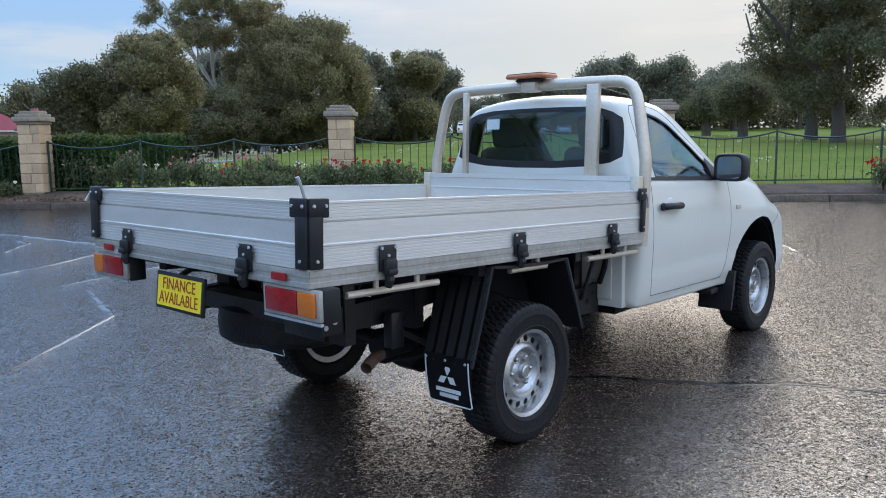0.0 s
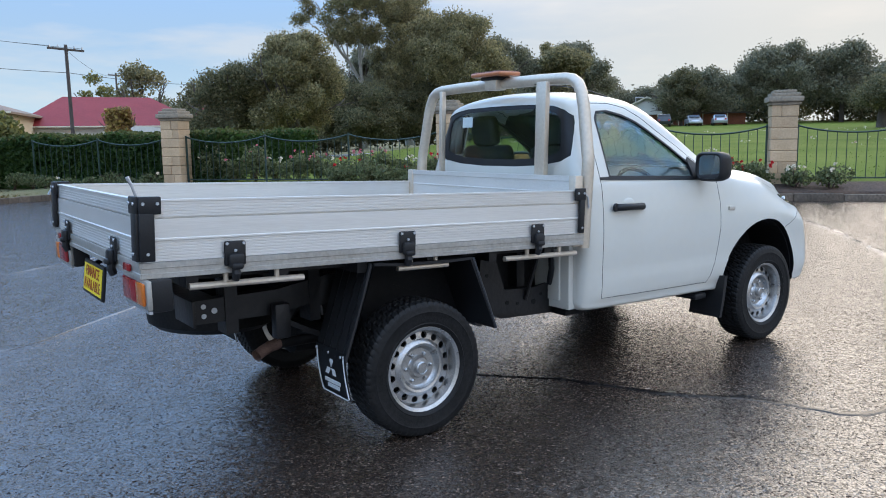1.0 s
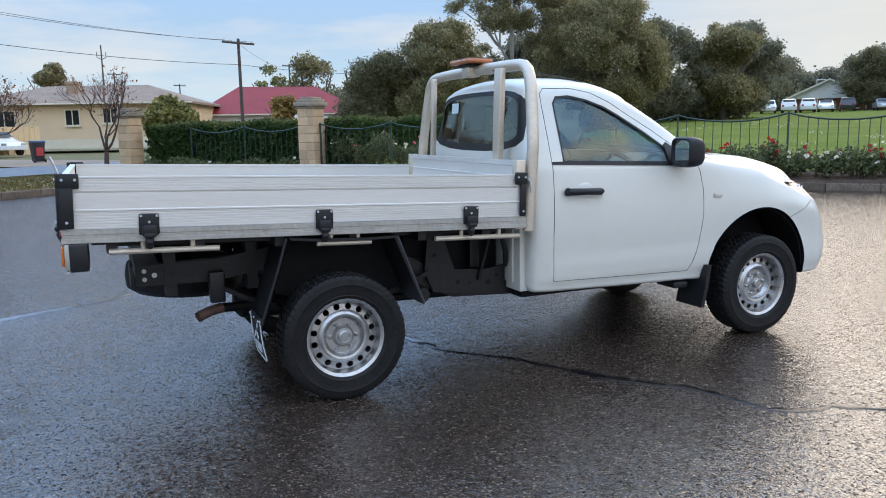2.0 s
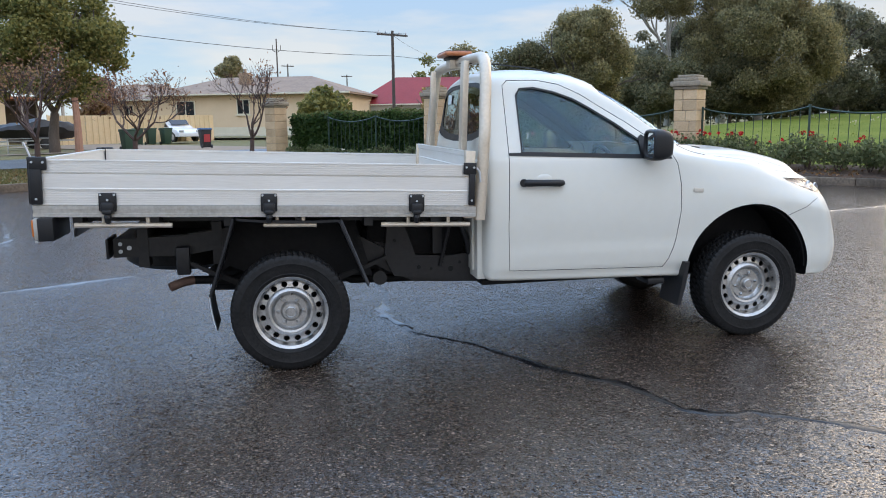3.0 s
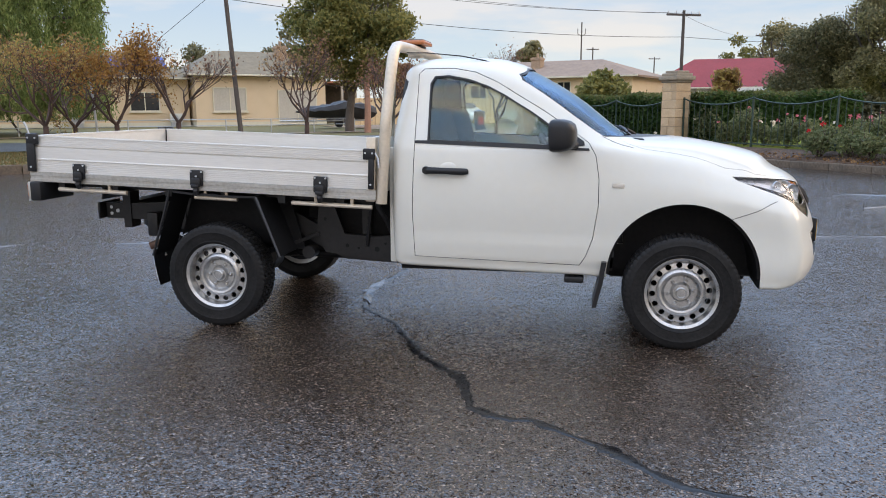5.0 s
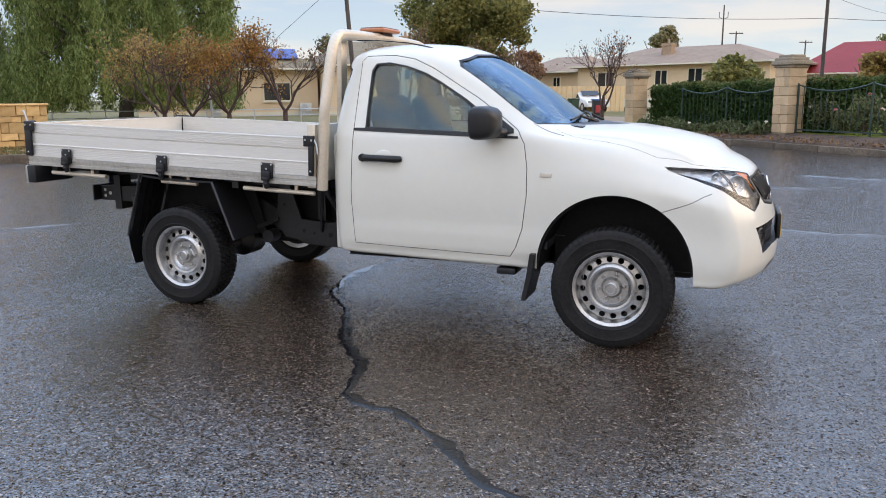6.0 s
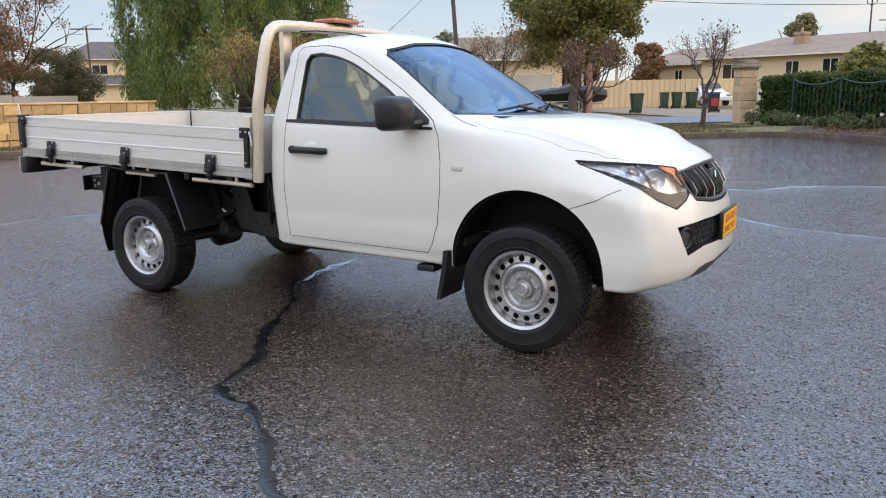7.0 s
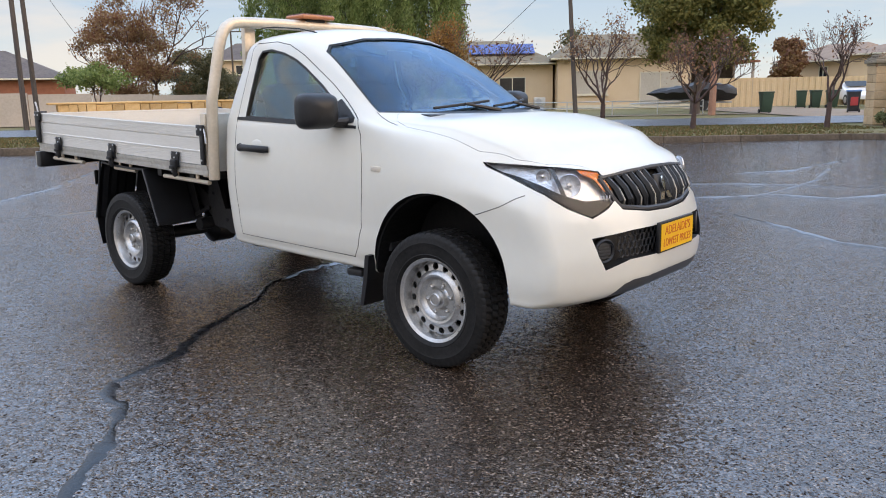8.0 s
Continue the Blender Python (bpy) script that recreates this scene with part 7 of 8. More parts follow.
    tri = [(2.225, 1.205), (2.36, 1.215), (2.405, 1.22), (2.40, 1.245), (2.25, 1.345), (2.225, 1.33)]
    sail = boolean(boolean(inset_mesh(-0.006, M_BLACK), as_mesh(side_prism(tri, side), M_BLACK), "INTERSECT"), B2, "DIFFERENCE")
    body_part("sail_panel", sail, M_BLACK, "black triangle panel", depth=0.02, parent=mirror)

for y0, y1 in ((-0.42, 0.12), (0.10, 0.60)):
    wp = new("wiper")
    wp.parent = ute
    wp["label"] = "black windscreen wiper at rest"
    def wx(y, z):
        h = solid_tree.ray_cast(Vector((4, y, z)), Vector((-1, 0, 0)))
        return h[0].x
    part("blade", tube(bmesh.new(), [(wx(y0 + (y1 - y0) * t, 1.285 + 0.03 * t) + 0.012, y0 + (y1 - y0) * t, 1.287 + 0.03 * t) for t in np.linspace(0, 1, 8)], 0.008, 6), M_BLACK, wp)
    part("arm", tube(bmesh.new(), [(wx(y0 * 0.2 + y1 * 0.8, 1.27) + 0.02, y1 - 0.02, 1.262), (wx(y0 * 0.5 + y1 * 0.5, 1.30) + 0.022, (y0 + y1) / 2, 1.305)], [0.013, 0.008], 6), M_BLACK, wp)
part("cowl", new_box(-0.05, 0.03, -0.56, 0.56, -0.012, 0.008, bevel=0.006), M_BLACK, ute, "black plastic cowl").matrix_local = pose(2.735, 0, 1.247, 0, 6, 0)
part("antenna", tube(bmesh.new(), [(2.02, -0.45, 1.63), (1.94, -0.45, 1.68), (1.85, -0.45, 1.713), (1.74, -0.45, 1.748), (1.60, -0.45, 1.776), (1.37, -0.45, 1.80), (1.12, -0.45, 1.806)], [0.008, 0.006, 0.005, 0.0045, 0.004, 0.0035, 0.003], 6), M_BLACK, ute, "thin swept-back antenna")

# cabin
def seat(y):
    t = new("seat")
    t.parent = ute
    t["label"] = "dark grey fabric bucket seat"
    part("cushion", new_box(-0.25, 0.27, -0.24, 0.24, -0.09, 0.07, bevel=0.05, seg=3), M_SEAT, t).matrix_local = pose(1.78, y, 0.86, 0, -6, 0)
    part("backrest", new_box(-0.07, 0.07, -0.235, 0.235, -0.05, 0.60, bevel=0.055, seg=3), M_SEAT, t).matrix_local = pose(1.56, y, 0.86, 0, -15, 0)
    part("headrest", new_box(-0.045, 0.045, -0.125, 0.125, -0.10, 0.11, bevel=0.042, seg=3), M_SEAT, t).matrix_local = pose(1.40, y, 1.535, 0, -10, 0)
    for s in (-0.06, 0.06):
        part("headrest_post", tube(bmesh.new(), [(1.425, y + s, 1.38), (1.41, y + s, 1.47)], 0.007, 6), M_CHROME, t)


seat(-0.36)
seat(0.36)
bm = new_box(2.30, 2.66, -0.70, 0.70, 0.85, 1.16, bevel=0.05, seg=3)
box(bm, 2.28, 2.50, -0.56, -0.16, 1.12, 1.20, bevel=0.03)
part("dashboard", bm, M_DASH, ute)
wheel = new("steering_wheel")
wheel.parent = ute
SWM = pose(2.20, -0.36, 1.10, 0, 62, 0)
ring = [(0.185 * math.cos(a), 0.185 * math.sin(a), 0) for a in np.linspace(0, 2 * math.pi, 33)]
part("ring", tube(bmesh.new(), ring, 0.016, 8, caps=False), M_DASH, wheel).matrix_local = SWM
bm = new_box(-0.06, 0.06, -0.07, 0.07, -0.02, 0.02, bevel=0.015)
box(bm, -0.02, 0.02, -0.18, 0.18, -0.008, 0.008)
part("hub", bm, M_DASH, wheel).matrix_local = SWM
part("rear_view_mirror", new_box(-0.015, 0.015, -0.11, 0.11, -0.032, 0.032, bevel=0.014), M_BLACK, ute).matrix_local = pose(2.02, 0, 1.60, 0, 12, 0)
part("cabin_floor", new_box(1.27, 2.60, -0.72, 0.72, 0.53, 0.575), M_DASH, ute, smooth=None)
part("permit_sticker", new_box(-0.001, 0.001, -0.055, 0.055, -0.035, 0.035), plain("pale_sticker", (0.55, 0.62, 0.62), 0.6), ute, "pale sticker on the rear window", smooth=None).matrix_local = pose(1.238, 0.36, 1.60, 0, 5, 0)


# ---- wheels ----
def tread_tyre(n=240):
    """One skin: side walls with raised rings, shoulder and centre blocks parted by grooves."""
    bm, rings = bmesh.new(), []
    wall = [(0.205, 0.078), (0.222, 0.096), (0.230, 0.100), (0.236, 0.104), (0.240, 0.102), (0.262, 0.106), (0.288, 0.105), (0.295, 0.108), (0.300, 0.106), (0.316, 0.1035)]
    rows = [(r, -y, None) for r, y in wall] + [(0.331, -0.100, 0), (0.343, -0.090, 0), (0.3465, -0.076, 0), (0.3465, -0.053, 0), (0.336, -0.051, None), (0.336, -0.047, None), (0.348, -0.045, 2), (0.348, -0.004, 2), (0.337, -0.0025, None),
                                                (0.337, 0.0025, None), (0.348, 0.004, 0), (0.348, 0.045, 0), (0.336, 0.047, None), (0.336, 0.051, None), (0.3465, 0.053, 2), (0.3465, 0.076, 2), (0.343, 0.090, 2), (0.331, 0.100, 2)] + [(r, y, None) for r, y in wall[::-1]]
    for r, y, shift in rows:
        ring = []
        for k in range(n):
            q = r if shift is None or (k + shift) % 4 else r - (0.0095 if abs(y) < 0.06 else 0.005)
            a = 2 * math.pi * (k + 40 * y) / n
            ring.append(bm.verts.new((q * math.cos(a), y, q * math.sin(a))))
        rings.append(ring)
    for p, q in zip(rings, rings[1:] + rings[:1]):
        for k in range(n):
            bm.faces.new((p[k], p[(k + 1) % n], q[(k + 1) % n], q[k]))
    bmesh.ops.recalc_face_normals(bm, faces=bm.faces)
    return bm


TYRE = mesh_of("tyre", tread_tyre(), M_TYRE, 28)
# outboard is +y here
rim = spin(bmesh.new(), [(0.196, 0.015), (0.189, 0.030), (0.178, 0.036), (0.162, 0.038), (0.148, 0.041), (0.137, 0.052), (0.126, 0.057), (0.114, 0.053), (0.105, 0.034), (0.095, 0.026), (0.062, 0.026), (0.054, 0.034), (0.048, 0.05), (0.03, 0.05), (0.03, 0.015), (0.09, 0.015), (0.10, 0.024), (0.12, 0.044), (0.16, 0.026), (0.19, 0.006)], 96, "y", True)
holes = bmesh.new()
for k in range(16):
    a = 2 * math.pi * (k + 0.5) / 16
    tube(holes, [(0.1665 * math.cos(a), -0.05, 0.1665 * math.sin(a)), (0.1665 * math.cos(a), 0.12, 0.1665 * math.sin(a))], 0.0178, 14)
DISC = boolean(as_mesh(rim, M_RIM), as_mesh(holes, M_RIM), "DIFFERENCE")
DISC.polygons.foreach_set("use_smooth", [True] * len(DISC.polygons))
DISC.set_sharp_from_angle(angle=radians(28))
BARREL = mesh_of("barrel", spin(bmesh.new(), [(0.224, 0.090), (0.226, 0.082), (0.220, 0.078), (0.206, 0.074), (0.197, 0.050), (0.195, 0.0), (0.195, -0.08), (0.224, -0.09), (0.219, -0.095), (0.188, -0.085), (0.188, 0.0), (0.190, 0.055), (0.200, 0.082), (0.216, 0.091)], 72, "y", True), M_RIM, 28)
CAP = mesh_of("hub_cap", spin(bmesh.new(), [(0.034, 0.044), (0.034, 0.066), (0.029, 0.071), (0.026, 0.066), (0.012, 0.066), (0.001, 0.067)], 24, "y"), M_RIM, 28)
NUT = mesh_of("wheel_nut", tube(bmesh.new(), [(0, 0.024, 0), (0, 0.040, 0), (0, 0.046, 0)], [0.0125, 0.0115, 0.006], 6), M_RIM, 28)
DRUM = mesh_of("brake_drum", spin(bmesh.new(), [(0.186, -0.090), (0.186, -0.080), (0.15, -0.070), (0.15, 0.005), (0.10, 0.012), (0.03, 0.012), (0.03, -0.090)], 32, "y", True), M_UNDER, 28)


def road_wheel(x, y, z, side, turn):
    t = new("wheel")
    t.parent = ute
    t["label"] = "silver steel wheel with black tyre"
    t.matrix_local = pose(x, y, z, 0, turn, 0) @ Matrix.Diagonal((1, -1 if side > 0 else 1, 1, 1))
    for name, me in (("tyre", TYRE), ("disc", DISC), ("rim", BARREL), ("hub_cap", CAP), ("brake_drum", DRUM)):
        o = new(name, me)
        o.parent = t
    for k in range(6):
        a = 2 * math.pi * k / 6
        o = new("wheel_nut", NUT)
        o.parent = t
        o.matrix_local = Matrix.Translation((0.075 * math.cos(a), 0, 0.075 * math.sin(a)))
    return t


for x, z in ((0.0, 0.345), (3.0, 0.345)):
    road_wheel(x, -0.765, z, 1, 17 * x)
    road_wheel(x, 0.765, z, -1, 40 + 11 * x)

# ---- tray ----
TM = pose(-1.33, 0.008, 0.962, 0, 2.1, 0)
TL, TW = 2.45, 0.862


def tray_part(name, bm, material, label="", smooth=35, parent=None):
    ob = part(name, bm, material, parent or ute, label, smooth)
    ob.matrix_local = TM if parent is None else Matrix.Identity(4)
    return ob


def side_profile(h0, h1):
    """Outer face of a drop side: ribs below, a bright lip, a plain band, a groove, ribs above. (out, z)"""
    rows = [(0.0, h0)]
    z = h0 + 0.006
    while z < h0 + 0.074:
        rows += [(0.0, z), (-0.0016, z + 0.001), (-0.0016, z + 0.003), (0.0, z + 0.004)]
        z += 0.0125
    rows += [(0.0, h0 + 0.080), (0.006, h0 + 0.083), (0.006, h0 + 0.089), (0.0, h0 + 0.092), (0.0, h0 + 0.168), (-0.013, h0 + 0.1695), (-0.013, h0 + 0.1745), (0.0, h0 + 0.176)]
    z = h0 + 0.182
    while z < h1 - 0.018:
        rows += [(0.0, z), (-0.0016, z + 0.001), (-0.0016, z + 0.003), (0.0, z + 0.004)]
        z += 0.0125
    rows += [(0.0, h1 - 0.010), (0.004, h1 - 0.008), (0.004, h1)]
    return rows


def board(length_axis, lo, hi, face, out, h0, h1):
    """An extruded side board; its outer face at 'face' looks along sign 'out'."""
    rows = [(face + out * o, z) for o, z in side_profile(h0, h1)] + [(face - out * 0.026, h1), (face - out * 0.026, h1 - 0.012), (face - out * 0.022, h1 - 0.014), (face - out * 0.022, h0)]
    return prism(bmesh.new(), rows, "x" if length_axis == "x" else "y", lo, hi)


H0, H1 = 0.068, 0.312
for s in (-1, 1):
    b = tray_part("drop_side", board("x", 0.03, TL - 0.035, s * TW, s, H0, H1), M_ALU, "ribbed aluminium drop side", smooth=None)
b = tray_part("tailgate", board("y", -TW + 0.03, TW - 0.03, 0.0, -1, H0, H1), M_ALU, "ribbed aluminium tailgate", smooth=None)
rail_rows = [(0.0, 0.0), (0.004, 0.002), (0.004, 0.020), (0.0, 0.022), (0.0, 0.040), (0.004, 0.042), (0.004, 0.064), (-0.03, 0.064), (-0.03, 0.0)]
for s in (-1, 1):
    tray_part("side_rail", prism(bmesh.new(), [(s * (TW + 0.004) + s * o, z) for o, z in rail_rows], "x", -0.004, TL), M_ALUDULL, "weathered aluminium edge rail", smooth=None)
tray_part("rear_rail", prism(bmesh.new(), [(-0.006 - o, z) for o, z in rail_rows], "y", -TW - 0.003, TW + 0.003), M_ALUDULL, "weathered aluminium edge rail", smooth=None)
for i in range(9):
    y0 = -TW + 0.035 + i * (2 * TW - 0.07) / 9
    bm = new_box(0.03, TL - 0.05, y0 + 0.002, y0 + (2 * TW - 0.07) / 9 - 0.002, 0.02, 0.05)
    for k in range(1, 5):
        box(bm, 0.03, TL - 0.05, y0 + k * 0.037 - 0.004, y0 + k * 0.037 + 0.004, 0.05, 0.054)
    tray_part("floor_plank", bm, M_ALUDULL, smooth=None)
for i in range(6):
    tray_part("cross_bearer", new_box(0.18 + i * 0.40, 0.23 + i * 0.40, -TW + 0.03, TW - 0.03, -0.055, 0.018), M_CHASSIS, smooth=None)

# headboard and hoop
hb = new("headboard")
hb.parent = ute
hb.matrix_local = TM
hb["label"] = "aluminium headboard with tube hoop"
rows = [(0.0, 0.02), (0.0, 0.19), (-0.006, 0.192), (-0.006, 0.198), (0.0, 0.20), (0.0, 0.29), (-0.006, 0.292), (-0.006, 0.298), (0.0, 0.30), (0.0, 0.36), (-0.008, 0.365), (-0.008, 0.392), (0.03, 0.392), (0.03, 0.02)]
part("panel", prism(bmesh.new(), [(TL - 0.055 + a, z) for a, z in rows], "y", -TW + 0.055, TW - 0.055), M_ALU, hb, smooth=None)
for s in (-1, 1):
    part("side_post", new_box(TL - 0.07, TL - 0.01, s * (TW - 0.03) - 0.027, s * (TW - 0.03) + 0.027, -0.01, 0.395, bevel=0.004), M_ALUTUBE, hb)
hoop_pts = [(0.84, -0.02), (0.84, 0.45), (0.838, 0.49), (0.826, 0.55), (0.778, 0.80), (0.755, 0.875), (0.725, 0.925), (0.68, 0.952), (0.62, 0.962), (0.4, 0.968)]
full = [(TL + 0.03 + 0.037 * z, -y, z) for y, z in hoop_pts] + [(TL + 0.03 + 0.037 * 0.97, 0, 0.97)] + [(TL + 0.03 + 0.037 * z, y, z) for y, z in hoop_pts[::-1]]
hoop = part("hoop", tube(bmesh.new(), full, 0.0355, 16), M_ALUTUBE, hb, "satin aluminium tube hoop", smooth=50)
for y, half in ((-0.505, 0.042), (0.515, 0.016)):
    part("hoop_brace", new_box(TL - 0.025, TL + 0.012, y - half, y + half, 0.39, 0.945, bevel=0.004), M_ALUTUBE, hb)

# beacon
bc = new("beacon")
bc.parent = ute
bc.matrix_local = pose(1.19, 0.0, 1.882)
bc["label"] = "flat amber warning beacon"
part("bracket", new_box(-0.045, 0.045, -0.055, 0.055, -0.085, -0.005, bevel=0.005), M_ALUTUBE, bc)
part("foot", new_box(-0.06, 0.06, -0.085, 0.085, -0.022, 0.0, bevel=0.01), M_BLACK, bc)
part("lens", new_box(-0.095, 0.095, -0.145, 0.145, 0.0, 0.028, bevel=0.013, seg=3), M_BEACON, bc, "amber plastic lens")
part("top_plate", new_box(-0.085, 0.085, -0.135, 0.135, 0.026, 0.033, bevel=0.003), M_RUST, bc)

# corner brackets with bolts
BOLT = mesh_of("bolt", tube(bmesh.new(), [(0, 0, 0), (0, -0.005, 0)], [0.007, 0.006], 8), M_GALV, 40)


def bracket(x, y, rz, parts):
    t = new("corner_bracket")
    t.parent = ute
    t.matrix_local = TM @ pose(x, y, 0, 0, 0, rz)
    t["label"] = "black steel corner bracket"
    for (x0, x1, z0, z1) in parts:
        part("plate", new_box(x0, x1, -0.016, 0.004, z0, z1, bevel=0.006), M_BLACK, t)
    for bx, bz in ((parts[0][0] + 0.016, 0.297), (parts[0][1] - 0.016, 0.297), ((parts[1][0] + parts[1][1]) / 2, 0.10)):
        o = new("bolt", BOLT)
        o.parent = t
        o.matrix_local = pose(bx, -0.016, bz)
    return t


# driver's side, passenger side, tail
bracket(0.0, -TW - 0.008, 0, [(-0.012, 0.075, 0.255, 0.325), (-0.012, 0.048, 0.070, 0.262)])
bracket(TL - 0.085, -TW - 0.008, 0, [(0.0, 0.078, 0.255, 0.325), (0.035, 0.072, 0.070, 0.262)])
bracket(-0.008, -TW, -90, [(-0.085, 0.010, 0.255, 0.325), (-0.055, 0.010, 0.070, 0.262)])
bracket(-0.008, TW, -90, [(-0.010, 0.085, 0.255, 0.325), (-0.010, 0.055, 0.070, 0.262)])
bracket(0.0, TW + 0.008, 180, [(-0.075, 0.012, 0.255, 0.325), (-0.048, 0.012, 0.070, 0.262)])
for y, tip in ((-TW + 0.01, (-0.03, 0.0, 0.09)), (TW + 0.015, (-0.02, 0.02, -0.06))):
    tray_part("latch_lever", tube(bmesh.new(), [(-0.005, y, 0.31), (-0.012 + tip[0] * 0.4, y + tip[1], 0.31 + tip[2] * 0.6), (-0.012 + tip[0], y + tip[1], 0.31 + tip[2])], [0.006, 0.006, 0.008], 6), M_GALV, "bare steel latch lever")
tray_part("latch_lever", tube(bmesh.new(), [(TL - 0.01, -TW - 0.012, 0.30), (TL + 0.012, -TW - 0.02, 0.27), (TL + 0.02, -TW - 0.02, 0.21)], 0.006, 6), M_GALV, "bare steel latch lever")


def over_centre_latch(m):
    t = new("latch")
    t.parent = ute
    t.matrix_local = TM @ m
    t["label"] = "black over-centre tray latch"
    part("plate", new_box(-0.046, 0.046, -0.012, 0.0, 0.032, 0.135, bevel=0.008), M_BLACK, t)
    bm = new_box(-0.034, 0.034, -0.035, -0.006, 0.022, 0.085, bevel=0.014)
    box(bm, -0.026, 0.026, -0.045, -0.02, 0.018, 0.045, bevel=0.010)
    part("lever", bm, M_BLACK, t)
    part("hook", tube(bmesh.new(), [(0, -0.012, 0.04), (0, -0.02, 0.0), (0, -0.008, -0.028)], [0.016, 0.02, 0.016], 8), M_BLACK, t)
    for bx, bz in ((-0.036, 0.125), (0.036, 0.125), (0, 0.095)):
        o = new("bolt", BOLT)
        o.parent = t
        o.matrix_local = pose(bx, -0.012, bz)


for x in (0.372, 1.232, 2.085):
    over_centre_latch(pose(x, -TW - 0.006, 0))
    over_centre_latch(pose(x, TW + 0.006, 0, 0, 0, 180))
for y in (0.50, -0.48):
    over_centre_latch(pose(-0.008, y, 0, 0, 0, -90))

# rope rails
for s in (-1, 1):
    for x0, x1 in ((0.19, 0.70), (1.20, 1.50), (1.88, 2.42)):
        rr = new("rope_rail")
        rr.parent = ute
        rr.matrix_local = TM
        rr["label"] = "bare steel rope rail under the tray"
        part("bar", tube(bmesh.new(), [(x0, s * 0.838, -0.048), (x1, s * 0.838, -0.048)], 0.0145, 10), M_ALUTUBE, rr)
        for u in (0.3, 0.75) if x1 - x0 > 0.4 else (0.25, 0.75):
            x = x0 + (x1 - x0) * u
            part("stub", tube(bmesh.new(), [(x, s * 0.838, -0.048), (x, s * 0.838, 0.004)], 0.012, 8), M_ALUTUBE, rr)

# tail lamps, reflectors, rear sign
for s in (-1, 1):
    tl = new("tail_light")
    tl.parent = ute
    tl.matrix_local = pose(-1.33, s * 0.735, 0.905)
    tl["label"] = "red and amber tail light in a galvanised housing"
    part("housing", new_box(0.0, 0.022, -0.17, 0.17, -0.062, 0.055, bevel=0.006), M_ALUDULL, tl)
    part("lamp_box", new_box(0.019, 0.10, -0.173, 0.173, -0.072, 0.056, bevel=0.008), M_BLACK, tl)
    part("stop_lens", new_box(-0.014, 0.0, -0.14, 0.055, -0.045, 0.045, bevel=0.006) if s > 0 else new_box(-0.014, 0.0, -0.055, 0.14, -0.045, 0.045, bevel=0.006), M_REDLENS, tl, "red lens")
    part("turn_lens", new_box(-0.014, 0.0, 0.058, 0.155, -0.045, 0.045, bevel=0.006) if s > 0 else new_box(-0.014, 0.0, -0.155, -0.058, -0.045, 0.045, bevel=0.006), M_AMBER, tl, "amber lens")
    part("guard_plate", new_box(0.004, 0.018, -0.172, 0.172, -0.075, -0.064), M_GALV, tl)
    tray_part("reflector", new_box(-0.022, -0.009, s * 0.70 - 0.042, s * 0.70 + 0.042, 0.018, 0.048, bevel=0.004), M_REDLENS, "small red reflector")
rs = new("rear_plate")
rs.parent = ute
rs["label"] = "yellow dealer sign in a black frame"
RPM = pose(-1.315, 0.095, 0.832, 90 - 7, 0, -90)
part("holder", new_box(-0.202, 0.202, -0.084, 0.084, -0.012, 0.004, bevel=0.004), M_BLACK, rs).matrix_local = RPM
part("sheet", new_box(-0.186, 0.186, -0.068, 0.068, 0.003, 0.006), M_YELLOW, rs).matrix_local = RPM
lettering(rs, "wording", "FINANCE", 0.074, RPM @ pose(0, 0.032, 0.0075), M_BROWNINK, "brown capitals", 0.92)
lettering(rs, "wording", "AVAILABLE", 0.074, RPM @ pose(0, -0.031, 0.0075), M_BROWNINK, "brown capitals", 0.92)
part("sign_bracket", tube(bmesh.new(), [(-1.30, 0.10, 0.91), (-1.24, 0.12, 0.93), (-1.05, 0.2, 0.90)], 0.014, 6), M_CHASSIS, ute)

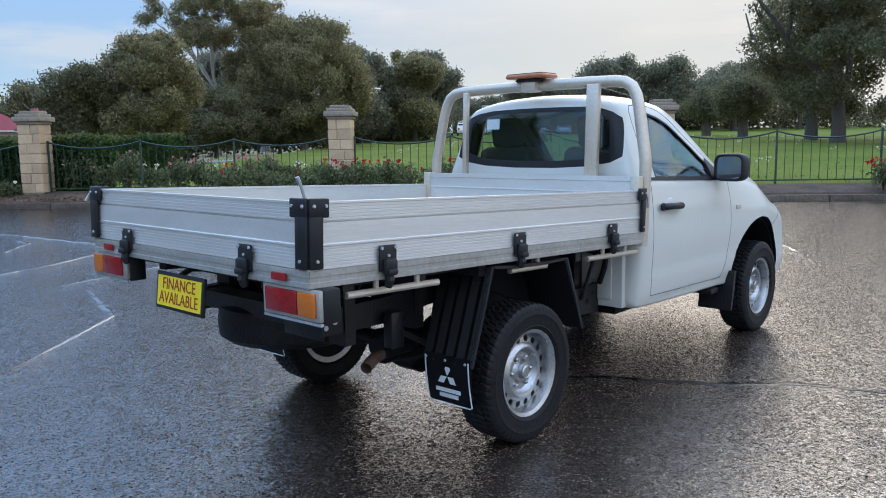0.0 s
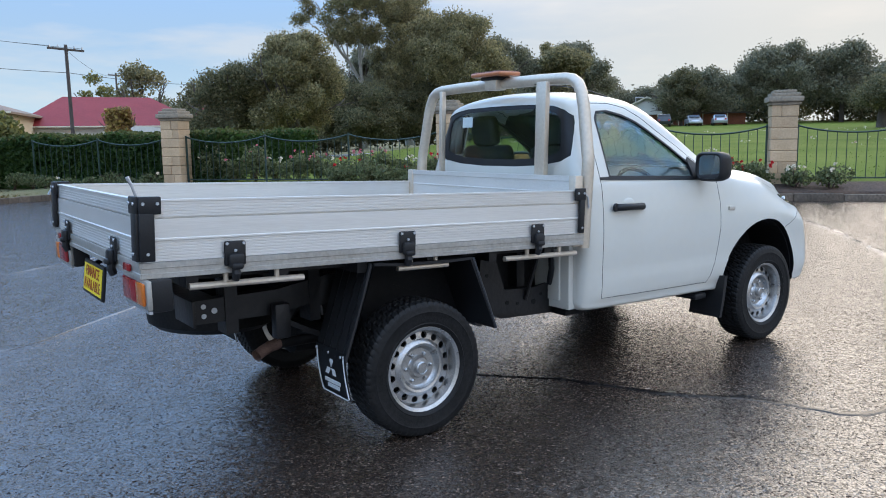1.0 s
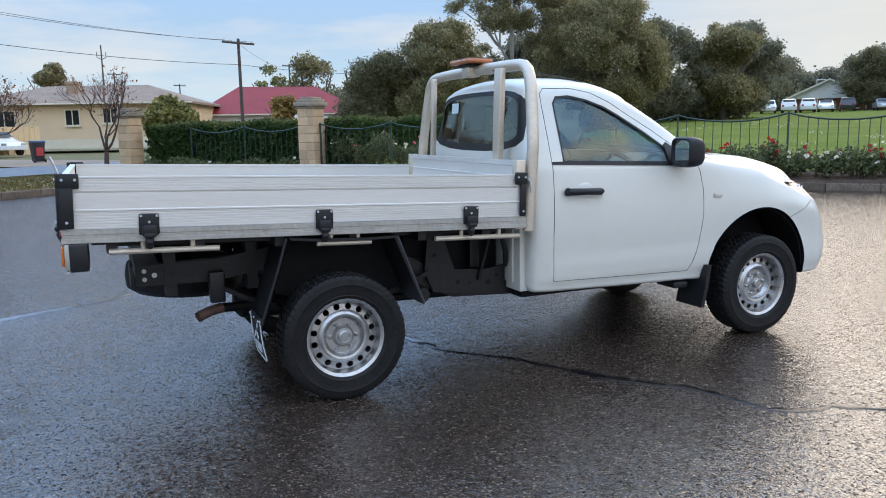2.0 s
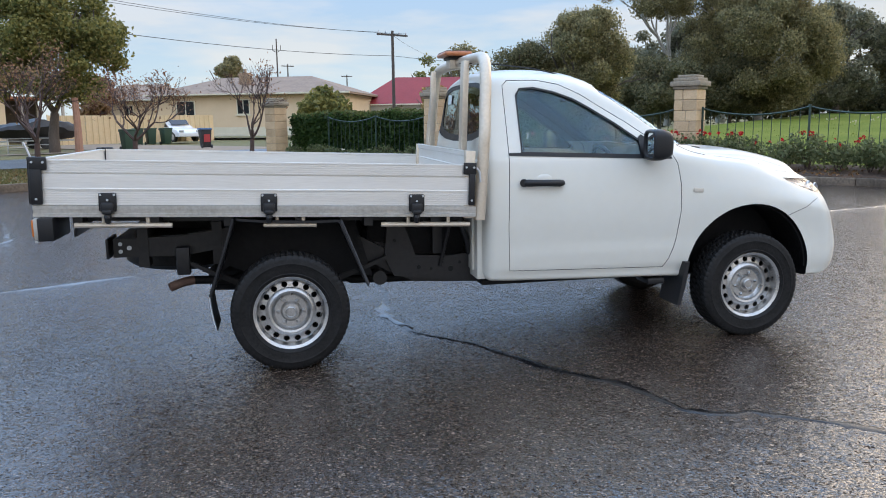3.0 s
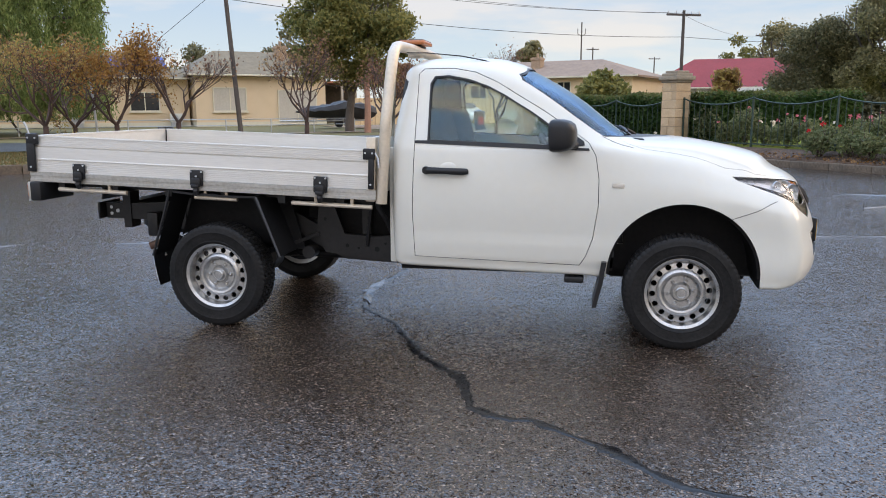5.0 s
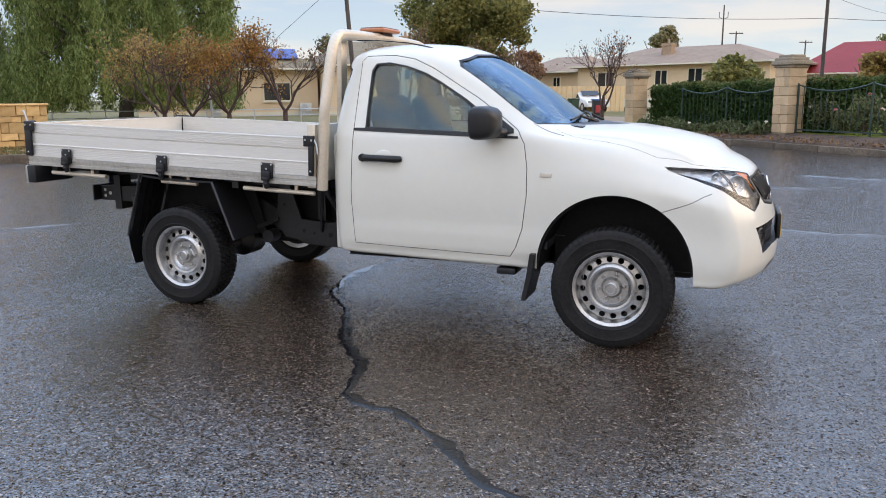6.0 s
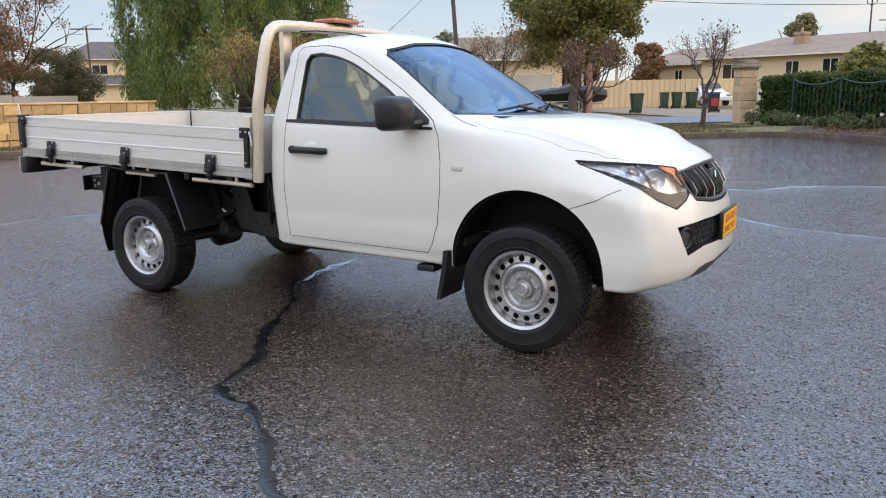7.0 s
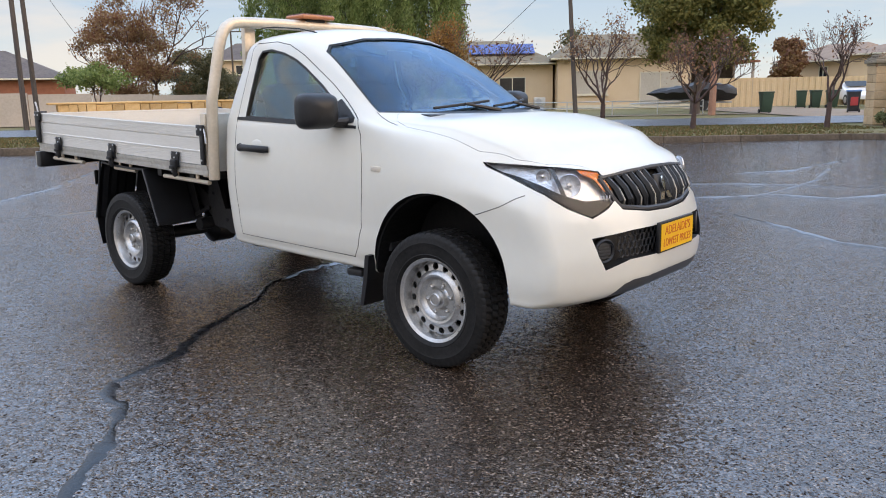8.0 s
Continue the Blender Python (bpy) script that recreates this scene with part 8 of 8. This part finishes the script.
# ---- chassis and running gear ----
for s in (-1, 1):
    pts = [(-1.02, 0.665, 0.775), (-0.62, 0.66, 0.78), (-0.35, 0.70, 0.82), (0.0, 0.72, 0.84), (0.32, 0.68, 0.80), (0.62, 0.50, 0.64), (0.80, 0.42, 0.57), (1.2, 0.40, 0.55), (2.6, 0.40, 0.55)]
    bm = prism(bmesh.new(), [(x, a) for x, a, b in pts] + [(x, b) for x, a, b in pts[::-1]], "y", *((-0.50, -0.43) if s < 0 else (0.43, 0.50)))
    rail_ob = part("chassis_rail", bm, M_CHASSIS, ute, "black chassis rail", smooth=None)
    for x, z, rr in ((-0.98, 0.745, 0.012), (-0.98, 0.70, 0.012), (-0.93, 0.72, 0.014), (0.78, 0.50, 0.014), (0.88, 0.49, 0.010), (1.0, 0.47, 0.018), (0.93, 0.52, 0.009), (1.08, 0.50, 0.012)):
        part("rail_hole", tube(bmesh.new(), [(x, s * 0.499, z), (x, s * 0.503, z)], rr, 10), M_GALV if x < -0.9 else M_UNDER, rail_ob)
    # sub-frame of the tray
    part("subframe_rail", new_box(-1.22, 1.05, s * 0.42 - 0.03, s * 0.42 + 0.03, 0.0, 0.07, m=pose(0, 0, 0.872, 0, 2.1, 0) @ pose(0, 0, -0.02)), M_CHASSIS, ute, smooth=None)
    for x in (-0.85, -0.42, 0.40, 0.95):
        part("mount", new_box(x - 0.03, x + 0.03, s * 0.45 - 0.058, s * 0.45 + 0.058, 0.60, 0.86), M_CHASSIS, ute, smooth=None)
    # leaf springs
    for k in range(4):
        L = 0.62 - k * 0.11
        part("spring_leaf", tube(bmesh.new(), [(-L, s * 0.54, 0.50 + 0.16 * (L / 0.62) ** 2 - k * 0.012 - 0.02), (-L * 0.5, s * 0.54, 0.475 - k * 0.012), (0, s * 0.54, 0.46 - k * 0.012), (L * 0.5, s * 0.54, 0.475 - k * 0.012), (L, s * 0.54, 0.50 + 0.10 * (L / 0.62) ** 2 - k * 0.012)], 0.017, 4), M_CHASSIS, ute, smooth=None)
    part("shackle", new_box(-0.66, -0.58, s * 0.54 - 0.03, s * 0.54 + 0.03, 0.55, 0.72, bevel=0.01, m=pose(0, 0, 0)), M_CHASSIS, ute)
    part("spring_hanger", tube(bmesh.new(), [(0.56, s * 0.50, 0.475), (0.56, s * 0.60, 0.475)], 0.045, 12), M_CHASSIS, ute)
    part("damper", tube(bmesh.new(), [(-0.12, s * 0.50, 0.36), (0.12, s * 0.46, 0.76)], 0.03, 8), M_CHASSIS, ute)
part("rear_axle", tube(bmesh.new(), [(0, -0.68, 0.345), (0, -0.2, 0.345), (0, -0.14, 0.345), (0, 0.02, 0.345), (0, 0.08, 0.345), (0, 0.68, 0.345)], [0.045, 0.05, 0.13, 0.13, 0.05, 0.045], 14), M_CHASSIS, ute)
part("front_axle", tube(bmesh.new(), [(3.0, -0.68, 0.345), (3.0, 0.68, 0.345)], 0.05, 10), M_CHASSIS, ute)
part("drive_shaft", tube(bmesh.new(), [(0.1, 0.0, 0.36), (2.0, 0.0, 0.50)], 0.04, 10), M_CHASSIS, ute)
part("spare_tyre", tyre_m := spin(bmesh.new(), [(0.20, -0.08), (0.29, -0.10), (0.335, -0.07), (0.345, 0.0), (0.335, 0.07), (0.29, 0.10), (0.20, 0.08), (0.12, 0.02), (0.05, 0.02), (0.05, -0.02), (0.12, -0.02)], 40, "z", True), M_TYRE, ute, "black spare tyre slung under the tray").matrix_local = pose(-0.72, 0.12, 0.615, 0, 3, 0)
part("fuel_tank", new_box(0.75, 1.75, 0.05, 0.42, 0.33, 0.58, bevel=0.06), M_UNDER, ute, "black fuel tank")
part("gearbox", new_box(1.5, 2.7, -0.22, 0.2, 0.34, 0.56, bevel=0.08), M_UNDER, ute)
part("engine_sump", new_box(2.55, 3.45, -0.40, 0.40, 0.33, 0.46, bevel=0.05), M_UNDER, ute)
part("cross_member", new_box(-1.02, -0.90, -0.45, 0.45, 0.69, 0.77), M_CHASSIS, ute, smooth=None)
part("tow_plate", new_box(-1.05, -1.035, -0.56, -0.30, 0.665, 0.785, bevel=0.004), M_CHASSIS, ute, "black drilled mounting plate")
part("cross_member", new_box(0.55, 0.62, -0.45, 0.45, 0.55, 0.68), M_CHASSIS, ute, smooth=None)
part("exhaust_pipe", tube(bmesh.new(), [(1.3, -0.30, 0.40), (0.4, -0.32, 0.42), (0.18, -0.33, 0.55), (-0.15, -0.33, 0.56), (-0.35, -0.36, 0.47), (-0.60, -0.41, 0.488)], 0.027, 12, caps=False), M_UNDER, ute, "black exhaust pipe")
part("exhaust_tip", tube(bmesh.new(), [(-0.58, -0.405, 0.488), (-0.64, -0.422, 0.480), (-0.68, -0.437, 0.470), (-0.72, -0.455, 0.457)], 0.0285, 14, caps=False), M_RUST, ute, "rusty exhaust tip")
part("muffler", tube(bmesh.new(), [(-0.50, -0.28, 0.48), (-0.46, -0.28, 0.48), (-0.22, -0.28, 0.47), (-0.18, -0.28, 0.47)], [0.05, 0.09, 0.09, 0.05], 14), M_UNDER, ute)
part("rear_cab_flange", new_box(1.165, 1.225, -0.70, 0.70, 0.45, 1.2, bevel=0.01), M_PAINT, ute)
for k in range(5):
    part("pressing", new_box(1.150, 1.167, -0.63 + k * 0.27, -0.50 + k * 0.27, 0.50, 0.95, bevel=0.006), M_PAINT, ute)
# near-black slab added to stand for the shade under the cab sill
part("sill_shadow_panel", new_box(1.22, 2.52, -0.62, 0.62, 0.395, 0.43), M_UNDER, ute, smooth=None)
part("sill_step", new_box(2.30, 2.42, -0.78, -0.60, 0.37, 0.41, bevel=0.01), M_BLACK, ute)


def rear_guard(s):
    g = new("mudguard")
    g.parent = ute
    g["label"] = "black folded mudguard with stiffening pleats"
    y0, y1 = (-0.86, -0.56) if s < 0 else (0.56, 0.86)
    bm = bmesh.new()
    n = 9
    rows = []
    for x, z in ((-0.275, 0.915), (-0.33, 0.77), (-0.40, 0.57), (-0.435, 0.47)):
        rows.append([bm.verts.new((x - (0.018 if k % 2 else 0.0), y0 + (y1 - y0) * k / n, z)) for k in range(n + 1)])
    for a, b in zip(rows, rows[1:]):
        for k in range(n):
            bm.faces.new((a[k], a[k + 1], b[k + 1], b[k]))
    ext = bmesh.ops.solidify(bm, geom=bm.faces[:], thickness=0.008)
    part("rear_panel", bm, M_BLACK, g, smooth=None)
    prof = [(-0.285, 0.915), (-0.15, 0.90), (0.15, 0.885), (0.31, 0.885), (0.46, 0.49), (0.452, 0.485), (0.295, 0.872), (0.15, 0.872), (-0.15, 0.887), (-0.275, 0.90)]
    part("arch_panel", prism(bmesh.new(), prof, "y", y0, y1), M_BLACK, g, smooth=None)
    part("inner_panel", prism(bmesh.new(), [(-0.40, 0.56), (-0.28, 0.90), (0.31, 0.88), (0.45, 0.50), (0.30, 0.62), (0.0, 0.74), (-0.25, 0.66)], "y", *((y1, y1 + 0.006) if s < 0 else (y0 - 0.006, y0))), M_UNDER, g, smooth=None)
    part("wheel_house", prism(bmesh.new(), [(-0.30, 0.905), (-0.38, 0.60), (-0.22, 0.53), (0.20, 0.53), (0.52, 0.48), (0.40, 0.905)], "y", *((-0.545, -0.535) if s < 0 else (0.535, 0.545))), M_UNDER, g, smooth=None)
    edge = y0 if s < 0 else y1
    part("edge_bead", tube(bmesh.new(), [(-0.30, edge, 0.912), (-0.345, edge, 0.77), (-0.415, edge, 0.57), (-0.45, edge, 0.47)], 0.009, 6), M_BLACK, g)
    part("edge_bead", tube(bmesh.new(), [(0.31, edge, 0.88), (0.46, edge, 0.488)], 0.008, 6), M_DARKGREY, g)
    flap = new("mud_flap")
    flap.parent = ute
    flap["label"] = "black rubber mud flap with white edging and emblem"
    def fl(y, z):
        u = (0.50 - z) / 0.24
        return -0.437 - 0.012 + 0.05 * u * u * 0.6 - 0.0 * y
    bm = bmesh.new()
    rows = []
    for z in np.linspace(0.505, 0.262, 8):
        taper = 0.012 * (0.505 - z) / 0.24
        rows.append([bm.verts.new((fl(0, z), y0 + taper + (y1 - y0 - 2 * taper) * k / 6, z)) for k in range(7)])
    for a, b in zip(rows, rows[1:]):
        for k in range(6):
            bm.faces.new((a[k], a[k + 1], b[k + 1], b[k]))
    bmesh.ops.solidify(bm, geom=bm.faces[:], thickness=0.006)
    part("sheet", bm, M_BLACK, flap)
    z_list = list(np.linspace(0.49, 0.275, 7))
    loop = [(fl(0, z) - 0.006, y0 + 0.018, z) for z in z_list] + [(fl(0, 0.268) - 0.008, y0 + 0.03, 0.268), (fl(0, 0.268) - 0.008, y1 - 0.03, 0.268)] + [(fl(0, z) - 0.006, y1 - 0.018, z) for z in z_list[::-1]]
    part("edging", tube(bmesh.new(), loop, 0.0034, 6), M_WHITEINK, flap, "white edge line")
    yc = (y0 + y1) / 2
    em = pose(fl(0, 0.40) - 0.006, yc, 0.405, 0, 4, 0) @ Matrix.Diagonal((-0.15, -1, 1, 1))
    diamonds(flap, em, 0.062, M_WHITEINK)
    for k, (w, z) in enumerate(((0.15, 0.337), (0.115, 0.310))):
        part("text_bar", new_box(fl(0, z) - 0.010, fl(0, z) - 0.006, yc - w / 2, yc + w / 2, z - 0.009, z + 0.009), M_WHITEINK, flap, "white bar for small print", smooth=None)
    for k in range(3):
        o = new("bolt", BOLT)
        o.parent = flap
        o.matrix_local = pose(fl(0, 0.49) - 0.012, y0 + 0.03 + k * 0.12, 0.485, 0, 0, -90)


rear_guard(-1)
rear_guard(1)
for s in (-1, 1):
    bm = prism(bmesh.new(), [(2.525, 0.52), (2.555, 0.52), (2.535, 0.38), (2.50, 0.235), (2.475, 0.235), (2.505, 0.38)], "y", *((-0.85, -0.60) if s < 0 else (0.60, 0.85)))
    part("front_mud_flap", bm, M_BLACK, ute, "black front mud flap", smooth=None)
for s in (-1, 1):
    bm = bmesh.new()
    arc = [(3.0 + 0.442 * math.cos(a), 0.44 + 0.442 * math.sin(a)) for a in np.linspace(0.0, math.pi, 40)]
    arc += [(3.0 + 0.430 * math.cos(a), 0.44 + 0.430 * math.sin(a)) for a in np.linspace(math.pi, 0.0, 40)]
    prism(bm, arc, "y", *((-0.80, -0.46) if s < 0 else (0.46, 0.80)))
    prism(bm, [(3.0 + 0.436 * math.cos(a), 0.44 + 0.436 * math.sin(a)) for a in np.linspace(0, math.pi, 32)] + [(2.564, 0.41), (3.436, 0.41)], "y", *((-0.485, -0.470) if s < 0 else (0.470, 0.485)))
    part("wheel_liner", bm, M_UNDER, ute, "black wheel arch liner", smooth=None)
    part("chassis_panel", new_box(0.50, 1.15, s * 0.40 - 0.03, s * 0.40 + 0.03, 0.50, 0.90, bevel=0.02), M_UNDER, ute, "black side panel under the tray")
    part("rail_gusset", prism(bmesh.new(), [(0.60, 0.60), (0.66, 0.47), (1.16, 0.41), (1.16, 0.60), (1.02, 0.585), (0.80, 0.60), (0.70, 0.88), (0.63, 0.88)], "y", *((-0.535, -0.505) if s < 0 else (0.505, 0.535))), M_CHASSIS, ute, "black pressed gusset", smooth=None)
    for x, z, rr in ((0.82, 0.520, 0.014), (0.90, 0.505, 0.010), (0.96, 0.53, 0.012), (1.03, 0.50, 0.018), (1.09, 0.54, 0.010), (0.665, 0.70, 0.012), (0.66, 0.80, 0.010)):
        part("punched_hole", tube(bmesh.new(), [(x, s * 0.533, z), (x, s * 0.5375, z)], rr, 12), M_UNDER, ute)
    part("tray_stay", tube(bmesh.new(), [(1.03, s * 0.62, 0.90), (0.985, s * 0.57, 0.66), (0.96, s * 0.54, 0.52)], 0.012, 8), M_CHASSIS, ute)
    part("fuel_hose", tube(bmesh.new(), [(1.06, s * 0.66, 0.90), (1.075, s * 0.64, 0.80), (1.12, s * 0.60, 0.70), (1.15, s * 0.55, 0.60)], 0.018, 8), M_BLACK, ute)
    part("side_member", new_box(-1.15, 1.06, s * 0.70 - 0.02, s * 0.70 + 0.02, -0.075, -0.02), M_CHASSIS, ute, smooth=None).matrix_local = pose(0, 0, 0.952, 0, 2.1, 0)
solid.free()
